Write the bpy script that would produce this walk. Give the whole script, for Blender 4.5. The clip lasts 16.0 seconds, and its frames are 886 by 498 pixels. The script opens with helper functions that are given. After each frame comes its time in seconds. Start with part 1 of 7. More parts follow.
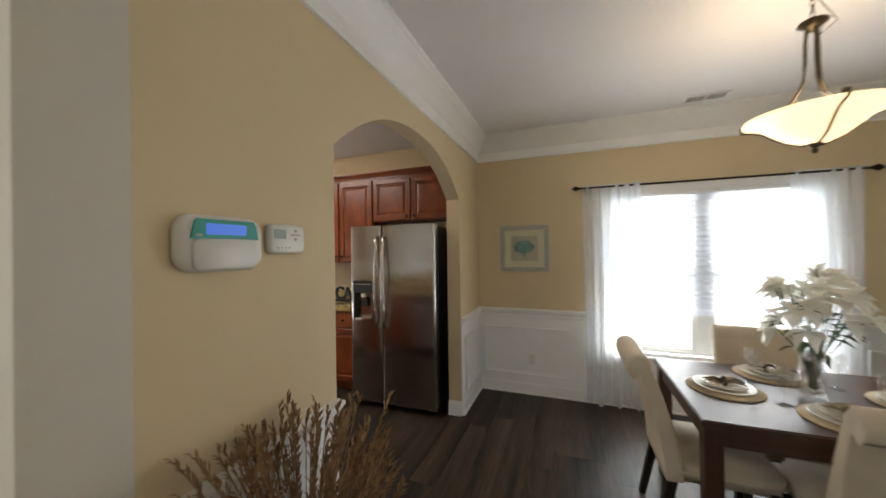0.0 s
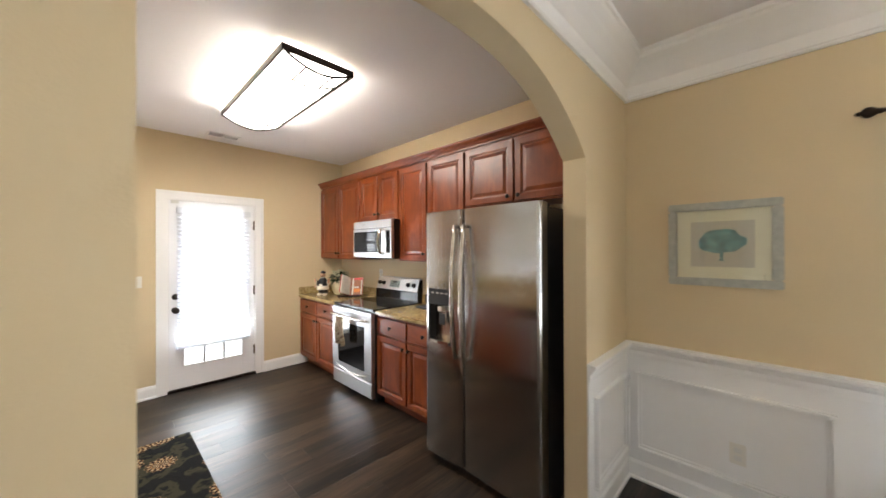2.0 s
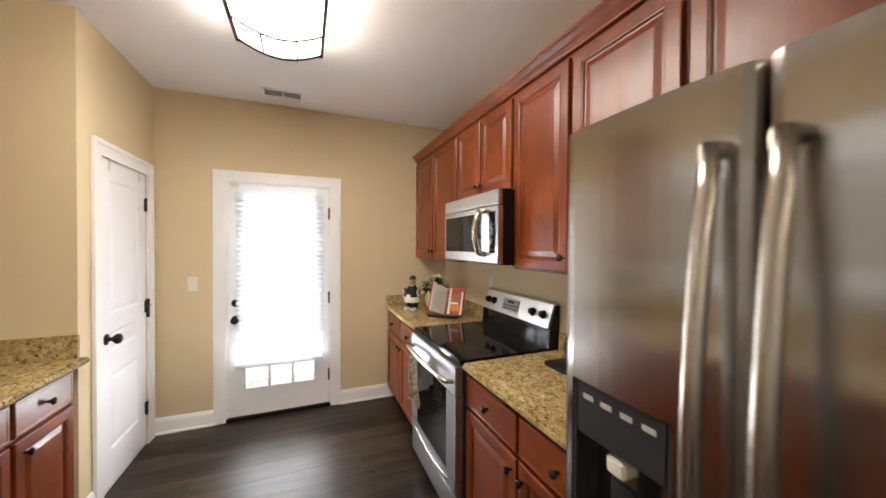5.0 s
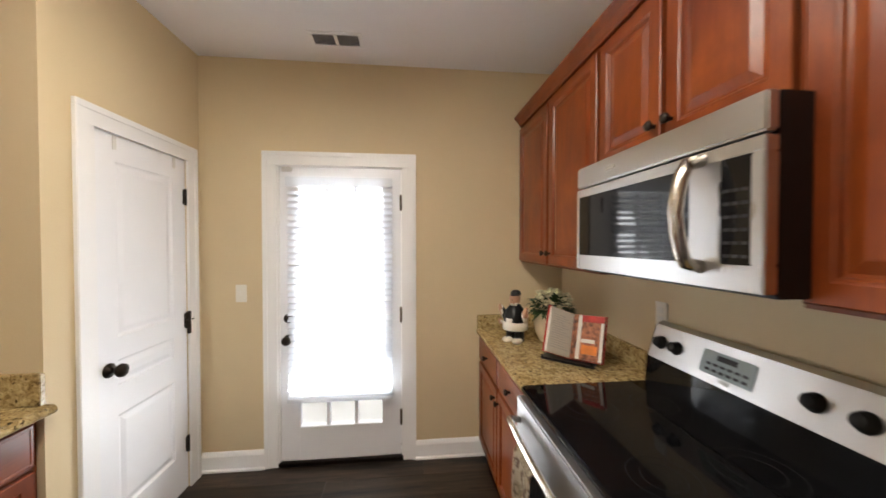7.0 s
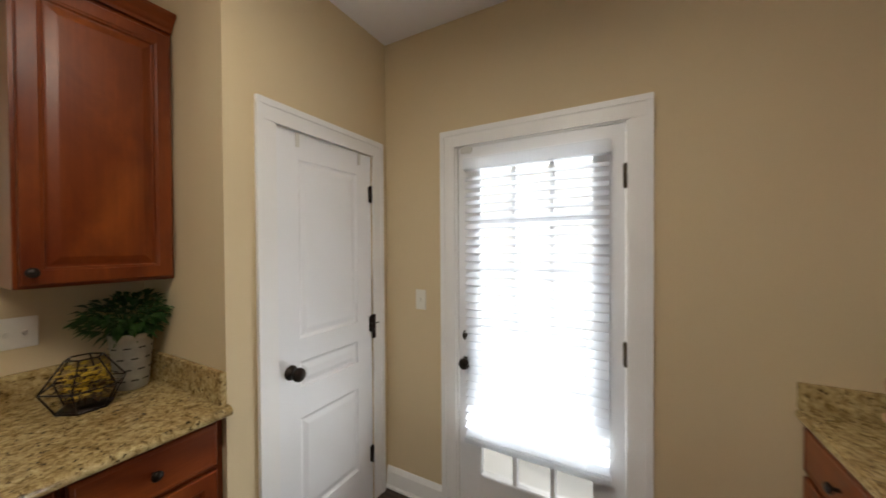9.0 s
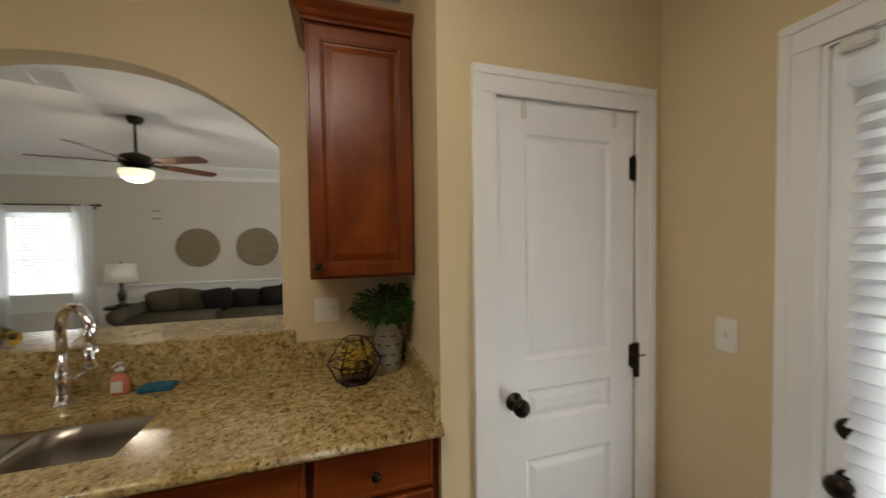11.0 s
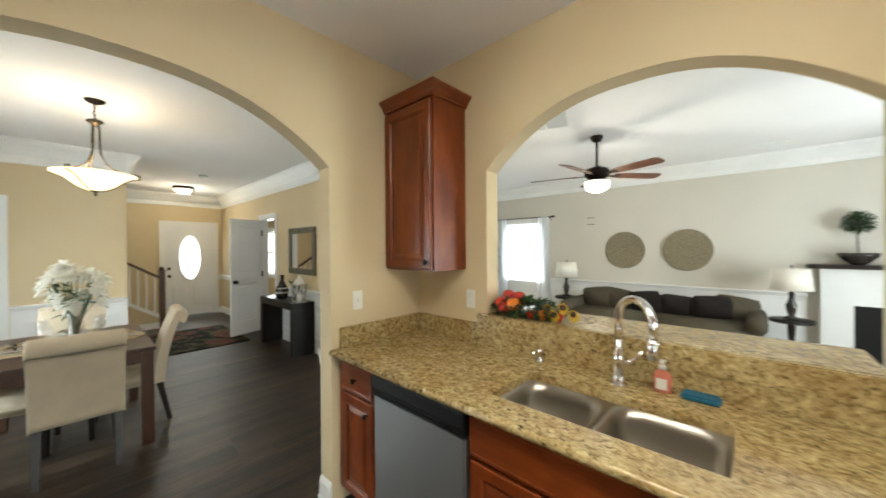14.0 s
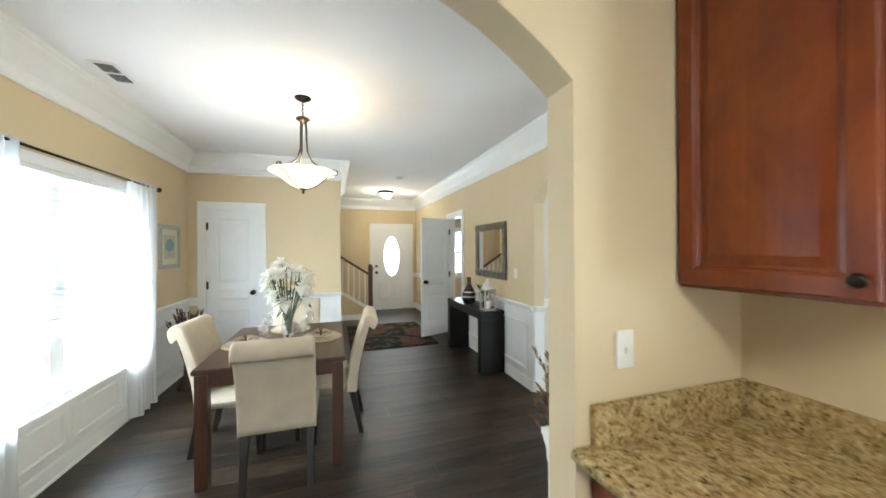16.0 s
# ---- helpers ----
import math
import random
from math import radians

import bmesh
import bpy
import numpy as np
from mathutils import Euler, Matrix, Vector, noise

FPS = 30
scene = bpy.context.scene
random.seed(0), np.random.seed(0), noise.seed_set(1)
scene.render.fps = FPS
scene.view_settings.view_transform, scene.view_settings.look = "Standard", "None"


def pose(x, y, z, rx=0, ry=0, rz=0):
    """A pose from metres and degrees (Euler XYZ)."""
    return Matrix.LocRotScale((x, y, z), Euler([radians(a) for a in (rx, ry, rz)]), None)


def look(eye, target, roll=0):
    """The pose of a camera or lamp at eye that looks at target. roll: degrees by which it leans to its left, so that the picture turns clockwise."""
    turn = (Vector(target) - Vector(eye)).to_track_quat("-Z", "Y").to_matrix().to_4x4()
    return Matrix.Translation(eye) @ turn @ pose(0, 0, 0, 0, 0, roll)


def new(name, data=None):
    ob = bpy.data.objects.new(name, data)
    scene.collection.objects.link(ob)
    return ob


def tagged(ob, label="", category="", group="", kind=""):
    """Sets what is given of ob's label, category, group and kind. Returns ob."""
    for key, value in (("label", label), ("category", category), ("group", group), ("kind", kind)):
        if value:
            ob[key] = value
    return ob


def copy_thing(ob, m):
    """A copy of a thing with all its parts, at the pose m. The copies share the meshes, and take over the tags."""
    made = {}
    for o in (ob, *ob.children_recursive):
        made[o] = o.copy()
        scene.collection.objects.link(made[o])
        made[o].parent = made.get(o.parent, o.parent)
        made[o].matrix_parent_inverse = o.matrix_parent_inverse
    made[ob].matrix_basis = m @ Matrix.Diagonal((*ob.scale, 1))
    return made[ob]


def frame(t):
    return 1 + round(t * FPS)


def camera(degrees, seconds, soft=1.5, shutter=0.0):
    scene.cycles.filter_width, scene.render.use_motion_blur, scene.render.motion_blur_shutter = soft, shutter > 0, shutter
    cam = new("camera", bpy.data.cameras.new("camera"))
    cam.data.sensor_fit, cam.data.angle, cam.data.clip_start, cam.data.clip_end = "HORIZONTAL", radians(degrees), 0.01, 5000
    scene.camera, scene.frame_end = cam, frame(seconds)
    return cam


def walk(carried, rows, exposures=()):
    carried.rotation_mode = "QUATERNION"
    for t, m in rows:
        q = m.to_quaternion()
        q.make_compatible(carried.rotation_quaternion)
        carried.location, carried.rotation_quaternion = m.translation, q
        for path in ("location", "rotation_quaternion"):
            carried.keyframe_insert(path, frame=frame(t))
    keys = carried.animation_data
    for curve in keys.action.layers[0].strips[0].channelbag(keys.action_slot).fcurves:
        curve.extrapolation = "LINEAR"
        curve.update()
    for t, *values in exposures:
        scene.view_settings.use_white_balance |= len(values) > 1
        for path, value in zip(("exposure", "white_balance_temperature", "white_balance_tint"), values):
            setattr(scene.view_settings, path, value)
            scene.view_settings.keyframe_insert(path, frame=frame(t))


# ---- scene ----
cam = camera(105.7, 16.0, soft=1.6, shutter=0.4)
PATH = [
    (0, (-0.022, 0.903, 1.521), (-0.73, 2.773, 1.527), -0.8),
    (0.5, (-0.056, 1.223, 1.512), (-0.975, 2.999, 1.51), -0.5),
    (1, (-0.102, 1.533, 1.525), (-1.186, 3.214, 1.52), -0.3),
    (1.5, (-0.169, 1.819, 1.514), (-1.413, 3.385, 1.51), -0.5),
    (2, (-0.276, 2.05, 1.498), (-1.673, 3.482, 1.503), -0.2),
    (2.5, (-0.465, 2.287, 1.497), (-1.985, 3.586, 1.502), -0.1),
    (3, (-0.619, 2.477, 1.485), (-2.233, 3.658, 1.496), -0.2),
    (3.5, (-0.786, 2.662, 1.486), (-2.482, 3.721, 1.499), -0.2),
    (6, (-1.974, 3.338, 1.527), (-3.891, 3.907, 1.49), 0.3),
    (6.5, (-2.208, 3.369, 1.508), (-4.16, 3.802, 1.477), 0.1),
    (7, (-2.423, 3.423, 1.518), (-4.413, 3.627, 1.484), -0.0),
    (7.5, (-2.636, 3.439, 1.499), (-4.635, 3.398, 1.464), -0.2),
    (8, (-2.829, 3.449, 1.503), (-4.799, 3.107, 1.463), -0.3),
    (10.5, (-3.422, 3.185, 1.503), (-4.378, 1.429, 1.467), -0.3),
    (11, (-3.511, 3.136, 1.525), (-4.087, 1.221, 1.469), -0.7),
    (11.5, (-3.557, 3.099, 1.515), (-3.744, 1.108, 1.49), -0.7),
    (12, (-3.571, 3.083, 1.495), (-3.325, 1.098, 1.504), -0.4),
    (12.5, (-3.478, 3.077, 1.506), (-2.919, 1.156, 1.51), -0.0),
    (13, (-3.324, 3.058, 1.517), (-2.438, 1.264, 1.514), 0.0),
    (13.5, (-3.103, 3.099, 1.528), (-1.985, 1.44, 1.515), -0.1),
    (14, (-2.917, 3.078, 1.509), (-1.554, 1.614, 1.5), -0.4),
    (14.5, (-2.696, 2.995, 1.511), (-1.104, 1.784, 1.502), -0.4),
    (15, (-2.445, 2.916, 1.485), (-0.686, 1.965, 1.485), -0.3),
    (15.5, (-2.182, 2.855, 1.5), (-0.333, 2.091, 1.501), -0.2),
    (16, (-1.908, 2.751, 1.493), (-0.004, 2.141, 1.494), -0.3),
]
EXPOSURES = [(0, -0.68, 6500, 8), (0.5, -0.57, 6450, 8), (1.5, -0.03, 6350, 9), (2.5, 0.16, 6350, 10), (3.5, 0.0, 6350, 11), (6, -0.18, 6600, 11), (7.5, -0.53, 6500, 10), (8, -0.72, 6400, 8),
             (10.5, -1.55, 7000, 8), (11.5, -1.1, 6950, 6), (12.5, -0.60, 6500, 4), (13.5, -0.22, 6400, 1), (14.5, 0.02, 6050, -1), (16, 0.27, 5700, 0)]
walk(cam, [(t, look(eye, target, roll)) for t, eye, target, roll in PATH], EXPOSURES)

# ---- world, daylight, large lights ----
world = bpy.data.worlds.new("sky")
scene.world = world
world.use_nodes = True
_wn = world.node_tree
_sky = _wn.nodes.new("ShaderNodeTexSky")
_sky.sky_type = "NISHITA"
_sky.sun_disc = False
_sky.sun_elevation = radians(50)
_sky.sun_rotation = radians(200)
_bg = _wn.nodes["Background"]
_bg.inputs["Strength"].default_value = 0.12
_wn.links.new(_sky.outputs[0], _bg.inputs["Color"])


def lamp(name, kind, m, power, colour, size=0.1, size_y=None):
    data = bpy.data.lights.new(name, kind)
    data.energy, data.color = power, colour
    if kind == "AREA":
        data.size = size
        if size_y:
            data.shape, data.size_y = "RECTANGLE", size_y
    elif kind == "SUN":
        data.angle = size
    else:
        data.shadow_soft_size = size
    ob = new(name, data)
    ob.matrix_world = m
    return ob


lamp("sun", "SUN", look((0, 0, 10), (1.7, 4.8, 0)), 2.5, (1, 0.95, 0.88), radians(0.6))
DAY = (0.93, 0.97, 1.0)
WARM = (1.0, 0.84, 0.63)
lamp("dining_window_sky", "AREA", look((1.13, 4.80, 1.20), (1.13, 2.0, 2.2)), 140, DAY, 1.7, 1.6)
lamp("back_door_sky", "AREA", look((-5.08, 2.97, 1.1), (-2.6, 2.97, 2.6)), 70, DAY, 0.7, 1.7)
lamp("living_window_sky", "AREA", look((0.65, -3.6, 1.25), (0.65, 0, 2.4)), 95, DAY, 0.9, 1.5)
# Added fill light through an assumed west window, out of view.
lamp("living_side_fill", "AREA", look((-5.75, -1.2, 1.2), (0, -1.2, 2.6)), 180, DAY, 1.5, 1.5)
lamp("front_door_sky", "AREA", look((6.9, 1.40, 1.4), (0, 1.40, 1.3)), 34, DAY, 0.4, 0.8)
lamp("office_window_sky", "AREA", look((6.9, -0.3, 1.4), (0, -0.3, 1.3)), 60, DAY, 0.9, 1.3)
lamp("kitchen_tubes", "AREA", look((-3.03, 3.03, 2.578), (-3.03, 3.03, 0)), 29, (1.0, 0.92, 0.80), 1.2, 0.36)
lamp("kitchen_tubes_up", "AREA", look((-3.01, 3.03, 2.707), (-3.01, 3.03, 5)), 9, (1.0, 0.76, 0.45), 1.30, 0.42)
for _s in (-1, 1):
    lamp("kitchen_tubes_side", "AREA", look((-3.01, 3.02 + 0.25 * _s, 2.625), (-3.01, 3.02 + 2 * _s, 2.64)), 5, (1.0, 0.88, 0.76), 1.3, 0.07)
lamp("pendant_bulb", "POINT", pose(1.062, 3.0, 2.19), 15, WARM, 0.16)
lamp("hall_bulb", "POINT", pose(5.35, 1.71, 2.55), 22, WARM, 0.06)
lamp("fan_bulb", "POINT", pose(-1.62, -0.85, 2.08), 58, (1.0, 0.90, 0.76), 0.12)

# ---- materials ----
def material(name, colour, rough=0.5, metal=0.0):
    m = bpy.data.materials.new(name)
    m.use_nodes = True
    b = m.node_tree.nodes["Principled BSDF"]
    b.inputs["Base Color"].default_value = (*colour, 1)
    b.inputs["Roughness"].default_value = rough
    b.inputs["Metallic"].default_value = metal
    return m, m.node_tree, b


def node(nt, kind, **values):
    n = nt.nodes.new(kind)
    for key, value in values.items():
        n.inputs[key.replace("_", " ")].default_value = value
    return n


def coords(nt, scale=(1, 1, 1), world_space=False):
    src = nt.nodes.new("ShaderNodeNewGeometry" if world_space else "ShaderNodeTexCoord")
    mp = nt.nodes.new("ShaderNodeMapping")
    mp.inputs["Scale"].default_value = scale
    nt.links.new(src.outputs["Position" if world_space else "Object"], mp.inputs["Vector"])
    return mp


def ramp(nt, source, stops):
    r = nt.nodes.new("ShaderNodeValToRGB")
    el = r.color_ramp.elements
    while len(el) < len(stops):
        el.new(0.5)
    for e, (p, c) in zip(el, stops):
        e.position, e.color = p, (*c, 1)
    nt.links.new(source, r.inputs["Fac"])
    return r


def bump(nt, b, source, strength, distance=0.002):
    n = nt.nodes.new("ShaderNodeBump")
    n.inputs["Strength"].default_value, n.inputs["Distance"].default_value = strength, distance
    nt.links.new(source, n.inputs["Height"])
    nt.links.new(n.outputs[0], b.inputs["Normal"])


def mottled(name, colour, rough=0.5, metal=0.0, amount=0.08, scale=3.0, grain=250, relief=0.15, spread=0.1):
    """A plain surface with faint blotches, fine relief and uneven gloss."""
    m, nt, b = material(name, colour, rough, metal)
    mp = coords(nt, world_space=True)
    n1 = node(nt, "ShaderNodeTexNoise", Scale=scale, Detail=4)
    n2 = node(nt, "ShaderNodeTexNoise", Scale=grain, Detail=2)
    for n in (n1, n2):
        nt.links.new(mp.outputs[0], n.inputs["Vector"])
    lo = tuple(c * (1 - amount) for c in colour)
    hi = tuple(min(1, c * (1 + amount)) for c in colour)
    r = ramp(nt, n1.outputs["Fac"], [(0.3, lo), (0.7, hi)])
    nt.links.new(r.outputs[0], b.inputs["Base Color"])
    rr = nt.nodes.new("ShaderNodeMapRange")
    rr.inputs["To Min"].default_value, rr.inputs["To Max"].default_value = max(0.02, rough - spread), min(1, rough + spread)
    nt.links.new(n1.outputs["Fac"], rr.inputs["Value"])
    nt.links.new(rr.outputs[0], b.inputs["Roughness"])
    if relief:
        bump(nt, b, n2.outputs["Fac"], relief)
    return m


def wood(name, dark, light, rough=0.3, axis="z", scale=1.0, random_shade=0.0, stops=(0.34, 0.52, 0.68)):
    m, nt, b = material(name, light, rough)
    st = {"x": (1.5, 22, 22), "y": (22, 1.5, 22), "z": (22, 22, 1.5)}[axis]
    mp = coords(nt, tuple(v * scale for v in st))
    info = nt.nodes.new("ShaderNodeObjectInfo")
    add = nt.nodes.new("ShaderNodeVectorMath")
    mul = nt.nodes.new("ShaderNodeVectorMath")
    mul.operation = "SCALE"
    mul.inputs[0].default_value = (37, 53, 71)
    nt.links.new(info.outputs["Random"], mul.inputs["Scale"])
    nt.links.new(mp.outputs[0], add.inputs[0])
    nt.links.new(mul.outputs[0], add.inputs[1])
    n1 = node(nt, "ShaderNodeTexNoise", Scale=1.0, Detail=6, Roughness=0.65, Distortion=1.2)
    n2 = node(nt, "ShaderNodeTexNoise", Scale=0.16, Detail=3)
    nt.links.new(add.outputs[0], n1.inputs["Vector"])
    nt.links.new(add.outputs[0], n2.inputs["Vector"])
    mix = nt.nodes.new("ShaderNodeMath")
    mix.operation = "MULTIPLY_ADD"
    mix.inputs[1].default_value = 0.55
    nt.links.new(n1.outputs["Fac"], mix.inputs[0])
    half = nt.nodes.new("ShaderNodeMath")
    half.operation = "MULTIPLY"
    half.inputs[1].default_value = 0.45
    nt.links.new(n2.outputs["Fac"], half.inputs[0])
    nt.links.new(half.outputs[0], mix.inputs[2])
    r = ramp(nt, mix.outputs[0], [(stops[0], dark), (stops[1], tuple((a + c) / 2 for a, c in zip(dark, light))), (stops[2], light)])
    out = r.outputs[0]
    if random_shade:
        hsv = nt.nodes.new("ShaderNodeHueSaturation")
        mr = nt.nodes.new("ShaderNodeMapRange")
        mr.inputs["To Min"].default_value, mr.inputs["To Max"].default_value = 1 - random_shade, 1 + random_shade
        nt.links.new(info.outputs["Random"], mr.inputs["Value"])
        nt.links.new(mr.outputs[0], hsv.inputs["Value"])
        nt.links.new(out, hsv.inputs["Color"])
        out = hsv.outputs[0]
    nt.links.new(out, b.inputs["Base Color"])
    rr = nt.nodes.new("ShaderNodeMapRange")
    rr.inputs["To Min"].default_value, rr.inputs["To Max"].default_value = rough - 0.07, rough + 0.12
    nt.links.new(n1.outputs["Fac"], rr.inputs["Value"])
    nt.links.new(rr.outputs[0], b.inputs["Roughness"])
    bump(nt, b, n1.outputs["Fac"], 0.12, 0.001)
    return m


def stained(name, axis):
    """Cherry-stained maple: soft blotches, faint long grain, satin lacquer."""
    m, nt, b = material(name, (0.2, 0.045, 0.008), 0.3)
    info = nt.nodes.new("ShaderNodeObjectInfo")
    shift = nt.nodes.new("ShaderNodeVectorMath")
    shift.operation = "SCALE"
    shift.inputs[0].default_value = (11, 17, 23)
    nt.links.new(info.outputs["Random"], shift.inputs["Scale"])

    def layer(scale, **values):
        add = nt.nodes.new("ShaderNodeVectorMath")
        nt.links.new(coords(nt, scale).outputs[0], add.inputs[0])
        nt.links.new(shift.outputs[0], add.inputs[1])
        n = node(nt, "ShaderNodeTexNoise", **values)
        nt.links.new(add.outputs[0], n.inputs["Vector"])
        return n
    st = {"x": (2.5, 60, 60), "z": (60, 60, 2.5)}[axis]
    sb = {"x": (3.2, 6.5, 6.5), "z": (6.5, 6.5, 3.2)}[axis]
    grain = layer(st, Scale=1.0, Detail=5, Roughness=0.6, Distortion=0.6)
    blotch = layer(sb, Scale=1.0, Detail=5, Roughness=0.62, Distortion=0.5)
    mix = nt.nodes.new("ShaderNodeMath")
    mix.operation = "MULTIPLY_ADD"
    mix.inputs[1].default_value = 0.24
    part_b = nt.nodes.new("ShaderNodeMath")
    part_b.operation = "MULTIPLY"
    part_b.inputs[1].default_value = 0.76
    nt.links.new(blotch.outputs["Fac"], part_b.inputs[0])
    nt.links.new(grain.outputs["Fac"], mix.inputs[0])
    nt.links.new(part_b.outputs[0], mix.inputs[2])
    col = ramp(nt, mix.outputs[0], [(0.30, (0.098, 0.0145, 0.003)), (0.5, (0.172, 0.033, 0.0055)), (0.70, (0.262, 0.062, 0.010))])
    nt.links.new(col.outputs[0], b.inputs["Base Color"])
    rr = nt.nodes.new("ShaderNodeMapRange")
    rr.inputs["To Min"].default_value, rr.inputs["To Max"].default_value = 0.24, 0.38
    nt.links.new(blotch.outputs["Fac"], rr.inputs["Value"])
    nt.links.new(rr.outputs[0], b.inputs["Roughness"])
    bump(nt, b, grain.outputs["Fac"], 0.08, 0.0008)
    b.inputs["Specular IOR Level"].default_value = 0.5
    return m


def granite_material():
    m, nt, b = material("granite", (0.4, 0.3, 0.17), 0.12)
    mp = coords(nt, world_space=True)
    n1 = node(nt, "ShaderNodeTexNoise", Scale=38, Detail=5, Roughness=0.7, Distortion=0.8)
    n2 = node(nt, "ShaderNodeTexNoise", Scale=7, Detail=3)
    v1 = node(nt, "ShaderNodeTexVoronoi", Scale=95)
    n3 = node(nt, "ShaderNodeTexNoise", Scale=62, Detail=3, Roughness=0.6)
    for n in (n1, n2, v1, n3):
        nt.links.new(mp.outputs[0], n.inputs["Vector"])
    base = ramp(nt, n1.outputs["Fac"], [(0.28, (0.09, 0.055, 0.025)), (0.40, (0.32, 0.23, 0.10)), (0.50, (0.50, 0.39, 0.20)), (0.62, (0.62, 0.51, 0.28)), (0.75, (0.74, 0.65, 0.46))])
    specks = ramp(nt, n3.outputs["Fac"], [(0.33, (0.10, 0.075, 0.055)), (0.40, (1, 1, 1))])
    tint = ramp(nt, n2.outputs["Fac"], [(0.35, (0.80, 0.70, 0.56)), (0.65, (1.0, 0.97, 0.88))])
    cell = ramp(nt, v1.outputs["Color"], [(0.2, (0.72, 0.70, 0.66)), (0.8, (1, 1, 1))])
    out = base.outputs[0]
    for other in (specks, tint, cell):
        mx = nt.nodes.new("ShaderNodeMix")
        mx.data_type, mx.blend_type = "RGBA", "MULTIPLY"
        mx.inputs["Factor"].default_value = 0.9
        nt.links.new(out, mx.inputs[6])
        nt.links.new(other.outputs[0], mx.inputs[7])
        out = mx.outputs[2]
    nt.links.new(out, b.inputs["Base Color"])
    b.inputs["Roughness"].default_value = 0.14
    bump(nt, b, n1.outputs["Fac"], 0.03, 0.0005)
    return m


def brushed(name, colour, rough, axis="x"):
    m, nt, b = material(name, colour, rough, 1.0)
    mp = coords(nt, {"x": (3, 900, 900), "z": (900, 900, 3)}[axis])
    n = node(nt, "ShaderNodeTexNoise", Scale=1.0, Detail=3)
    n2 = node(nt, "ShaderNodeTexNoise", Scale=2.5, Detail=3)
    nt.links.new(mp.outputs[0], n.inputs["Vector"])
    nt.links.new(coords(nt).outputs[0], n2.inputs["Vector"])
    rr = nt.nodes.new("ShaderNodeMapRange")
    rr.inputs["To Min"].default_value, rr.inputs["To Max"].default_value = rough - 0.06, rough + 0.1
    nt.links.new(n2.outputs["Fac"], rr.inputs["Value"])
    nt.links.new(rr.outputs[0], b.inputs["Roughness"])
    bump(nt, b, n.outputs["Fac"], 0.06, 0.0004)
    return m


def glass_material(name, tint=(1, 1, 1), rough=0.0):
    m, nt, b = material(name, tint, rough)
    b.inputs["Transmission Weight"].default_value = 1.0
    b.inputs["IOR"].default_value = 1.45
    return m


def clear_pane(name):
    """Thin window glass: lets light straight through and mirrors a little."""
    m, nt, b = material(name, (1, 1, 1), 0.0)
    tr = nt.nodes.new("ShaderNodeBsdfTransparent")
    gl = nt.nodes.new("ShaderNodeBsdfGlossy")
    gl.inputs["Roughness"].default_value = 0.02
    mx = nt.nodes.new("ShaderNodeMixShader")
    mx.inputs[0].default_value = 0.06
    nt.links.new(tr.outputs[0], mx.inputs[1])
    nt.links.new(gl.outputs[0], mx.inputs[2])
    nt.links.new(mx.outputs[0], nt.nodes["Material Output"].inputs["Surface"])
    return m


def sheer(name, colour, through_part):
    m, nt, b = material(name, colour, 0.9)
    tr = nt.nodes.new("ShaderNodeBsdfTransparent")
    tl = nt.nodes.new("ShaderNodeBsdfTranslucent")
    df = nt.nodes.new("ShaderNodeBsdfDiffuse")
    tl.inputs["Color"].default_value = df.inputs["Color"].default_value = (*colour, 1)
    m1, m2 = nt.nodes.new("ShaderNodeMixShader"), nt.nodes.new("ShaderNodeMixShader")
    m1.inputs[0].default_value = 0.5
    n = node(nt, "ShaderNodeTexNoise", Scale=500, Detail=2)
    nt.links.new(coords(nt).outputs[0], n.inputs["Vector"])
    mr = nt.nodes.new("ShaderNodeMapRange")
    mr.inputs["To Min"].default_value, mr.inputs["To Max"].default_value = through_part - 0.12, through_part + 0.12
    nt.links.new(n.outputs["Fac"], mr.inputs["Value"])
    nt.links.new(tl.outputs[0], m1.inputs[1])
    nt.links.new(df.outputs[0], m1.inputs[2])
    nt.links.new(mr.outputs[0], m2.inputs[0])
    nt.links.new(m1.outputs[0], m2.inputs[1])
    nt.links.new(tr.outputs[0], m2.inputs[2])
    nt.links.new(m2.outputs[0], nt.nodes["Material Output"].inputs["Surface"])
    return m


def glowing(name, colour, strength, base=(0.9, 0.85, 0.75)):
    m, nt, b = material(name, base, 0.4)
    b.inputs["Emission Color"].default_value = (*colour, 1)
    b.inputs["Emission Strength"].default_value = strength
    return m


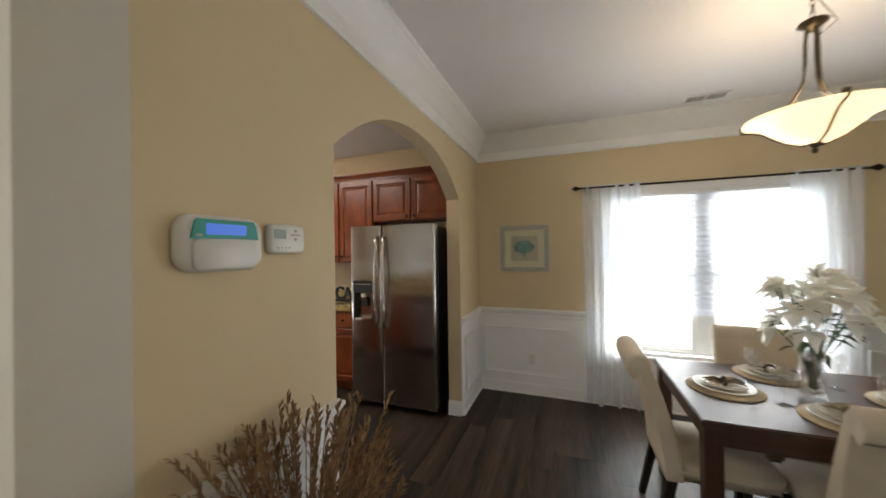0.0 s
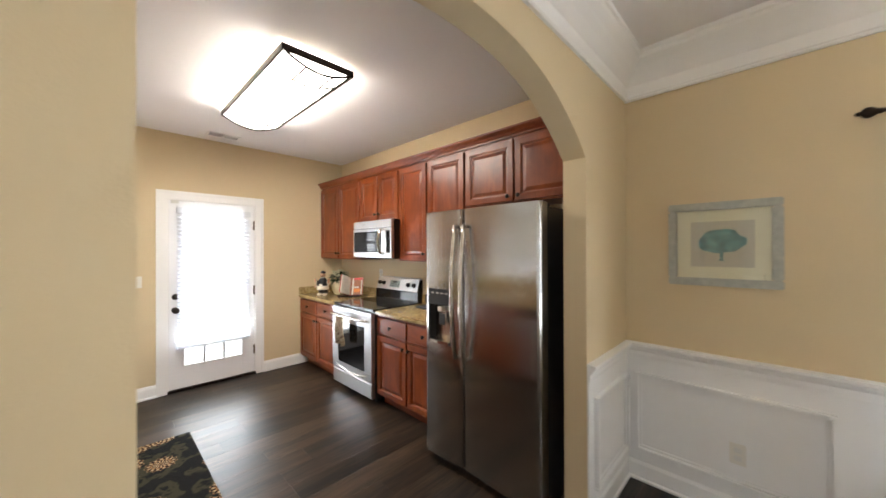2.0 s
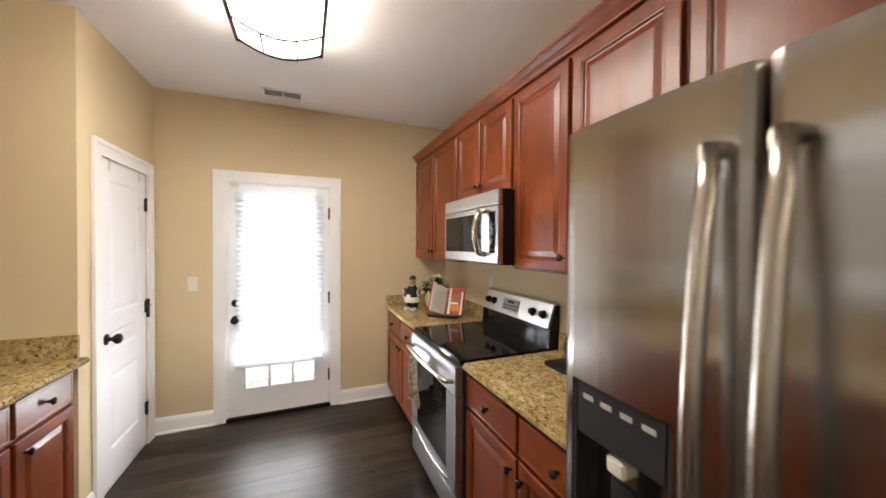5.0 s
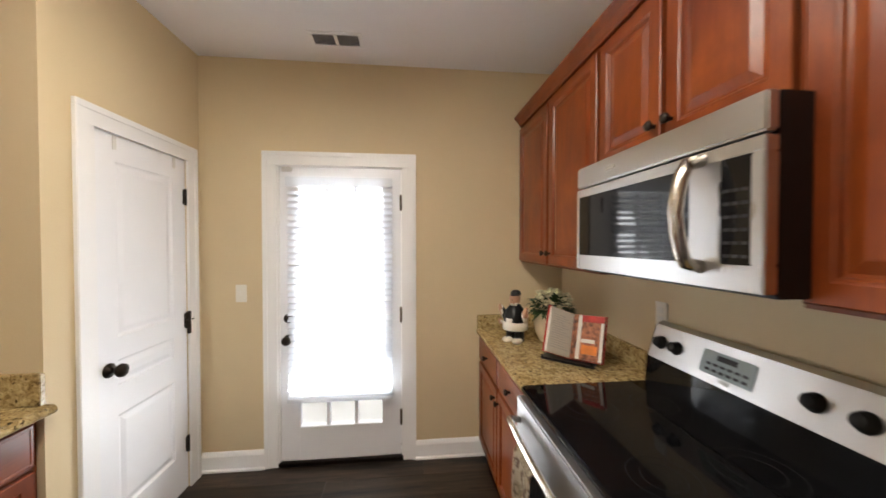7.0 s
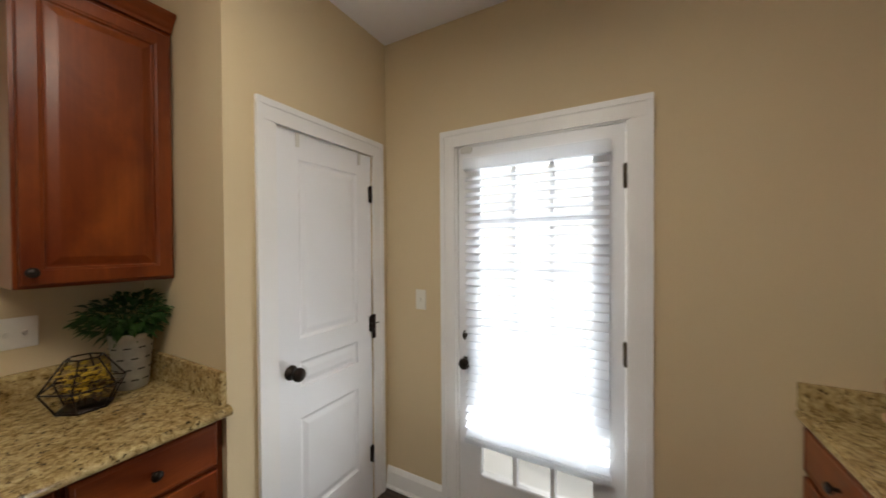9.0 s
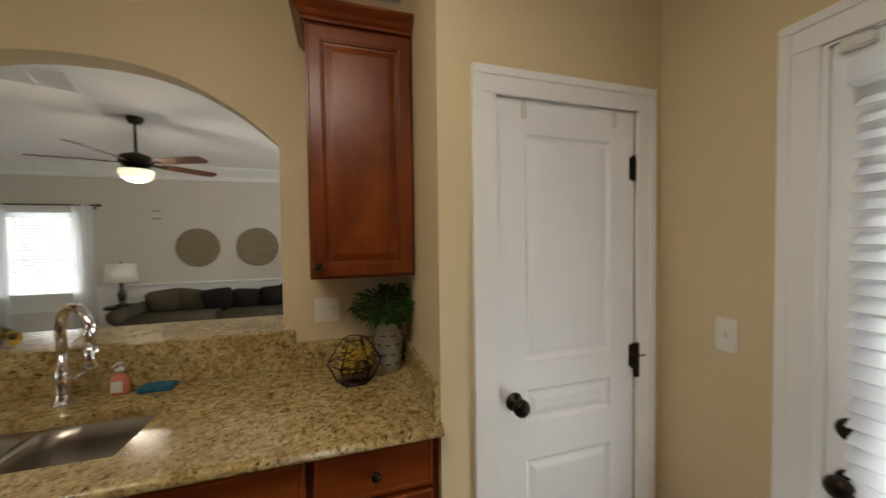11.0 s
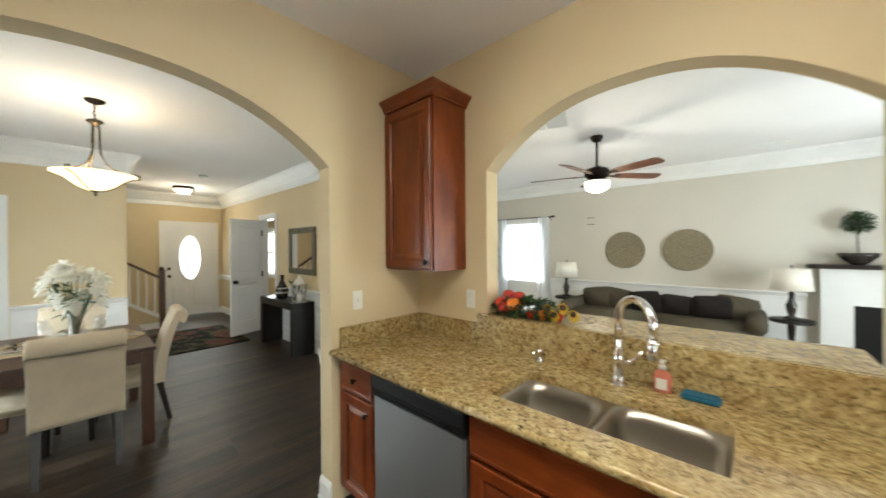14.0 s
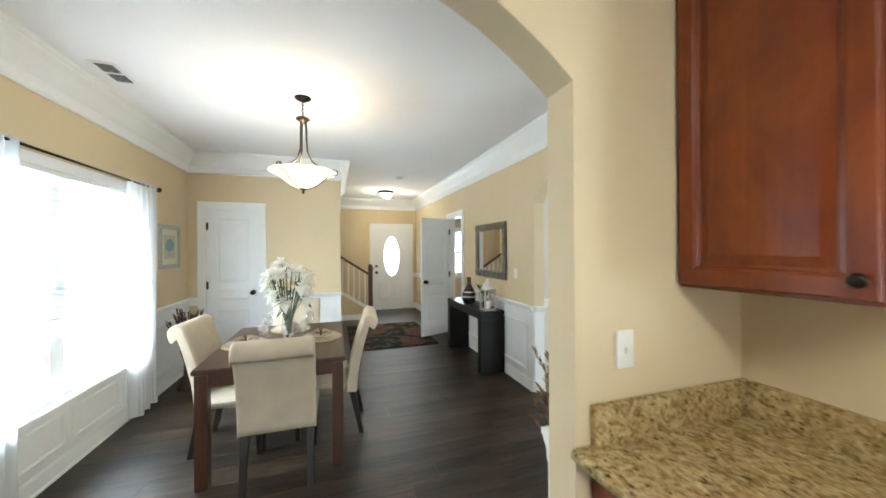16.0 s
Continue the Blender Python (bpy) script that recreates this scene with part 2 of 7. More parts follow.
def rug_material(name, ground, colours, scale):
    m, nt, b = material(name, ground, 0.95)
    mp = coords(nt)
    v = node(nt, "ShaderNodeTexVoronoi", Scale=scale)
    v.feature = "F1"
    w = node(nt, "ShaderNodeTexNoise", Scale=scale * 2.2, Detail=2)
    f = node(nt, "ShaderNodeTexNoise", Scale=420, Detail=2)
    for n in (v, w, f):
        nt.links.new(mp.outputs[0], n.inputs["Vector"])
    def math_node(op, first, second):
        n = nt.nodes.new("ShaderNodeMath")
        n.operation = op
        for socket, value in zip(n.inputs, (first, second)):
            if isinstance(value, (int, float)):
                socket.default_value = value
            else:
                nt.links.new(value, socket)
        return n.outputs[0]

    away = nt.nodes.new("ShaderNodeVectorMath")
    away.operation = "SUBTRACT"
    nt.links.new(mp.outputs[0], away.inputs[0])
    nt.links.new(v.outputs["Position"], away.inputs[1])
    xyz = nt.nodes.new("ShaderNodeSeparateXYZ")
    nt.links.new(away.outputs[0], xyz.inputs[0])
    angle = math_node("ARCTAN2", xyz.outputs[1], xyz.outputs[0])
    spokes = math_node("SINE", math_node("MULTIPLY", angle, 13), 0)
    rows = math_node("SINE", math_node("MULTIPLY", v.outputs["Distance"], 34), 0)
    florets = math_node("MULTIPLY_ADD", math_node("MULTIPLY", spokes, rows), 0.5)
    florets.node.inputs[2].default_value = 0.5
    petals = ramp(nt, florets, [(0.36, ground), (0.5, colours[1]), (0.85, colours[0])])
    ragged = math_node("MULTIPLY_ADD", spokes, 0.025)
    nt.links.new(v.outputs["Distance"], ragged.node.inputs[2])
    inside = ramp(nt, ragged, [(0.44, (1, 1, 1)), (0.47, (0, 0, 0))])
    leaf = ramp(nt, w.outputs["Fac"], [(0.5, ground), (0.56, colours[2]), (0.62, colours[2]), (0.66, ground)])
    mx = nt.nodes.new("ShaderNodeMix")
    mx.data_type = "RGBA"
    nt.links.new(inside.outputs[0], mx.inputs["Factor"])
    nt.links.new(leaf.outputs[0], mx.inputs[6])
    nt.links.new(petals.outputs[0], mx.inputs[7])
    nt.links.new(mx.outputs[2], b.inputs["Base Color"])
    bump(nt, b, f.outputs["Fac"], 0.6, 0.004)
    return m


TAN = mottled("tan_wall_paint", (0.665, 0.54, 0.34), 0.75, amount=0.03, scale=1.5, grain=180, relief=0.25)
LIVING = mottled("greige_wall_paint", (0.64, 0.60, 0.53), 0.75, amount=0.03, scale=1.5, grain=180, relief=0.25)
CEIL = mottled("ceiling_paint", (0.87, 0.855, 0.86), 0.9, amount=0.02, scale=1.2, grain=140, relief=0.3)
WHITE = mottled("white_trim_paint", (0.86, 0.855, 0.845), 0.35, amount=0.025, scale=2.5, grain=90, relief=0.06)
DOORW = mottled("white_door_paint", (0.85, 0.855, 0.87), 0.4, amount=0.03, scale=2.0, grain=60, relief=0.08)
CHERRY = stained("cherry_cabinet_wood", "z")
CHERRYH = stained("cherry_wood_crosswise", "x")
FLOOR = wood("dark_floor_plank", (0.0024, 0.0018, 0.0014), (0.098, 0.063, 0.039), 0.38, "y", 1.7, 0.28, (0.38, 0.55, 0.67))
SUBFLOOR = mottled("dark_joint", (0.018, 0.014, 0.011), 0.6)
GRANITE = granite_material()
STEEL = brushed("brushed_steel", (0.56, 0.55, 0.54), 0.28, "x")
OVENSTEEL = brushed("brushed_oven_steel", (0.46, 0.46, 0.47), 0.42, "x")
FRIDGESTEEL = brushed("brushed_fridge_steel", (0.48, 0.46, 0.44), 0.19, "z")
_fnt = FRIDGESTEEL.node_tree
for _link in list(_fnt.links):
    if _link.to_socket.name in ("Normal", "Roughness"):
        _fnt.links.remove(_link)
_tan = FRIDGESTEEL.node_tree.nodes.new("ShaderNodeTangent")
_tan.direction_type, _tan.axis = "RADIAL", "Z"
FRIDGESTEEL.node_tree.links.new(_tan.outputs[0], FRIDGESTEEL.node_tree.nodes["Principled BSDF"].inputs["Tangent"])
FRIDGESTEEL.node_tree.nodes["Principled BSDF"].inputs["Anisotropic"].default_value = 0.9
STEELV = brushed("brushed_steel_upright", (0.44, 0.43, 0.42), 0.30, "z")
SINKSTEEL = brushed("sink_steel", (0.40, 0.37, 0.32), 0.30, "x")
CHROME, _, _ = material("chrome", (0.85, 0.85, 0.86), 0.06, 1.0)
HANDLE, _, _ = material("satin_handle_metal", (0.62, 0.58, 0.52), 0.25, 1.0)
BLACKG = mottled("black_glass", (0.006, 0.006, 0.007), 0.05, amount=0.1, relief=0.0, spread=0.02)
BLACK = mottled("black_plastic", (0.008, 0.008, 0.0085), 0.4, amount=0.15, relief=0.05)
DARKGREY = mottled("dark_grey_enamel", (0.03, 0.03, 0.032), 0.45, amount=0.1)
BRONZE = mottled("oil_rubbed_bronze", (0.025, 0.018, 0.014), 0.35, 0.8, amount=0.25, scale=30)
AGED = mottled("aged_brass", (0.10, 0.075, 0.045), 0.4, 0.8, amount=0.3, scale=30)
LINEN = mottled("cream_linen", (0.62, 0.53, 0.40), 0.9, amount=0.06, scale=8, grain=600, relief=0.5)
TABLEWOOD = wood("walnut_table_wood", (0.045, 0.020, 0.011), (0.10, 0.046, 0.026), 0.36, "x", 1.6)
TABLELEG = wood("walnut_leg_wood", (0.05, 0.022, 0.012), (0.12, 0.055, 0.03), 0.3, "z", 0.8)
DARKLEG = mottled("dark_stained_leg", (0.018, 0.011, 0.008), 0.35)
CONSOLE = mottled("espresso_console", (0.009, 0.007, 0.006), 0.42, amount=0.2)
CHINA = mottled("cream_china", (0.75, 0.70, 0.60), 0.15, amount=0.02, relief=0.0)
CHARGER = mottled("woven_charger", (0.55, 0.44, 0.28), 0.8, amount=0.15, scale=60, grain=300, relief=0.6)
NAPKIN = mottled("taupe_napkin", (0.46, 0.36, 0.24), 0.9, amount=0.15, scale=20, grain=600, relief=0.4)
GLASS = glass_material("clear_glass")
PANE = clear_pane("window_pane")
SHEER = sheer("sheer_white_voile", (0.90, 0.91, 0.92), 0.25)
BLIND = sheer("white_blind_slat", (0.88, 0.90, 0.93), 0.16)
PETAL = sheer("white_petal", (0.92, 0.90, 0.83), 0.02)
LEAF = mottled("dark_green_leaf", (0.022, 0.060, 0.014), 0.5, amount=0.35, scale=20, relief=0.1)
LEAF2 = mottled("bright_green_leaf", (0.032, 0.085, 0.016), 0.5, amount=0.4, scale=40, relief=0.1)
STEM = mottled("brown_stem", (0.06, 0.035, 0.018), 0.8, amount=0.2, scale=30)
HYDRANGEA = mottled("pale_hydrangea", (0.62, 0.60, 0.40), 0.8, amount=0.3, scale=30, relief=0.1)
WHEAT = mottled("dried_wheat", (0.28, 0.165, 0.08), 0.9, amount=0.35, scale=30, grain=500, relief=0.3)
DEADFLOWER = mottled("dried_burgundy_flower", (0.09, 0.035, 0.03), 0.9, amount=0.4, scale=30)
GLOW = glowing("lit_opal_glass", (1.0, 0.88, 0.68), 2.6)
GLOWWARM = glowing("lit_amber_glass", (1.0, 0.74, 0.42), 2.4, (0.8, 0.6, 0.4))
GLOWTUBE = glowing("lit_acrylic_diffuser", (1.0, 0.93, 0.82), 10.0)
# Linen with a faint glow added; the table lamps hold no bulb.
SHADE = glowing("faint_glow_linen_shade", (1.0, 0.93, 0.82), 0.12, (0.7, 0.66, 0.58))
SOFA = mottled("grey_brown_upholstery", (0.088, 0.075, 0.054), 0.95, amount=0.12, scale=6, grain=500, relief=0.5)
SOFADARK = mottled("charcoal_cushion", (0.024, 0.020, 0.019), 0.95, amount=0.15, scale=8, grain=500, relief=0.5)
WOVEN = mottled("woven_seagrass", (0.24, 0.20, 0.13), 0.95, amount=0.25, scale=40, grain=300, relief=0.6)
PLASTIC = mottled("white_plastic", (0.72, 0.71, 0.67), 0.35, amount=0.02, relief=0.03)
IVORY = mottled("ivory_plate", (0.78, 0.75, 0.68), 0.4, amount=0.02, relief=0.02)
SCREEN = glowing("blue_lcd", (0.10, 0.28, 1.0), 0.7, (0.05, 0.1, 0.4))
TEAL = mottled("teal_faceplate", (0.05, 0.36, 0.30), 0.4, amount=0.05, relief=0.0)
LCD = mottled("grey_lcd", (0.30, 0.36, 0.34), 0.25, amount=0.05, relief=0.0)
SILVERFRAME = mottled("washed_silver_frame", (0.42, 0.42, 0.37), 0.5, 0.2, amount=0.12, scale=30)
MAT = mottled("cream_mat_board", (0.72, 0.70, 0.52), 0.9, amount=0.03)
PAPER = mottled("pale_print_paper", (0.52, 0.50, 0.40), 0.8, amount=0.05)
TEALPAINT = mottled("teal_watercolour", (0.15, 0.31, 0.31), 0.8, amount=0.35, scale=25)
MIRROR, _, _ = material("mirror", (0.9, 0.9, 0.9), 0.01, 1.0)
MOSAIC = mottled("antique_mosaic_frame", (0.20, 0.19, 0.15), 0.35, 0.4, amount=0.6, scale=45)
RUGK = rug_material("kitchen_floral_rug", (0.012, 0.012, 0.013), [(0.50, 0.37, 0.22), (0.26, 0.13, 0.05), (0.045, 0.043, 0.026)], 4.2)
RUGH = rug_material("hall_floral_rug", (0.014, 0.013, 0.011), [(0.15, 0.12, 0.07), (0.15, 0.018, 0.016), (0.06, 0.055, 0.03)], 2.6)
RED = mottled("red_fruit", (0.45, 0.025, 0.012), 0.3, amount=0.35, scale=25)
ORANGE = mottled("orange_fruit", (0.62, 0.17, 0.015), 0.35, amount=0.3, scale=20)
YELLOW = mottled("yellow_petal", (0.62, 0.42, 0.04), 0.6, amount=0.25, scale=40)
PINK = mottled("pink_soap", (0.62, 0.20, 0.13), 0.15, amount=0.05, relief=0)
BLUE = mottled("blue_sponge", (0.02, 0.12, 0.20), 0.9, amount=0.2, scale=60)
POTTIN = mottled("galvanised_tin", (0.36, 0.35, 0.31), 0.5, 0.5, amount=0.2, scale=18)
CREAMPOT = mottled("cream_glazed_pot", (0.66, 0.58, 0.40), 0.25, amount=0.1, scale=12)
SKINTONE = mottled("painted_figurine_skin", (0.45, 0.25, 0.15), 0.4)
PAGE = mottled("printed_page", (0.70, 0.66, 0.58), 0.6, amount=0.05)
FOOD = mottled("food_photograph", (0.30, 0.10, 0.04), 0.4, amount=0.8, scale=45)
CARPET = mottled("beige_carpet", (0.35, 0.30, 0.23), 1.0, amount=0.1, scale=5, grain=400, relief=0.6)
TOWEL = rug_material("patterned_tea_towel", (0.55, 0.46, 0.33), [(0.10, 0.07, 0.05), (0.45, 0.33, 0.2), (0.2, 0.13, 0.09)], 14)
GRASS = mottled("lawn", (0.06, 0.10, 0.03), 0.95, amount=0.4, scale=2)
GREYPL = mottled("grey_plaster", (0.42, 0.40, 0.36), 0.8)
CERAMIC = mottled("dark_glazed_ceramic", (0.03, 0.024, 0.02), 0.2, amount=0.6, scale=25)
RAILWOOD = wood("dark_handrail_wood", (0.05, 0.02, 0.01), (0.11, 0.05, 0.028), 0.3, "y")
BLADE = wood("fan_blade_wood", (0.06, 0.02, 0.01), (0.16, 0.06, 0.03), 0.35, "x")
BACKDROP = glowing("bright_overcast_distance", (0.95, 0.98, 1.0), 1.5, (0.8, 0.8, 0.8))
for _m in (BLACKG, BLACK, DARKGREY, CONSOLE):
    _m.node_tree.nodes["Principled BSDF"].inputs["Specular IOR Level"].default_value = 0.3
FLOOR.node_tree.nodes["Principled BSDF"].inputs["Specular IOR Level"].default_value = 0.36
PALE_SLAB = mottled("pale_outdoor_slab", (0.55, 0.55, 0.54), 0.9, amount=0.1)
for _m in (SOFA, SOFADARK, RUGK, RUGH):
    _m.node_tree.nodes["Principled BSDF"].inputs["Specular IOR Level"].default_value = 0.08
THINGLASS = clear_pane("thin_clear_glass")
THINGLASS.node_tree.nodes["Mix Shader"].inputs[0].default_value = 0.16

# ---- building blocks ----
def box(bm, lo, hi, bevel=0.0, m=None):
    """An axis-aligned box from lo to hi, its edges rounded by bevel."""
    size = [max(1e-4, b - a) for a, b in zip(lo, hi)]
    t = Matrix.Translation([(a + b) / 2 for a, b in zip(lo, hi)]) @ Matrix.Diagonal((*size, 1))
    r = bmesh.ops.create_cube(bm, size=1, matrix=t)
    vs = r["verts"]
    if bevel:
        es = list({e for v in vs for e in v.link_edges})
        out = bmesh.ops.bevel(bm, geom=es, offset=min(bevel, min(size) * 0.45), segments=2, affect="EDGES", clamp_overlap=True)
        vs = out["verts"]
    if m is not None:
        bmesh.ops.transform(bm, matrix=m, verts=list({v for v in vs if v.is_valid}))
    return bm


def prism(bm, pts, a, b, plane="xz", m=None):
    """Extrudes the polygon pts, drawn in the plane named, from a to b along the third axis."""
    def at(p, d):
        return {"xz": (p[0], d, p[1]), "yz": (d, p[0], p[1]), "xy": (p[0], p[1], d)}[plane]
    v0 = [bm.verts.new(at(p, a)) for p in pts]
    v1 = [bm.verts.new(at(p, b)) for p in pts]
    n = len(pts)
    fs = [bm.faces.new(v0), bm.faces.new(v1[::-1])]
    for i in range(n):
        fs.append(bm.faces.new((v0[i], v1[i], v1[(i + 1) % n], v0[(i + 1) % n])))
    if m is not None:
        bmesh.ops.transform(bm, matrix=m, verts=v0 + v1)
    bmesh.ops.recalc_face_normals(bm, faces=fs)
    return bm


def lathe(bm, profile, centre=(0, 0, 0), steps=24, m=None, squash=(1, 1)):
    """Turns (radius, height) pairs round the z axis."""
    rings = []
    for r, z in profile:
        rings.append([bm.verts.new((centre[0] + squash[0] * r * math.cos(2 * math.pi * i / steps), centre[1] + squash[1] * r * math.sin(2 * math.pi * i / steps), centre[2] + z)) for i in range(steps)])
    for a, b in zip(rings, rings[1:]):
        for i in range(steps):
            bm.faces.new((a[i], a[(i + 1) % steps], b[(i + 1) % steps], b[i])).smooth = True
    if profile[0][0] > 1e-4:
        bm.faces.new(rings[0][::-1])
    if profile[-1][0] > 1e-4:
        bm.faces.new(rings[-1])
    if m is not None:
        bmesh.ops.transform(bm, matrix=m, verts=[v for r in rings for v in r])
    return bm


def tube(bm, pts, radius, steps=8):
    """A round bar along pts; radius may be a list."""
    rings = []
    up = Vector((0.13, 0.21, 1)).normalized()
    for i, p in enumerate(pts):
        p = Vector(p)
        d = (Vector(pts[min(i + 1, len(pts) - 1)]) - Vector(pts[max(i - 1, 0)])).normalized()
        ref = up if abs(d.dot(up)) < 0.95 else Vector((1, 0, 0))
        a = d.cross(ref).normalized()
        b = d.cross(a)
        r = radius[i] if isinstance(radius, (list, tuple)) else radius
        rings.append([bm.verts.new(p + r * (math.cos(2 * math.pi * k / steps) * a + math.sin(2 * math.pi * k / steps) * b)) for k in range(steps)])
    for a, b in zip(rings, rings[1:]):
        for i in range(steps):
            bm.faces.new((a[i], a[(i + 1) % steps], b[(i + 1) % steps], b[i])).smooth = True
    bm.faces.new(rings[0][::-1])
    bm.faces.new(rings[-1])
    return bm


def blob(bm, centre, size, sub=2, m=None, wobble=0.0):
    r = bmesh.ops.create_icosphere(bm, subdivisions=sub, radius=1)
    for v in r["verts"]:
        k = 1 + wobble * noise.noise(v.co * 2.3 + Vector(centre) * 7)
        v.co = Vector([c * s * k for c, s in zip(v.co, size)])
        for f in v.link_faces:
            f.smooth = True
    t = Matrix.Translation(centre) @ (m if m is not None else Matrix.Identity(4))
    bmesh.ops.transform(bm, matrix=t, verts=r["verts"])
    return bm


def leaf(bm, base, direction, length, width, fold=0.15):
    d = Vector(direction).normalized()
    side = d.cross(Vector((0.1, 0.2, 1)))
    side = side.normalized() if side.length > 1e-3 else Vector((1, 0, 0))
    up = side.cross(d).normalized()
    b = Vector(base)
    droop = -0.25 * length * Vector((0, 0, 1))
    pts = [b, b + d * length * 0.45 + side * width / 2 + up * fold * width, b + d * length + droop, b + d * length * 0.45 - side * width / 2 + up * fold * width, b + d * length * 0.5 + droop * 0.2]
    vs = [bm.verts.new(p) for p in pts]
    for q in ((0, 1, 4), (1, 2, 4), (2, 3, 4), (3, 0, 4)):
        bm.faces.new([vs[i] for i in q]).smooth = True


def part(name, bm, mat, parent=None, label="", smooth=False):
    me = bpy.data.meshes.new(name)
    bmesh.ops.recalc_face_normals(bm, faces=bm.faces) if len(bm.faces) < 4000 else None
    if smooth:
        for f in bm.faces:
            f.smooth = True
    bm.to_mesh(me)
    bm.free()
    me.materials.append(mat)
    ob = new(name, me)
    if parent is not None:
        ob.parent = parent
    if label:
        ob["label"] = label
    return ob


def thing(name, m, label, category, group=""):
    ob = new(name)
    ob.empty_display_size = 0.1
    ob.matrix_world = m
    return tagged(ob, label, category, group, "thing")


def structure(ob, label="", category=""):
    return tagged(ob, label, category, "", "structure")


NB = bmesh.new


def arc(a, b, z, rise, n=28):
    """Points of a flat arch with full haunches from a to b."""
    half, mid = (b - a) / 2, (a + b) / 2
    us = [math.sin(math.pi / 2 * (2 * i / n - 1)) for i in range(n + 1)]
    return [(mid + half * u, z + rise * (1 - abs(u) ** 2.35)) for u in us]


def wall(name, along, p0, p1, a0, a1, mat, openings=(), z1=2.74, label="", z0=0.0):
    """A wall of thickness p0..p1 that runs along x or y from a0 to a1. Openings: (from, to, sill, head, rise)."""
    bm = NB()
    plane = "xz" if along == "x" else "yz"
    at = a0
    for a, b, sill, head, rise in sorted(openings):
        if a > at:
            prism(bm, [(at, z0), (a, z0), (a, z1), (at, z1)], p0, p1, plane)
        if sill > z0:
            prism(bm, [(a, z0), (b, z0), (b, sill), (a, sill)], p0, p1, plane)
        if rise:
            pts = arc(a, b, head, rise)
            for q, r in zip(pts, pts[1:]):
                prism(bm, [q, r, (r[0], z1), (q[0], z1)], p0, p1, plane)
        else:
            prism(bm, [(a, head), (b, head), (b, z1), (a, z1)], p0, p1, plane)
        at = b
    if at < a1:
        prism(bm, [(at, z0), (a1, z0), (a1, z1), (at, z1)], p0, p1, plane)
    bmesh.ops.remove_doubles(bm, verts=bm.verts, dist=1e-5)
    return structure(part(name, bm, mat), label, "wall")


# ---- the large structure ----
KX0, AX0, AX1 = -4.78, -1.095, -0.97      # kitchen back wall; arch wall, kitchen and dining faces
YN = 4.52                                 # outer wall with the window
YK = 4.543                                # the same wall's face in the kitchen
PX = -3.82                                # pantry corner
SY0, SY1 = 1.26, 1.38                     # wall with the serving hatch
PY = 2.06                                 # pantry wall
CX = 3.10                                 # closet wall
MY = 0.78                                 # hall wall with the mirror
FX = 6.53                                 # front wall
LY = -3.25                                # living room's far wall
H = 2.74
ARCH = (2.09, 3.842, 0.0, 1.983, 0.33)
HATCH = (-3.235, -1.705, 1.06, 1.98, 0.32)
WIN = (0.30, 1.93, 0.50, 2.03, 0)
BDOOR = (2.545, 3.385, 0.0, 2.045, 0)
wall("wall_kitchen_north", "x", YK, YN + 0.16, -4.95, AX0, TAN, label="tan painted kitchen wall behind the range")
wall("wall_north", "x", YN, YN + 0.16, AX0, 6.7, TAN, [WIN], label="tan painted outer wall with the dining window")
wall("wall_back", "y", KX0 - 0.17, KX0, 1.26, YK, TAN, [BDOOR], label="tan painted kitchen end wall with the glazed back door")
wall("wall_arch", "y", AX0, AX1, SY1, YN, TAN, [ARCH], label="tan painted wall with an arched opening to the kitchen")
wall("wall_hatch", "x", SY0, SY1, -4.95, AX1, TAN, [HATCH], label="tan painted wall with an arched serving hatch")
wall("wall_pantry", "x", PY - 0.12, PY, KX0, PX, TAN, [(-4.65, -4.025, 0, 2.03, 0)], label="tan painted pantry wall")
wall("wall_pantry_side", "y", PX - 0.12, PX, SY1, PY - 0.12, TAN, label="tan painted pantry side wall beside the counter")
wall("wall_closet", "y", CX, CX + 0.12, 2.68, YN, TAN, [(3.72, 4.33, 0, 2.03, 0)], label="tan painted closet wall")
wall("wall_stair_side", "x", 2.68, 2.80, CX + 0.12, 5.5, TAN, label="tan painted wall beside the stairs")
wall("wall_hall", "x", MY - 0.12, MY, -0.97, FX, TAN, [(-0.55, 1.14, 0, 1.97, 0.42), (3.22, 3.90, 0, 2.05, 0)], label="tan painted hall wall with an arch and a doorway")
wall("wall_front", "y", FX, FX + 0.16, -1.6, YN, TAN, [(0.945, 1.865, 0, 2.05, 0), (-0.75, 0.15, 0.8, 2.0, 0)], label="tan painted front wall with the entrance door")
wall("wall_living_far", "x", LY - 0.16, LY, -5.5, 1.71, LIVING, [(0.22, 1.10, 0.55, 2.02, 0)], label="greige living room wall with a window")
wall("wall_living_side", "y", 1.55, 1.71, LY, MY - 0.12, LIVING, label="greige living room side wall")
# Out-of-view wall; its window is added to let the side fill in.
wall("wall_living_west", "y", -5.5, -5.34, LY, SY0, LIVING, [(-2.0, -0.4, 0.5, 2.0, 0)], label="greige living room wall with an added, unseen window")
wall("wall_office", "x", -1.6, -1.48, 1.71, FX, TAN, label="tan painted room wall")
bm = NB()
box(bm, (-5.34, SY0 - 0.004, 0), (-3.23, SY0, H)), box(bm, (-1.70, SY0 - 0.004, 0), (AX1, SY0, H))
box(bm, (-3.23, SY0 - 0.004, 0), (-1.70, SY0, 1.06)), box(bm, (-3.23, SY0 - 0.004, 2.30), (-1.70, SY0, H))
structure(part("wall_living_hatch_face", bm, LIVING), "greige paint on the living room side", "wall")
bm = NB()
box(bm, (AX1 - 0.12, 1.195, 0), (AX1 + 0.004, SY1 - 0.008, H))
structure(part("wall_end", bm, LIVING), "greige painted wall end at the living room", "wall")
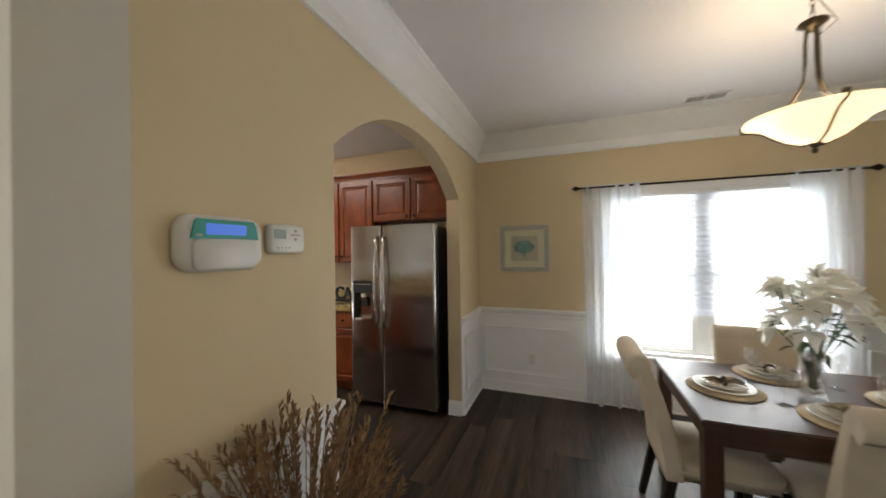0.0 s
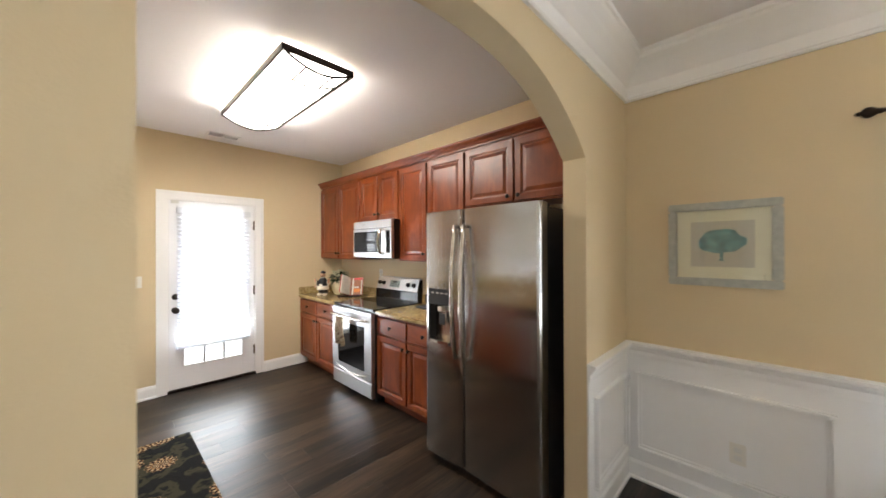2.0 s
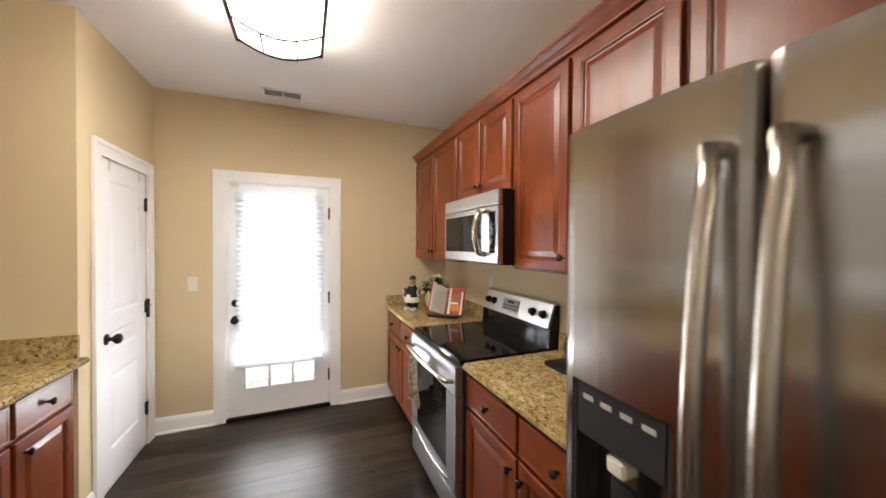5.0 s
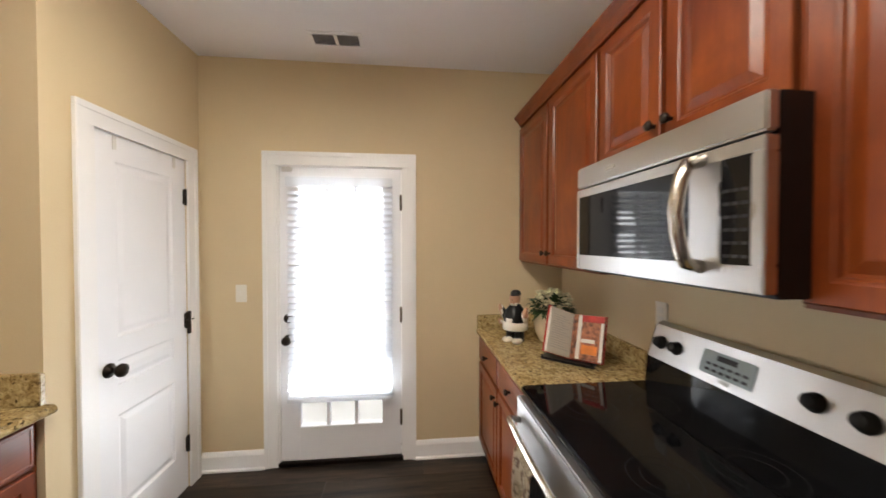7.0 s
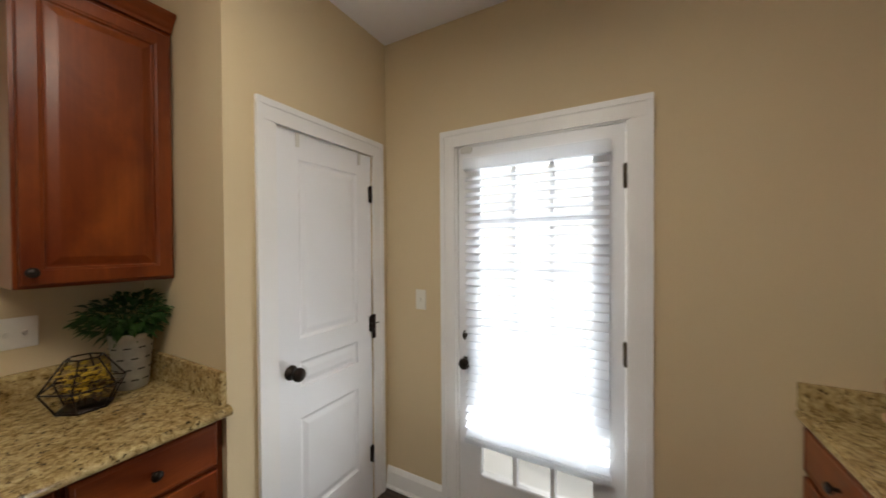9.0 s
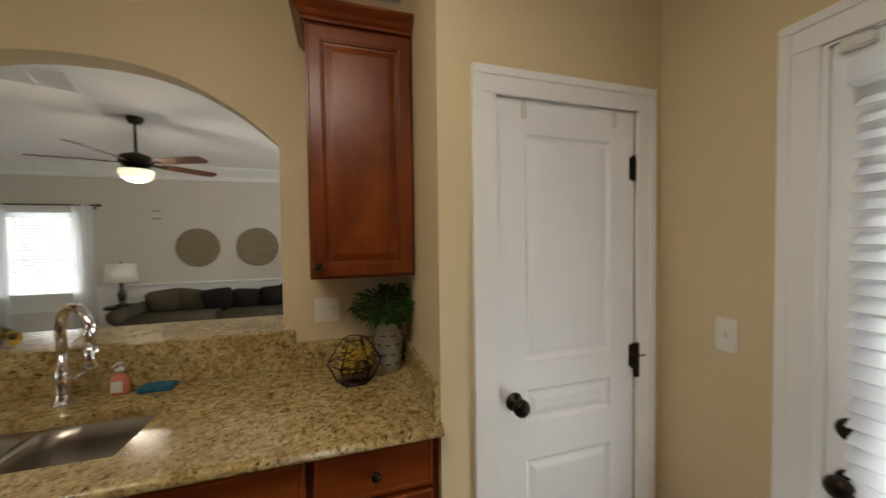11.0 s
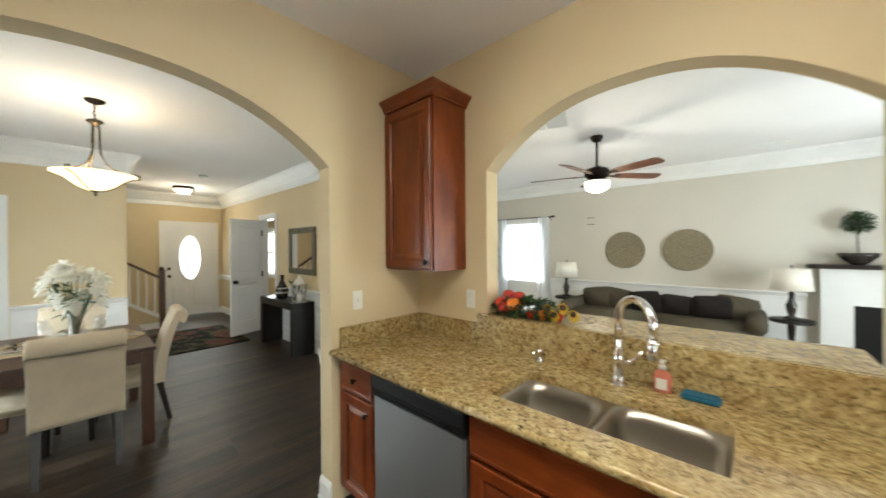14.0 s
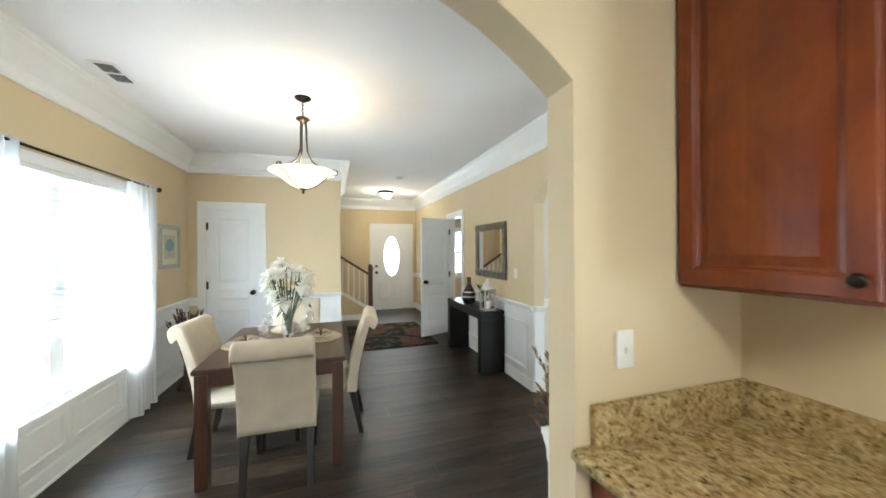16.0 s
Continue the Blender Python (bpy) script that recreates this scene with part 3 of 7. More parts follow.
for nm, lo, hi in (("ceiling", (-4.95, SY0, H), (6.7, YN + 0.16, H + 0.1)), ("ceiling_living", (-5.5, -3.41, H), (6.7, SY0, H + 0.1))):
    structure(part(nm, box(NB(), lo, hi), CEIL), "matt white painted ceiling", "ceiling")
structure(part("ground", box(NB(), (-300, -300, -0.35), (300, 300, -0.25)), GRASS), "green lawn round the house", "ground")
for lo, hi in (((-6, 5.6, -0.2), (8, 5.62, 4)), ((-6.2, 1, -0.2), (-6.18, 5, 4)), ((-3, -4.5, -0.2), (4, -4.48, 4)), ((-6.8, -4, -0.2), (-6.78, 1, 4)), ((7.6, -2, -0.2), (7.62, 0.6, 4))):
    structure(part("backdrop", box(NB(), lo, hi), BACKDROP), "bright hazy daylight outside the windows", "backdrop")
# Invented pale slab, so the back door's bottom panes look bright.
structure(part("patio", box(NB(), (-6.15, 1.5, -0.25), (-4.95, 4.6, -0.15), 0.01), PALE_SLAB), "pale slab added outside the back door to brighten its low panes", "patio")
structure(part("foundation", box(NB(), (-4.95, -3.41, -0.26), (6.69, 4.68, -0.02)), GREYPL), "concrete slab", "floor")


def run_profile(name, profile, legs, mat, label, category):
    """Mouldings: a profile of (out from wall, height) run along straight legs (x0, y0, x1, y1, out_x, out_y)."""
    for x0, y0, x1, y1, ox, oy in legs:
        bm = NB()
        a = [bm.verts.new((x0 + ox * o, y0 + oy * o, z)) for o, z in profile]
        b = [bm.verts.new((x1 + ox * o, y1 + oy * o, z)) for o, z in profile]
        n = len(profile)
        for i in range(n):
            bm.faces.new((a[i], a[(i + 1) % n], b[(i + 1) % n], b[i]))
        bm.faces.new(a), bm.faces.new(b[::-1])
        structure(part(name, bm, mat), label, category)


CROWN = [(0, 2.475), (0.016, 2.475), (0.022, 2.487), (0.016, 2.50), (0.016, 2.565), (0.024, 2.575), (0.034, 2.59), (0.052, 2.62), (0.082, 2.66), (0.112, 2.69), (0.118, 2.705), (0.128, 2.712), (0.128, 2.74), (0, 2.74)]
BASE = [(0, 0), (0.028, 0), (0.028, 0.012), (0.018, 0.02), (0.016, 0.10), (0.010, 0.118), (0.004, 0.128), (0, 0.128)]
RAIL = [(0, 0.795), (0.012, 0.795), (0.016, 0.815), (0.016, 0.835), (0.030, 0.850), (0.036, 0.865), (0.046, 0.872), (0.046, 0.888), (0, 0.892)]
crown_legs = [(AX1, YN, AX1, SY1 - 0.12, 1, 0), (AX1, YN, CX, YN, 0, -1), (CX, YN, CX, 2.68, -1, 0), (CX - 0.13, 2.68, 5.5, 2.68, 0, -1), (FX, 2.68, FX, MY, -1, 0), (FX, MY, -0.97, MY, 0, 1)]
living_legs = [(1.55, LY, -5.34, LY, 0, 1), (1.55, MY - 0.12, 1.55, LY, -1, 0), (-5.34, LY, -5.34, SY0, 1, 0)]
run_profile("crown_moulding", [(o, H - 0.8 * (H - z)) for o, z in CROWN], living_legs, WHITE, "white crown moulding in the living room", "moulding")
run_profile("crown_moulding", CROWN, crown_legs, WHITE, "wide white crown moulding under the ceiling", "moulding")
base_legs = [(AX1, YN, AX1, ARCH[1], 1, 0), (AX1, ARCH[1], AX0, ARCH[1], 0, -1), (AX1, ARCH[0], AX1, SY0, 1, 0), (AX0, ARCH[0], AX1, ARCH[0], 0, 1), (AX1, YN, CX, YN, 0, -1), (CX, YN, CX, 4.42, -1, 0), (CX, 3.63, CX, 2.68, -1, 0), (CX - 0.02, 2.68, 5.5, 2.68, 0, -1),
             (FX, 2.68, FX, 1.955, -1, 0), (FX, 0.855, FX, MY, -1, 0), (FX, MY, 3.99, MY, 0, 1), (3.13, MY, 1.14, MY, 0, 1), (1.14, MY, 1.14, MY - 0.12, -1, 0),
             (KX0, YK, KX0, 3.47, 1, 0), (KX0, 2.46, KX0, PY, 1, 0), (PX, PY, -3.93, PY, 0, 1), (PX, PY, PX, 2.0, 1, 0), (1.55, LY, -5.34, LY, 0, 1)]
run_profile("baseboard", BASE, base_legs, WHITE, "white painted baseboard", "baseboard")
rail_legs = [(AX1, YN, AX1, ARCH[1], 1, 0), (AX1, YN, WIN[0] - 0.1, YN, 0, -1), (WIN[1] + 0.1, YN, CX, YN, 0, -1), (CX, YN, CX, 4.42, -1, 0), (CX, 3.63, CX, 2.68, -1, 0), (FX, 0.855, FX, MY, -1, 0), (FX, MY, 3.99, MY, 0, 1), (3.13, MY, 1.14, MY, 0, 1),
             (1.14, MY, 1.14, MY - 0.12, -1, 0), (AX1, ARCH[0], AX1, SY0, 1, 0), (1.55, LY, 1.2, LY, 0, 1), (0.12, LY, -3.4, LY, 0, 1), (1.55, MY - 0.12, 1.55, LY, -1, 0)]
run_profile("chair_rail", RAIL, rail_legs, WHITE, "white painted chair rail", "moulding")


def wainscot(x0, y0, x1, y1, ox, oy, panels, top=0.80):
    """White dado: a thin board on the wall with picture-frame mouldings."""
    dx, dy = x1 - x0, y1 - y0
    L = math.hypot(dx, dy)
    ux, uy = dx / L, dy / L
    frame_m = Matrix(((ux, ox, 0, x0), (uy, oy, 0, y0), (0, 0, 1, 0), (0, 0, 0, 1)))
    board = structure(part("wainscot", box(NB(), (0.002, 0, 0.10), (L - 0.002, 0.009, 0.80), m=frame_m), WHITE), "white painted wainscot panelling", "wainscot")
    for a, b, z0, z1 in panels:
        bm = NB()
        for inset, w, out in ((0.0, 0.018, 0.036), (0.018, 0.016, 0.021)):
            p, q, r0, r1 = a + inset, b - inset, z0 + inset, z1 - inset
            for lo, hi in (((p, 0.009, r0), (q, out, r0 + w)), ((p, 0.009, r1 - w), (q, out, r1)), ((p, 0.009, r0 + w), (p + w, out, r1 - w)), ((q - w, 0.009, r0 + w), (q, out, r1 - w))):
                box(bm, lo, hi, 0.003, frame_m)
        part("panel", bm, WHITE, board)


wainscot(AX1, YN, WIN[0] - 0.1, YN, 0, -1, [(0.06, 0.92, 0.20, 0.70)])
wainscot(AX1, ARCH[1], AX1, YN, 1, 0, [(0.07, 0.62, 0.20, 0.70)])
bm = NB()
box(bm, (WIN[0] - 0.1, YN - 0.009, 0.10), (WIN[1] + 0.1, YN, 0.465))
_under = structure(part("wainscot", bm, WHITE), "white painted wainscot under the window", "wainscot")
for a, b in ((0.40, 1.05), (1.12, 1.67), (1.74, 1.95)):
    bm = NB()
    for lo, hi in (((a, YN - 0.026, 0.18), (b, YN - 0.009, 0.206)), ((a, YN - 0.026, 0.384), (b, YN - 0.009, 0.41)), ((a, YN - 0.026, 0.206), (a + 0.026, YN - 0.009, 0.384)), ((b - 0.026, YN - 0.026, 0.206), (b, YN - 0.009, 0.384))):
        box(bm, lo, hi, 0.006)
    part("panel", bm, WHITE, _under)
wainscot(WIN[1] + 0.1, YN, CX, YN, 0, -1, [(0.10, 0.98, 0.20, 0.70)])
wainscot(CX, 3.63, CX, 2.68, -1, 0, [(0.08, 0.44, 0.20, 0.70), (0.52, 0.87, 0.20, 0.70)])
wainscot(3.13, MY, 1.14, MY, 0, 1, [(0.1, 0.95, 0.2, 0.70), (1.05, 1.9, 0.2, 0.70)])
wainscot(AX1, ARCH[0], AX1, SY1, 1, 0, [(0.08, 0.62, 0.20, 0.70)])
wainscot(1.14, MY, 1.14, MY - 0.12, -1, 0, [])
wainscot(1.2, LY, -3.4, LY, 0, 1, [(1.2, 2.2, 0.2, 0.7), (2.4, 3.4, 0.2, 0.7)])


# ---- doors and windows ----
def casing(name, along, p, out, a, b, head, w=0.088, t=0.02, sill=None, z0=0.0, label="white painted door casing"):
    """Flat moulded trim round an opening on the wall face p; out is the side it stands on."""
    bm = NB()

    def piece(a0, a1, zz0, zz1):
        for k0, k1, d in ((0, 1, t * 0.7),):
            lo, hi = (p, p + out * d) if out > 0 else (p + out * d, p)
            if along == "x":
                box(bm, (a0, lo, zz0), (a1, hi, zz1), 0.002)
            else:
                box(bm, (lo, a0, zz0), (hi, a1, zz1), 0.002)

    def bead(a0, a1, zz0, zz1):
        lo, hi = (p, p + out * t) if out > 0 else (p + out * t, p)
        if along == "x":
            box(bm, (a0, lo, zz0), (a1, hi, zz1), 0.0025)
        else:
            box(bm, (lo, a0, zz0), (hi, a1, zz1), 0.0025)
    piece(a - w, a, z0, head), piece(b, b + w, z0, head), piece(a - w, b + w, head, head + w)
    bead(a - w - 0.002, a - w + 0.028, z0, head + w - 0.026), bead(b + w - 0.028, b + w + 0.002, z0, head + w - 0.026), bead(a - w - 0.002, b + w + 0.002, head + w - 0.026, head + w + 0.004)
    return structure(part(name, bm, WHITE), label, "door casing")


casing("door_casing", "y", KX0, 1, *BDOOR[:2], 2.04)
casing("door_casing", "x", PY, 1, -4.645, -4.03, 2.025)
casing("door_casing", "y", CX, -1, 3.725, 4.325, 2.025)
casing("door_casing", "y", FX, -1, 0.95, 1.86, 2.045)
casing("door_casing", "x", MY, 1, 3.225, 3.895, 2.045)


def jamb(along, p0, p1, a, b, head):
    """White lining boards inside a door opening."""
    bm = NB()
    for q0, q1, z0, z1 in ((a - 0.012, a, 0, head), (b, b + 0.012, 0, head), (a - 0.012, b + 0.012, head, head + 0.012)):
        box(bm, *(((q0, p0, z0), (q1, p1, z1)) if along == "x" else ((p0, q0, z0), (p1, q1, z1))))
    return structure(part("door_jamb", bm, WHITE), "white painted door jamb", "door jamb")


jamb("y", KX0 - 0.165, KX0 + 0.002, BDOOR[0] + 0.012, BDOOR[1] - 0.012, 2.033)
jamb("y", FX - 0.002, FX + 0.15, 0.957, 1.853, 2.038)
jamb("x", MY - 0.122, MY + 0.002, 3.232, 3.888, 2.038)


def raised_panel(bm, x0, x1, z0, z1, y, depth=0.010, rim=0.03):
    """A field raised inside a recess, its face at y, looking to -y."""
    pts = [(x0, z0), (x1, z0), (x1, z1), (x0, z1)]
    ins = [(x0 + rim, z0 + rim), (x1 - rim, z0 + rim), (x1 - rim, z1 - rim), (x0 + rim, z1 - rim)]
    lo = [bm.verts.new((px, y + depth, pz)) for px, pz in pts]
    hi = [bm.verts.new((px, y, pz)) for px, pz in ins]
    back = [bm.verts.new((px, y + depth + 0.004, pz)) for px, pz in pts]
    for i in range(4):
        j = (i + 1) % 4
        bm.faces.new((lo[i], lo[j], hi[j], hi[i]))
        bm.faces.new((back[i], back[j], lo[j], lo[i]))
    bm.faces.new(hi), bm.faces.new(back[::-1])


def moulded_panel(bm, x0, x1, z0, z1, t):
    """A pressed panel: a cove round a slightly sunk field, flush with the door's face at y=0."""
    rings = [(0.0, 0.0), (0.006, 0.0055), (0.013, 0.0085), (0.020, 0.0085), (0.040, 0.0030), (0.046, 0.0022)]
    loops = [[bm.verts.new((px, dy, pz)) for px, pz in ((x0 + i, z0 + i), (x1 - i, z0 + i), (x1 - i, z1 - i), (x0 + i, z1 - i))] for i, dy in rings]
    back = [bm.verts.new((v.co.x, t, v.co.z)) for v in loops[0]]
    for p, q in zip([back] + loops, loops):
        for i in range(4):
            bm.faces.new((p[i], p[(i + 1) % 4], q[(i + 1) % 4], q[i]))
    bm.faces.new(back[::-1]), bm.faces.new(loops[-1])


def knob_set(parent, x, y, z, mat=BRONZE, both=False):
    bm = NB()
    lathe(bm, [(0.033, 0), (0.033, 0.006), (0.014, 0.012), (0.012, 0.03), (0.024, 0.04), (0.031, 0.052), (0.029, 0.066), (0.016, 0.075), (0.0, 0.077)], m=Matrix.Translation((x, y, z)) @ pose(0, 0, 0, 90, 0, 0), steps=20)
    return part("door_knob", bm, mat, parent, "oil-rubbed bronze door knob")


def panel_door(name, m, w, h, label, knob_x, hinge_x, both=True):
    """Three-panel moulded door; local x along its width, face towards -y."""
    d = thing(name, m, label, "door")
    d["kind"] = "structure"
    t = 0.035
    bm = NB()
    s = 0.115
    rows = [(0.24, 0.705), (0.845, 0.968), (1.075, h - 0.125)]
    box(bm, (0, 0, 0.008), (s, t, h)), box(bm, (w - s, 0, 0.008), (w, t, h))
    zs = [0.008] + [v for r in rows for v in r] + [h]
    for i in range(0, len(zs), 2):
        box(bm, (s, 0, zs[i]), (w - s, t, zs[i + 1]), 0.0)
    part("door_frame", bm, DOORW, d)
    for a, b in rows:
        bm = NB()
        moulded_panel(bm, s, w - s, a, b, t - 0.003)
        part("panel", bm, DOORW, d)
    knob_set(d, knob_x, 0, 0.935)
    for z in (0.28, 1.045, 1.80):
        bm = NB()
        box(bm, (hinge_x - 0.014, -0.008, z - 0.045), (hinge_x + 0.014, 0.004, z + 0.045), 0.002)
        tube(bm, [(hinge_x, -0.009, z - 0.05), (hinge_x, -0.009, z + 0.05)], 0.007)
        part("hinge", bm, BRONZE, d, "dark bronze hinge")
    return d


PANTRY = panel_door("door_2", pose(-4.033, PY - 0.004, 0, 0, 0, 180), 0.609, 2.025, "white three-panel pantry door, closed, with bronze knob", 0.065, 0.60)
panel_door("door_3", pose(CX + 0.004, 4.325, 0, 0, 0, -90), 0.60, 2.025, "white three-panel closet door, closed, with bronze knob", 0.535, 0.01)
panel_door("door_5", pose(3.60, 1.36, 0, 0, 0, -68), 0.62, 2.03, "white three-panel hall door standing open", 0.06, 0.61)
for x in (0.10, 0.50):
    part("over_door_hook", box(NB(), (x, -0.004, 1.955), (x + 0.022, 0.0, 2.03), 0.002), PLASTIC, PANTRY, "white over-door hook")
part("flip_latch", box(box(NB(), (0.585, -0.020, 1.04), (0.655, -0.012, 1.052), 0.003), (0.60, -0.022, 0.96), (0.622, -0.006, 1.10), 0.003), BRONZE, PANTRY, "dark flip latch")


def blind(parent, x0, x1, z0, z1, y, pitch=0.043, tilt=28, label="white horizontal blind slat"):
    """Horizontal blind on y, local coordinates of its parent."""
    part("headrail", box(NB(), (x0, y - 0.03, z1 - 0.06), (x1, y + 0.02, z1), 0.004), BLIND, parent, "white blind valance")
    n = int((z1 - 0.06 - z0 - 0.03) / pitch)
    me = None
    for i in range(n):
        z = z0 + 0.035 + pitch * (i + 0.4)
        if me is None:
            bm = NB()
            box(bm, (x0 + 0.006, -0.024, -0.0013), (x1 - 0.006, 0.024, 0.0013), 0, pose(0, 0, 0, tilt, 0, 0))
            me = part("slat", bm, BLIND, parent)
            me.location = (0, y, z)
        else:
            o = new("slat", me.data)
            o.parent, o.location = parent, (0, y, z)
    part("bottom_rail", box(NB(), (x0, y - 0.025, z0), (x1, y + 0.025, z0 + 0.028), 0.004), BLIND, parent, "white bottom rail of the blind")
    bm = NB()
    for x in (x0 + 0.1, x1 - 0.1):
        tube(bm, [(x, y - 0.027, z0), (x, y - 0.027, z1 - 0.05)], 0.0012, 5)
    part("ladder_cord", bm, BLIND, parent)


# back door, glazed, with blind; local x along -? facing the room
BACK = thing("door_1", pose(KX0 - 0.008, BDOOR[0] + 0.014, 0, 0, 0, 90), "white glazed back door, closed, with a lowered white blind", "door")
BACK["kind"] = "structure"
bw = BDOOR[1] - BDOOR[0] - 0.028
bm = NB()
box(bm, (0, 0, 0.03), (0.125, 0.044, 2.035), 0.003), box(bm, (bw - 0.125, 0, 0.03), (bw, 0.044, 2.035), 0.003)
box(bm, (0.125, 0, 0.03), (bw - 0.125, 0.044, 0.26)), box(bm, (0.125, 0, 1.90), (bw - 0.125, 0.044, 2.035))
part("door_frame", bm, DOORW, BACK)
bm = NB()
for i in range(1, 3):
    x = 0.125 + (bw - 0.25) * i / 3
    box(bm, (x - 0.011, -0.003, 0.26), (x + 0.011, 0.047, 1.90), 0.003)
for i in range(1, 6):
    z = 0.26 + 1.64 * i / 6
    box(bm, (0.125, -0.0025, z - 0.011), (bw - 0.125, 0.0465, z + 0.011), 0.003)
box(bm, (0.110, -0.010, 0.245), (0.132, 0.0, 1.915), 0.004), box(bm, (bw - 0.132, -0.010, 0.245), (bw - 0.110, 0.0, 1.915), 0.004)
box(bm, (0.132, -0.010, 0.245), (bw - 0.132, 0.0, 0.267), 0.004)
part("muntin", bm, DOORW, BACK, "white glazing bars")
for i in range(3):
    a = 0.125 + (bw - 0.25) * i / 3
    p = part("pane", box(NB(), (a, 0.020, 0.26), (a + (bw - 0.25) / 3, 0.024, 1.90)), PANE, BACK)
    p.visible_shadow = False
blind(BACK, 0.06, bw - 0.055, 0.455, 1.955, -0.045, 0.042, 35)
knob_set(BACK, 0.055, 0, 0.868)
bm = NB()
lathe(bm, [(0.031, 0), (0.031, 0.012), (0.024, 0.02), (0.0, 0.022)], m=Matrix.Translation((0.055, 0, 1.01)) @ pose(0, 0, 0, 90, 0, 0))
box(bm, (0.050, -0.036, 0.995), (0.060, -0.02, 1.025), 0.003)
part("deadbolt", bm, BRONZE, BACK, "bronze deadbolt thumb-turn")
for z in (0.30, 1.02, 1.80):
    bm = NB()
    box(bm, (bw - 0.010, -0.008, z - 0.05), (bw + 0.012, 0.004, z + 0.05), 0.002)
    tube(bm, [(bw, -0.009, z - 0.055), (bw, -0.009, z + 0.055)], 0.007)
    part("hinge", bm, AGED, BACK, "tarnished hinge")
part("alarm_sensor", box(NB(), (0.02, -0.02, 2.0), (0.085, 0.0, 2.03), 0.004), PLASTIC, BACK, "white magnetic alarm sensor")
structure(part("door_sill", box(NB(), (KX0 - 0.17, BDOOR[0], 0), (KX0 + 0.015, BDOOR[1], 0.028), 0.004), BRONZE), "dark metal door sill", "door sill")

# entrance door with an oval light
FRONT = thing("door_4", pose(FX + 0.006, 1.857, 0, 0, 0, -90), "white panelled front door with a bright oval glass", "door")
FRONT["kind"] = "structure"
bm = NB()
ov = [(0.4525 + 0.205 * math.cos(2 * math.pi * i / 40), 1.32 + 0.50 * math.sin(2 * math.pi * i / 40)) for i in range(40)]
hw = 0.905
outer = []
for i in range(40):
    a = 2 * math.pi * i / 40
    c, s_ = math.cos(a), math.sin(a)
    k = min((0.4525) / abs(c) if abs(c) > 1e-6 else 9, (0.62 if s_ > 0 else 0.62) / abs(s_) if abs(s_) > 1e-6 else 9)
    outer.append((0.4525 + c * k, 1.42 + s_ * k))
for i in range(40):
    j = (i + 1) % 40
    prism(bm, [ov[i], outer[i], outer[j], ov[j]], 0.0, 0.044, "xz")
box(bm, (0, 0, 0.02), (hw, 0.044, 0.80))
part("door_frame", bm, DOORW, FRONT)
for a, b in ((0.12, 0.41), (0.495, 0.785)):
    bm = NB()
    raised_panel(bm, a, b, 0.22, 0.68, -0.008, 0.009, 0.03)
    part("panel", bm, DOORW, FRONT)
bm = NB()
tube(bm, [(x, -0.004, z) for x, z in ov + ov[:1]], 0.013, 6)
part("glass_surround", bm, DOORW, FRONT)
bm = NB()
prism(bm, ov, 0.018, 0.024, "xz")
# The pane's own glow stands in for daylight through the oval.
part("pane", bm, glowing("glowing_frosted_glass", (0.95, 0.98, 1.0), 3.0), FRONT, "frosted oval glass with daylight put in as glow").visible_shadow = False
knob_set(FRONT, 0.075, 0, 0.92)
bm = NB()
lathe(bm, [(0.031, 0), (0.031, 0.012), (0.024, 0.02), (0.0, 0.022)], m=Matrix.Translation((0.075, 0, 1.08)) @ pose(0, 0, 0, 90, 0, 0))
part("deadbolt", bm, BRONZE, FRONT, "bronze deadbolt")


def double_window(name, x0, x1, z0, z1, m, mull, label, units, sash=True):
    """Double-hung windows side by side, local y outwards from the room face."""
    w = thing(name, m, label, "window")
    w["kind"] = "structure"
    bm = NB()
    for lo, hi in (((x0, 0.0, z0), (x0 + 0.03, 0.16, z1)), ((x1 - 0.03, 0.0, z0), (x1, 0.16, z1)), ((x0 + 0.03, 0.0, z1 - 0.03), (x1 - 0.03, 0.16, z1)), ((x0 + 0.03, 0.0, z0), (x1 - 0.03, 0.16, z0 + 0.03))):
        box(bm, lo, hi, 0.003)
    for a, b in zip(units, units[1:]):
        box(bm, (a[1], 0.066, z0 + 0.03), (b[0], 0.15, z1 - 0.03), 0.003)
    part("window_frame", bm, WHITE, w)
    for a, b in units:
        zm = (z0 + z1) / 2
        for q0, q1, yy in ((z0 + 0.03, zm + 0.02, 0.07), (zm - 0.02, z1 - 0.03, 0.10)):
            bm = NB()
            f = 0.042
            for lo, hi in (((a, yy, q0), (a + f, yy + 0.03, q1)), ((b - f, yy, q0), (b, yy + 0.03, q1)), ((a + f, yy, q0), (b - f, yy + 0.03, q0 + f)), ((a + f, yy, q1 - f), (b - f, yy + 0.03, q1))):
                box(bm, lo, hi, 0.004)
            part("sash", bm, WHITE, w)
            p = part("pane", box(NB(), (a + f, yy + 0.013, q0 + f), (b - f, yy + 0.017, q1 - f)), PANE, w)
            p.visible_shadow = False
    bm = NB()
    box(bm, (x0 - 0.11, -0.055, z0 - 0.03), (x1 + 0.11, 0.03, z0), 0.008)
    part("window_sill", bm, WHITE, w, "white window stool")
    bm = NB()
    box(bm, (x0 - 0.10, -0.018, z0 - 0.075), (x1 + 0.10, 0.0, z0 - 0.03), 0.006)
    box(bm, (x0 - 0.09, -0.018, z0), (x0, 0, z1), 0.004), box(bm, (x1, -0.018, z0), (x1 + 0.09, 0, z1), 0.004), box(bm, (x0 - 0.09, -0.018, z1), (x1 + 0.09, 0, z1 + 0.07), 0.004)
    part("window_casing", bm, WHITE, w)
    return w


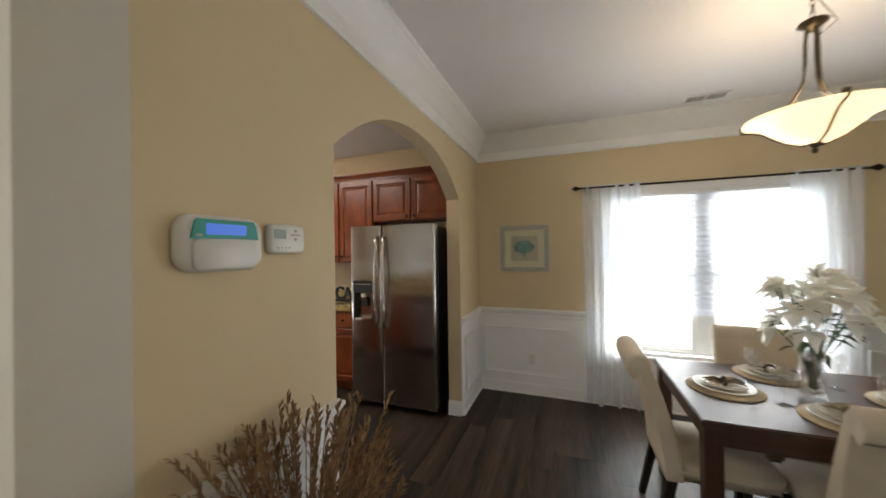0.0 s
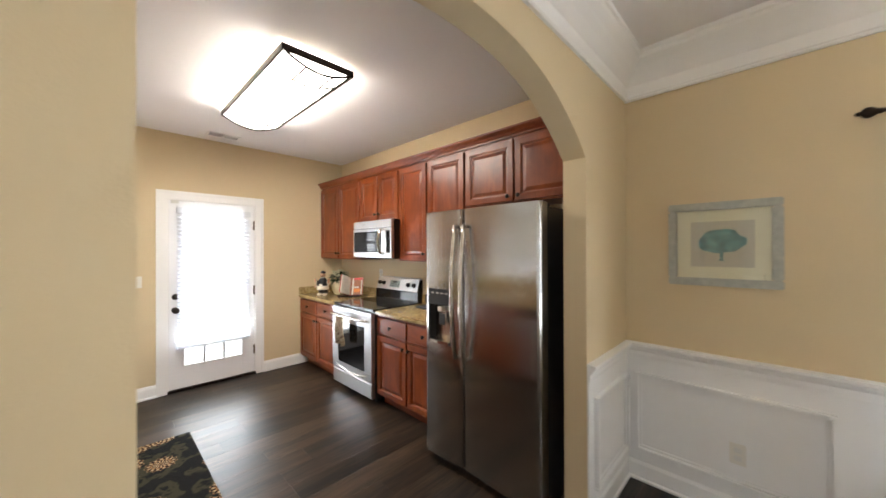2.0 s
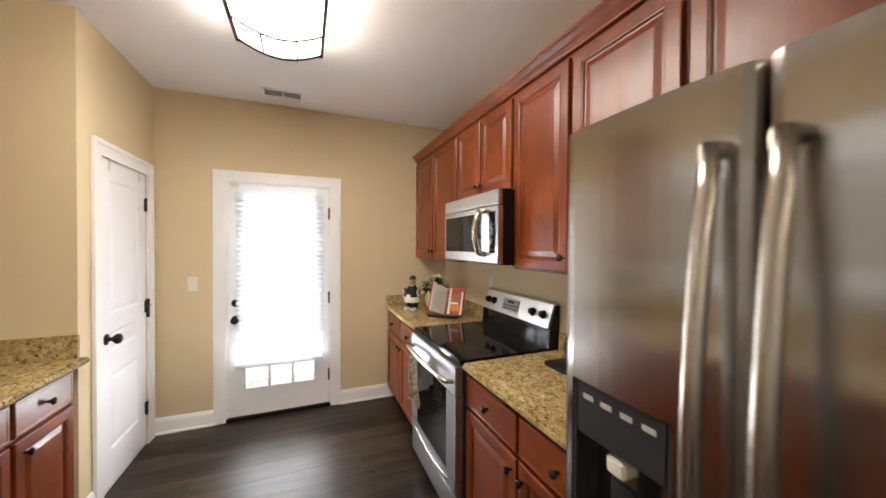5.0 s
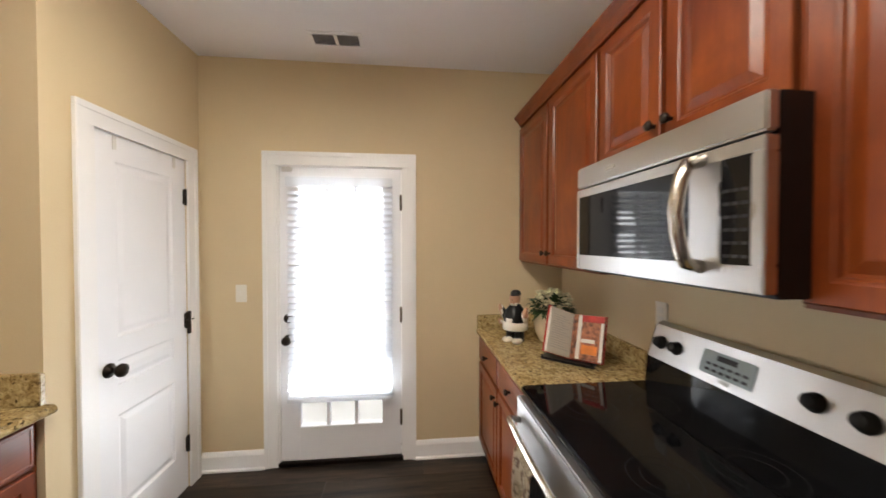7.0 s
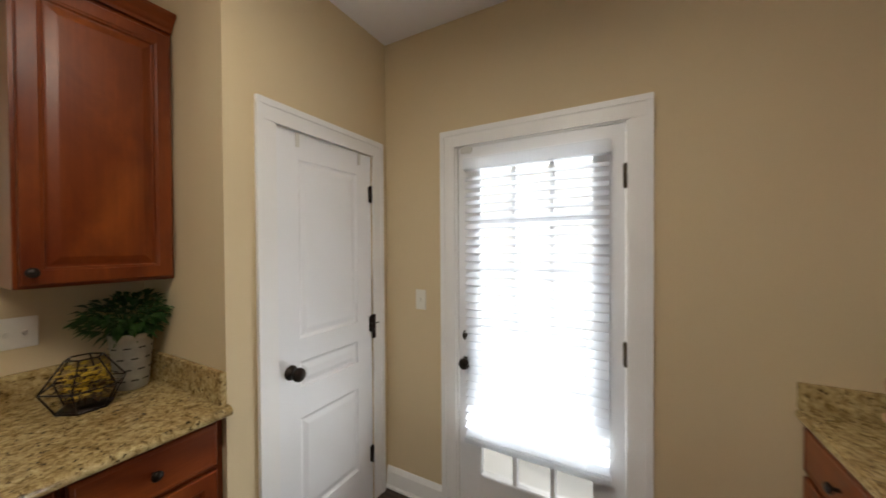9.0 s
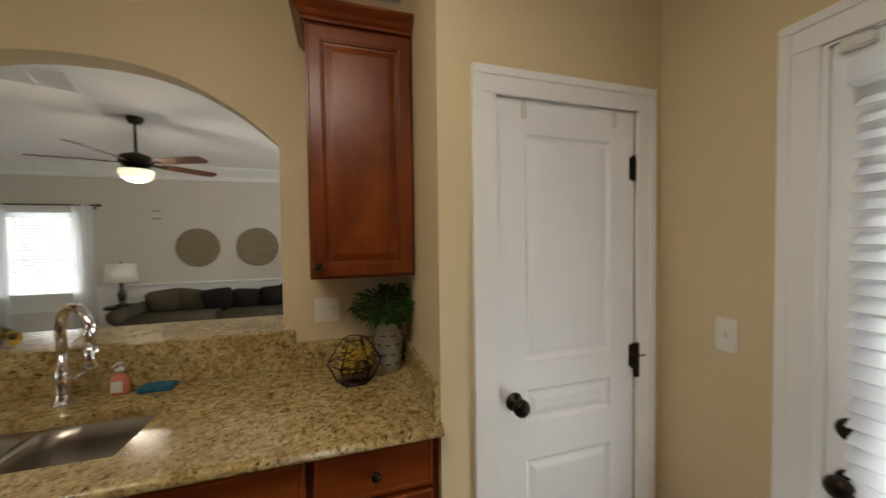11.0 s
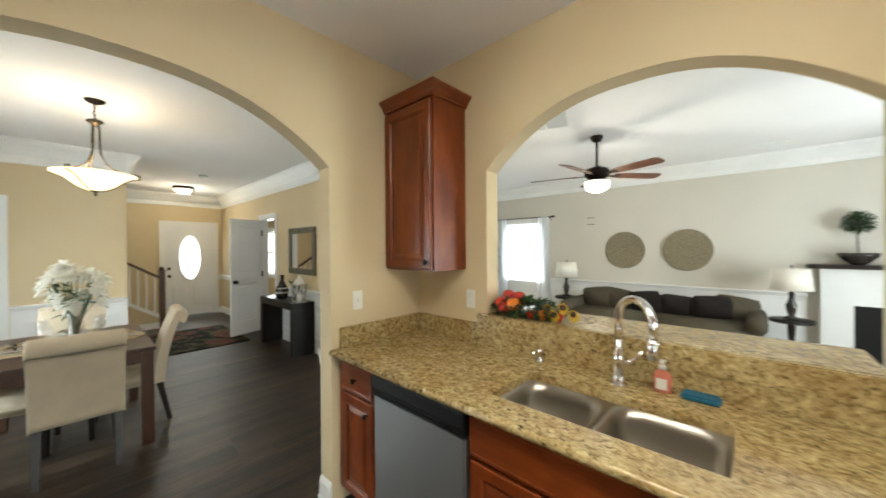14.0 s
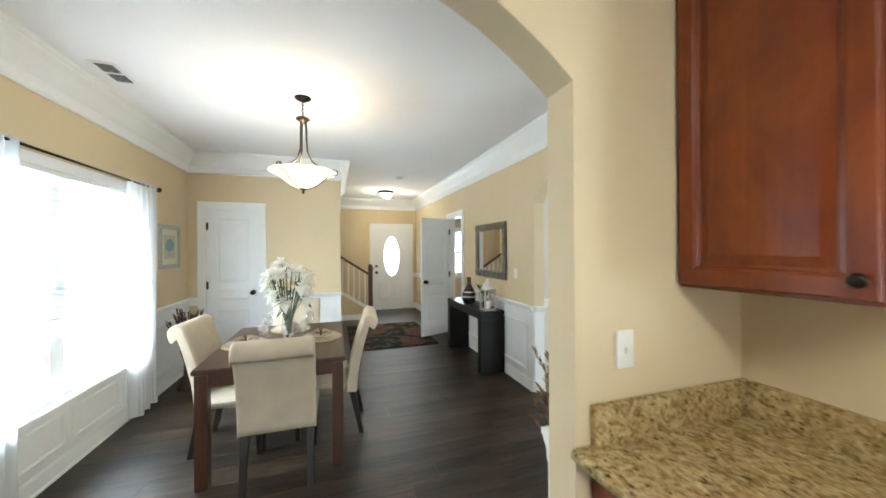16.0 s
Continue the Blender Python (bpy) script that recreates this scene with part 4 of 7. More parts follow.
WIN1 = double_window("window_1", WIN[0], WIN[1], WIN[2], WIN[3], pose(0, YN, 0), 1.08, "wide white double-hung window with half-lowered white blinds", [(0.33, 1.05), (1.15, 1.90)])
blind(WIN1, 0.335, 1.895, 0.915, 1.995, 0.035, 0.044, 24)
WIN2 = double_window("window_2", 0.22, 1.10, 0.55, 2.02, pose(0, LY, 0) @ Matrix.Diagonal((1, -1, 1, 1)), 0.6, "added out-of-view living room window for fill light with white blind", [(0.25, 1.07)])
blind(WIN2, 0.25, 1.07, 0.60, 1.98, 0.03, 0.045, 24)
# Added, never seen: the opening for the living room's side fill.
double_window("unseen_window_3", -1.99, -0.41, 0.5, 2.0, pose(-5.34, 0, 0, 0, 0, 90), -1.2, "added out-of-view living room window for fill light", [(-1.96, -1.25), (-1.15, -0.44)])
double_window("window_4", -0.75, 0.15, 0.8, 2.0, pose(FX, 0, 0, 0, 0, -90) @ Matrix.Translation((0.6, 0, 0)), 0, "white double-hung window in the side room", [(-0.72, 0.12)])

# ---- kitchen ----
def cab_door(parent, x0, x1, z0, z1, y, knob=None, drawer=False):
    """A framed cabinet front with a raised field, its outer face at y, looking to -y."""
    bm = NB()
    t = 0.02
    f = 0.050
    rings = [(0, t), (0, 0.004), (0.004, 0.0)]
    rings += [(0.012, 0.0), (0.016, 0.0015)] if drawer else [(f - 0.004, 0.0), (f, 0.003), (f + 0.004, 0.0035), (f + 0.009, 0.011), (f + 0.016, 0.0115), (f + 0.040, 0.004), (f + 0.044, 0.0035)]
    loops = [[bm.verts.new((px, y + dy, pz)) for px, pz in ((x0 + i, z0 + i), (x1 - i, z0 + i), (x1 - i, z1 - i), (x0 + i, z1 - i))] for i, dy in rings]
    for p, q in zip(loops, loops[1:]):
        for i in range(4):
            bm.faces.new((p[i], p[(i + 1) % 4], q[(i + 1) % 4], q[i]))
    bm.faces.new(loops[0][::-1]), bm.faces.new(loops[-1])
    d = part("drawer_front" if drawer else "door", bm, CHERRYH if drawer else CHERRY, parent)
    if knob:
        bm = NB()
        lathe(bm, [(0.007, 0), (0.006, 0.012), (0.015, 0.018), (0.017, 0.024), (0.013, 0.030), (0, 0.032)], m=Matrix.Translation((knob[0], y, knob[1])) @ pose(0, 0, 0, 90, 0, 0), steps=14)
        part("knob", bm, BRONZE, d, "dark bronze cabinet knob")
    return d


def cabinet(name, m, w, d, z0, z1, fronts, label, group, toe=False, low=False):
    """Cabinet unit; local x along its width, back on y=0, front at y=-d."""
    c = thing(name, m, label, "cabinet", group)
    bm = NB()
    if toe:
        box(bm, (0.001, -d + 0.075, 0), (w - 0.001, -0.002, 0.10))
        box(bm, (0.001, -d, 0.10), (w - 0.001, -0.002, 0.66 if low else z1), 0.002)
        if low:
            box(bm, (0.001, -d, 0.66), (w - 0.001, -d + 0.02, z1)), box(bm, (0.001, -d + 0.02, 0.66), (0.02, -0.002, z1)), box(bm, (w - 0.02, -d + 0.02, 0.66), (w - 0.001, -0.002, z1))
    else:
        box(bm, (0.001, -d, z0), (w - 0.001, -0.002, z1), 0.002)
    part("body", bm, CHERRY, c)
    for f in fronts:
        cab_door(c, f[0], f[1], f[2], f[3], -d - 0.021, f[4], len(f) > 5)
    return c


UT, UB, UD = 2.36, 1.385, 0.31
ROW = [(-4.775, -4.275, UB, "l"), (-4.275, -3.765, UB, "r"), (-3.765, -3.402, 1.82, "l"), (-3.402, -3.035, 1.82, "r"), (-3.035, -2.60, UB, "l")]
g = "wall cabinets over the range counter"


def upper(x0, x1, zb, hand, zt=UT):
    w = x1 - x0
    kx = w - 0.035 if hand == "l" else 0.035
    return cabinet("wall_cabinet", pose(x0, YK, 0), w, UD, zb, zt, [(0.012, w - 0.012, zb + 0.012, zt - 0.035, (kx, zb + 0.075))], "cherry-stained raised-panel wall cabinet with bronze knob", g)


for x0, x1, zb, hand in ROW:
    upper(x0, x1, zb, hand)
FR = cabinet("wall_cabinet", pose(-2.60, YK, 0), 0.47, UD, UB, UT, [(0.012, 0.458, UB + 0.012, UT - 0.035, (0.045, UB + 0.075))], "cherry-stained wall cabinet beside the refrigerator", g)
cabinet("wall_cabinet", pose(-2.13, YK, 0), 1.03, UD, 1.85, UT, [(0.012, 0.477, 1.862, UT - 0.035, (0.44, 1.90)), (0.493, 1.018, 1.862, UT - 0.035, (0.53, 1.90))], "cherry-stained two-door cabinet over the refrigerator", g)
CABCROWN = [(0, 0), (0.012, 0), (0.012, 0.012), (0.020, 0.02), (0.028, 0.034), (0.046, 0.05), (0.052, 0.058), (0.052, 0.068), (0, 0.068)]


def cab_crown(pts, z):
    """Cornice along a polyline seen from above, outside on the left of the way."""
    bm = NB()
    rows = []
    for i, p in enumerate(pts):
        p = Vector((*p, 0))
        d0 = (p - Vector((*pts[i - 1], 0))).normalized() if i else None
        d1 = (Vector((*pts[i + 1], 0)) - p).normalized() if i < len(pts) - 1 else None
        ds = [d for d in (d0, d1) if d is not None]
        ns = [Vector((-d.y, d.x, 0)) for d in ds]
        n = sum(ns, Vector())
        n = n / n.dot(ns[0])
        rows.append([bm.verts.new(p + n * o + Vector((0, 0, z + h))) for o, h in CABCROWN])
    for a, b in zip(rows, rows[1:]):
        for i in range(len(CABCROWN)):
            j = (i + 1) % len(CABCROWN)
            bm.faces.new((a[i], a[j], b[j], b[i]))
    bm.faces.new(rows[0]), bm.faces.new(rows[-1][::-1])
    return tagged(part("cabinet_cornice", bm, CHERRYH), "cherry-stained cornice along the cabinet tops", "cornice", "", "thing")


cab_crown([(AX0 - 0.004, YK - UD - 0.004), (-4.775, YK - UD - 0.004)], UT - 0.012)

BD = 0.60


def base_unit(x0, x1, fronts, label, rz=0, y=YK, grp="base cabinets", low=False, depth=BD):
    w = abs(x1 - x0)
    return cabinet("base_cabinet", pose(x0, y, 0, 0, 0, rz), w, depth, 0, 0.874, fronts, label, grp, True, low)


def twin(w, hand=None):
    h = w / 2
    return [(0.012, h - 0.008, 0.70, 0.855, (h / 2, 0.777), 1), (h + 0.008, w - 0.012, 0.70, 0.855, (h * 1.5, 0.777), 1),
            (0.012, h - 0.008, 0.12, 0.68, (h - 0.04, 0.62)), (h + 0.008, w - 0.012, 0.12, 0.68, (h + 0.04, 0.62))]


base_unit(-4.775, -3.79, twin(0.985), "cherry-stained base cabinet with two drawers over two doors", grp="base cabinets by the range")
base_unit(-3.008, -2.10, twin(0.908), "cherry-stained base cabinet with two drawers over two doors", grp="base cabinets by the range")


def slab_edge(bm, x0, x1, y0, y1, z=0.914, t=0.036):
    box(bm, (x0, y0, z - t), (x1, y1, z), 0.008)


for x0, x1, lab in ((-4.776, -3.792, "speckled tan granite worktop beside the range"), (-3.006, -2.095, "speckled tan granite worktop between range and refrigerator")):
    ct = thing("countertop", pose(0, 0, 0), lab, "countertop", "granite worktops")
    bm = NB()
    slab_edge(bm, x0, x1, YK - 0.64, YK - 0.003)
    part("slab", bm, GRANITE, ct)
    part("backsplash", box(NB(), (x0, YK - 0.024, 0.914), (x1, YK - 0.002, 1.012), 0.003), GRANITE, ct)
    if x0 < -4:
        part("side_splash", box(NB(), (x0 + 0.001, YK - 0.635, 0.914), (x0 + 0.022, YK - 0.025, 1.008), 0.003), GRANITE, ct)

# refrigerator, side by side
fr = thing("refrigerator", pose(-2.080, YN - 0.04, 0), "stainless steel side-by-side refrigerator with a door dispenser", "refrigerator")
FWD = 0.91
bm = NB()
box(bm, (0.01, -0.66, 0.06), (FWD - 0.01, 0, 1.745), 0.006)
part("body", bm, DARKGREY, fr, "dark grey refrigerator sides")
bm = NB()
box(bm, (0.02, -0.64, 0.0), (FWD - 0.02, -0.02, 0.06))
box(bm, (0.0, -0.69, 0.015), (FWD, -0.64, 0.058), 0.006)
part("kick_grille", bm, BLACK, fr)
for x in (0.03, FWD - 0.09):
    part("hinge_cover", box(NB(), (x, -0.72, 1.745), (x + 0.06, -0.58, 1.768), 0.006), DARKGREY, fr)


def fridge_door(x0, x1, cut=None):
    bm = NB()
    n = 10
    pts = []
    for i in range(n + 1):
        u = i / n
        edge = min(u, 1 - u) * (x1 - x0)
        r = 0.018
        dip = r - math.sqrt(max(0, r * r - max(0, r - edge) ** 2)) if edge < r else 0
        pts.append((x0 + u * (x1 - x0), -0.765 + dip - 0.008 * math.sin(math.pi * u)))
    extra = [(x0 + 0.004, -0.757), (x1 - 0.004, -0.757)]
    pts = [(x0, -0.745), (x0 + 0.005, -0.758), (x0 + 0.018, -0.765)] + [p for p in pts if x0 + 0.02 < p[0] < x1 - 0.02] + [(x1 - 0.018, -0.765), (x1 - 0.005, -0.758), (x1, -0.745)]
    poly = pts + [(x1, -0.675), (x0, -0.675)]
    if cut is None:
        prism(bm, poly, 0.06, 1.765, "xy")
    else:
        cz0, cz1, cx0, cx1 = cut
        prism(bm, poly, 0.06, cz0, "xy"), prism(bm, poly, cz1, 1.765, "xy")
        left = [p for p in poly if p[0] <= cx0]
        right = [p for p in poly if p[0] >= cx1]
        yl, yr = -0.769, -0.771
        prism(bm, [(x0, -0.675), (x0, -0.745), (x0 + 0.005, -0.758), (x0 + 0.018, -0.765), (cx0, yl), (cx0, -0.675)], cz0, cz1, "xy")
        prism(bm, [(cx1, -0.675), (cx1, yr), (x1 - 0.018, -0.765), (x1 - 0.005, -0.758), (x1, -0.745), (x1, -0.675)], cz0, cz1, "xy")
    d = part("door", bm, FRIDGESTEEL, fr)
    hx = x1 - 0.035 if cut else x0 + 0.035
    bm = NB()
    path = [(hx, -0.765, 1.65)] + [(hx, -0.80 - 0.035 * math.sin(math.pi * i / 14), 1.65 - 0.86 * i / 14) for i in range(15)] + [(hx, -0.765, 0.79)]
    tube(bm, path, 0.014, 10)
    part("handle", bm, HANDLE, d, "curved satin metal handle")
    return d


ld = fridge_door(0.0, 0.355, (0.845, 1.225, 0.035, 0.255))
fridge_door(0.363, FWD)
bm = NB()
box(bm, (0.035, -0.70, 0.845), (0.255, -0.678, 1.225))
box(bm, (0.035, -0.766, 0.845), (0.045, -0.70, 1.225)), box(bm, (0.245, -0.766, 0.845), (0.255, -0.70, 1.225)), box(bm, (0.045, -0.766, 1.11), (0.245, -0.70, 1.225), 0.004)
part("dispenser", bm, DARKGREY, ld, "black water and ice dispenser")
part("dispenser_recess", box(NB(), (0.046, -0.7045, 0.855), (0.244, -0.7005, 1.105)), HANDLE, ld, "satin metal dispenser recess")
bm = NB()
prism(bm, [(0.045, -0.70), (0.245, -0.70), (0.235, -0.775), (0.145, -0.79), (0.055, -0.775)], 0.85, 0.867, "xy")
part("drip_tray", bm, HANDLE, ld, "satin metal drip tray")
bm = NB()
box(bm, (0.115, -0.745, 0.97), (0.175, -0.735, 1.05), 0.004)
part("dispenser_lever", bm, DARKGREY, ld, "grey dispenser lever")
part("spout", box(NB(), (0.118, -0.764, 1.065), (0.162, -0.72, 1.10), 0.006), CHINA, ld, "pale dispenser spout")
bm = NB()
for k in range(4):
    box(bm, (0.065 + 0.045 * k, -0.768, 1.19), (0.09 + 0.045 * k, -0.7655, 1.20))
part("button_row", bm, GREYPL, ld)

# range
rg = thing("range", pose(-3.787, YK - 0.005, 0), "stainless steel electric range with black glass top", "range")
RW = 0.775
bm = NB()
box(bm, (0.006, -0.62, 0.05), (RW - 0.006, -0.02, 0.895), 0.004)
part("body", bm, DARKGREY, rg)
part("cooktop", box(NB(), (0.002, -0.645, 0.895), (RW - 0.002, -0.075, 0.921), 0.006), BLACKG, rg, "black glass ceramic cooktop")
for cx, cy, r in ((0.21, -0.47, 0.105), (0.58, -0.47, 0.085), (0.21, -0.21, 0.08), (0.58, -0.21, 0.10)):
    bm = NB()
    for rr in (r, r * 0.62):
        tube(bm, [(cx + rr * math.cos(2 * math.pi * i / 32), cy + rr * math.sin(2 * math.pi * i / 32), 0.9206) for i in range(33)], 0.0008, 4)
    part("burner_ring", bm, DARKGREY, rg, "faint grey burner ring")
bm = NB()
prism(bm, [(-0.005, 0.895), (-0.005, 1.165), (-0.035, 1.165), (-0.075, 1.03), (-0.085, 0.921), (-0.085, 0.895)], 0.0, RW, "yz")
part("backguard", bm, BLACKG, rg)
bm = NB()
prism(bm, [(-0.04, 1.17), (-0.012, 1.182), (-0.006, 1.165), (-0.0075, 1.16), (-0.0335, 1.16), (-0.074, 1.035), (-0.083, 1.035)], 0.012, RW - 0.012, "yz")
PANEL = part("control_panel", bm, STEEL, rg, "brushed steel control panel")
pm = Matrix.Translation((0, -0.0615, 1.1025)) @ pose(0, 0, 0, -17.7, 0, 0)
for x in (0.065, 0.145, 0.60, 0.70):
    bm = NB()
    lathe(bm, [(0.027, 0), (0.026, 0.006), (0.021, 0.008), (0.019, 0.026), (0.016, 0.029), (0, 0.029)], m=Matrix.Translation((x, 0, 0)) @ pm @ pose(0, 0, 0, 90, 0, 0), steps=20)
    part("control_knob", bm, BLACK, rg, "black control knob")
part("display", box(NB(), (0.26, -0.004, -0.042), (0.45, 0.002, 0.04), 0.003, pm), LCD, rg, "grey oven clock display")
bm = NB()
for i in range(6):
    for j in range(2):
        box(bm, (0.285 + 0.026 * i, -0.0055, -0.03 + 0.02 * j), (0.302 + 0.026 * i, -0.003, -0.021 + 0.02 * j), 0, pm)
box(bm, (0.32, -0.0055, 0.012), (0.39, -0.003, 0.030), 0, pm)
part("display_buttons", bm, BLACK, rg)["kind"] = "stuff"
part("badge", box(NB(), (0.345, -0.004, -0.058), (0.375, 0.001, -0.047), 0, pm), GREYPL, rg, "small grey maker's badge")
bm = NB()
box(bm, (0.008, -0.665, 0.215), (RW - 0.008, -0.622, 0.30), 0.006), box(bm, (0.008, -0.665, 0.73), (RW - 0.008, -0.622, 0.885), 0.006)
box(bm, (0.008, -0.665, 0.30), (0.13, -0.622, 0.73)), box(bm, (RW - 0.13, -0.665, 0.30), (RW - 0.008, -0.622, 0.73))
OD = part("oven_door", bm, OVENSTEEL, rg, "brushed steel oven door")
part("oven_window", box(NB(), (0.128, -0.662, 0.298), (RW - 0.128, -0.63, 0.732)), BLACKG, OD, "black oven window")
bm = NB()
tube(bm, [(0.05, -0.66, 0.80), (0.05, -0.705, 0.81)] + [(0.06 + (RW - 0.12) * i / 10, -0.712 - 0.012 * math.sin(math.pi * i / 10), 0.812) for i in range(11)] + [(RW - 0.05, -0.705, 0.81), (RW - 0.05, -0.66, 0.80)], 0.013, 10)
part("oven_handle", bm, HANDLE, OD, "bowed metal oven handle")
bm = NB()
tube(bm, [(0.10 + (RW - 0.2) * i / 12, -0.668, 0.262 - 0.03 * math.sin(math.pi * i / 12)) for i in range(13)], 0.006, 6)
part("door_crease", bm, HANDLE, OD)
part("drawer_front", box(NB(), (0.008, -0.66, 0.055), (RW - 0.008, -0.615, 0.205), 0.008), STEEL, rg, "brushed steel storage drawer")
for x in (0.04, RW - 0.08):
    for y in (-0.58, -0.08):
        part("foot", box(NB(), (x, y, 0), (x + 0.04, y + 0.04, 0.06)), BLACK, rg)

tw = thing("tea_towel", pose(-3.57, YK - 0.005, 0), "cream and brown patterned tea towel over the oven handle", "towel")
bm = NB()
cols, rows_ = 12, 18
grid = {}
for i in range(cols + 1):
    for j in range(rows_ + 1):
        u, v = i / cols, j / rows_
        z = 0.832 - 0.32 * v
        y = -0.742 - 0.012 * math.sin(u * 9 + v) * (0.4 + v) - 0.006 * math.sin(v * 5)
        if v < 0.06:
            y = -0.724
        grid[i, j] = bm.verts.new((u * 0.16 * (1 + 0.10 * v) - 0.01 * v + 0.006 * math.sin(v * 9), y, z + 0.004 * math.sin(u * 7)))
for i in range(cols):
    for j in range(rows_):
        bm.faces.new((grid[i, j], grid[i + 1, j], grid[i + 1, j + 1], grid[i, j + 1]))
bmesh.ops.solidify(bm, geom=bm.faces[:], thickness=0.004)
part("cloth", bm, TOWEL, tw, smooth=True)

# microwave over the range
mw = thing("microwave", pose(-3.735, YK - 0.004, 0.022), "stainless steel over-the-range microwave with black door glass", "microwave")
MW = 0.730
bm = NB()
box(bm, (0.0, -0.40, 1.385), (MW, -0.001, 1.795), 0.003)
part("body", bm, BLACK, mw)
bm = NB()
box(bm, (0.0, -0.43, 1.715), (MW, -0.40, 1.795), 0.005)
part("vent_grille", bm, STEEL, mw, "steel vent cover")
bm = NB()
box(bm, (0.0, -0.432, 1.395), (0.022, -0.40, 1.708), 0.003), box(bm, (0.022, -0.432, 1.395), (MW, -0.40, 1.452), 0.003), box(bm, (0.022, -0.432, 1.676), (MW, -0.40, 1.708), 0.003)
MD = part("door", bm, STEEL, mw)
part("handle_stile", box(NB(), (0.550, -0.432, 1.452), (0.638, -0.40, 1.676), 0.003), STEEL, MD)
part("side_stile", box(NB(), (MW - 0.03, -0.432, 1.452), (MW, -0.40, 1.676), 0.003), STEEL, MD)
part("door_glass", box(NB(), (0.020, -0.430, 1.450), (0.552, -0.402, 1.678)), BLACKG, MD, "reflective black door glass")
CPAN = part("keypad", box(NB(), (0.636, -0.430, 1.450), (MW - 0.028, -0.402, 1.678)), BLACKG, mw, "black control panel")
bm = NB()
for i in range(3):
    for j in range(6):
        box(bm, (0.642 + 0.020 * i, -0.4312, 1.465 + 0.028 * j), (0.656 + 0.020 * i, -0.4298, 1.472 + 0.028 * j))
part("key_legends", bm, DARKGREY, CPAN)["kind"] = "stuff"
bm = NB()
tube(bm, [(0.588, -0.43, 1.69), (0.588, -0.47, 1.68)] + [(0.588, -0.478 - 0.02 * math.sin(math.pi * i / 10), 1.665 - 0.20 * i / 10) for i in range(11)] + [(0.588, -0.47, 1.45), (0.588, -0.43, 1.44)], 0.016, 10)
part("handle", bm, HANDLE, MD, "bowed metal handle")
part("badge", box(NB(), (0.20, -0.4325, 1.75), (0.25, -0.4295, 1.762)), GREYPL, mw, "small grey maker's badge")
bm = NB()
for i in range(14):
    box(bm, (0.05 + 0.044 * i, -0.35, 1.381), (0.08 + 0.044 * i, -0.25, 1.386))
part("grease_filter", bm, DARKGREY, mw)

# ---- sink side, units face +y ----
SK = SY1
gs = "base cabinets by the sink"
SD = 0.655
base_unit(-1.098, -1.46, [(0.05, 0.35, 0.70, 0.855, (0.20, 0.777), 1), (0.05, 0.35, 0.12, 0.68, (0.31, 0.62))], "narrow cherry-stained base cabinet with one drawer", 180, SK, gs, depth=SD)
base_unit(-2.085, -2.94, [(0.012, 0.843, 0.70, 0.855, None, 1), (0.012, 0.42, 0.12, 0.68, (0.38, 0.62)), (0.436, 0.843, 0.12, 0.68, (0.476, 0.62))], "cherry-stained sink base cabinet with two doors", 180, SK, gs, True, SD)
base_unit(-2.94, -3.40, [(0.012, 0.448, 0.70, 0.855, (0.23, 0.777), 1), (0.012, 0.448, 0.12, 0.68, (0.06, 0.62))], "cherry-stained base cabinet with a drawer", 180, SK, gs, depth=SD)
base_unit(-3.40, -3.818, [(0.012, 0.39, 0.70, 0.855, (0.20, 0.777), 1), (0.012, 0.39, 0.12, 0.68, (0.06, 0.62))], "cherry-stained base cabinet with a drawer", 180, SK, gs, depth=SD)
dw = thing("dishwasher", pose(-1.467, SK + 0.055, 0, 0, 0, 180), "stainless steel dishwasher with black control strip", "dishwasher")
part("body", box(NB(), (0.004, -0.58, 0.10), (0.614, -0.01, 0.870)), DARKGREY, dw)
part("door", box(NB(), (0.006, -0.625, 0.12), (0.612, -0.581, 0.755), 0.008), OVENSTEEL, dw)
bm = NB()
prism(bm, [(-0.581, 0.757), (-0.581, 0.872), (-0.622, 0.872), (-0.636, 0.85), (-0.640, 0.80), (-0.630, 0.757)], 0.006, 0.612, "yz")
part("control_strip", bm, BLACK, dw, "black plastic control strip")
part("latch", box(NB(), (0.06, -0.658, 0.768), (0.55, -0.60, 0.80), 0.012), BLACK, dw)
part("kick_plate", box(NB(), (0.006, -0.53, 0.0), (0.612, -0.50, 0.10)), BLACK, dw)

ct = thing("countertop", pose(0, 0, 0), "speckled tan granite worktop round the sink", "countertop", "granite worktops")
bm = NB()
X0, X1, Y0, Y1 = PX + 0.002, -1.098, SK + 0.002, SK + 0.71
SX0, SX1, SY_0, SY_1 = -2.87, -2.13, SK + 0.245, SK + 0.575
for lo, hi in (((X0, Y0), (SX0, Y1)), ((SX1, Y0), (X1, Y1)), ((SX0, Y0), (SX1, SY_0)), ((SX0, SY_1), (SX1, Y1))):
    prism(bm, [(lo[0], lo[1]), (hi[0], lo[1]), (hi[0], hi[1]), (lo[0], hi[1])], 0.878, 0.914, "xy")
bmesh.ops.remove_doubles(bm, verts=bm.verts, dist=1e-5)
part("slab", bm, GRANITE, ct)
bm = NB()
tube(bm, [(X0, Y1, 0.896), (X1, Y1, 0.896)], 0.018, 10)
part("front_edge", bm, GRANITE, ct)
part("backsplash", box(NB(), (X0 + 0.022, SK, 0.914), (X1 - 0.022, SK + 0.022, 1.035), 0.003), GRANITE, ct)
part("side_splash", box(NB(), (X0, SK, 0.914), (X0 + 0.022, Y1 - 0.02, 1.035), 0.003), GRANITE, ct)
part("side_splash", box(NB(), (X1 - 0.022, SK, 0.914), (X1, Y1 - 0.05, 1.035), 0.003), GRANITE, ct)
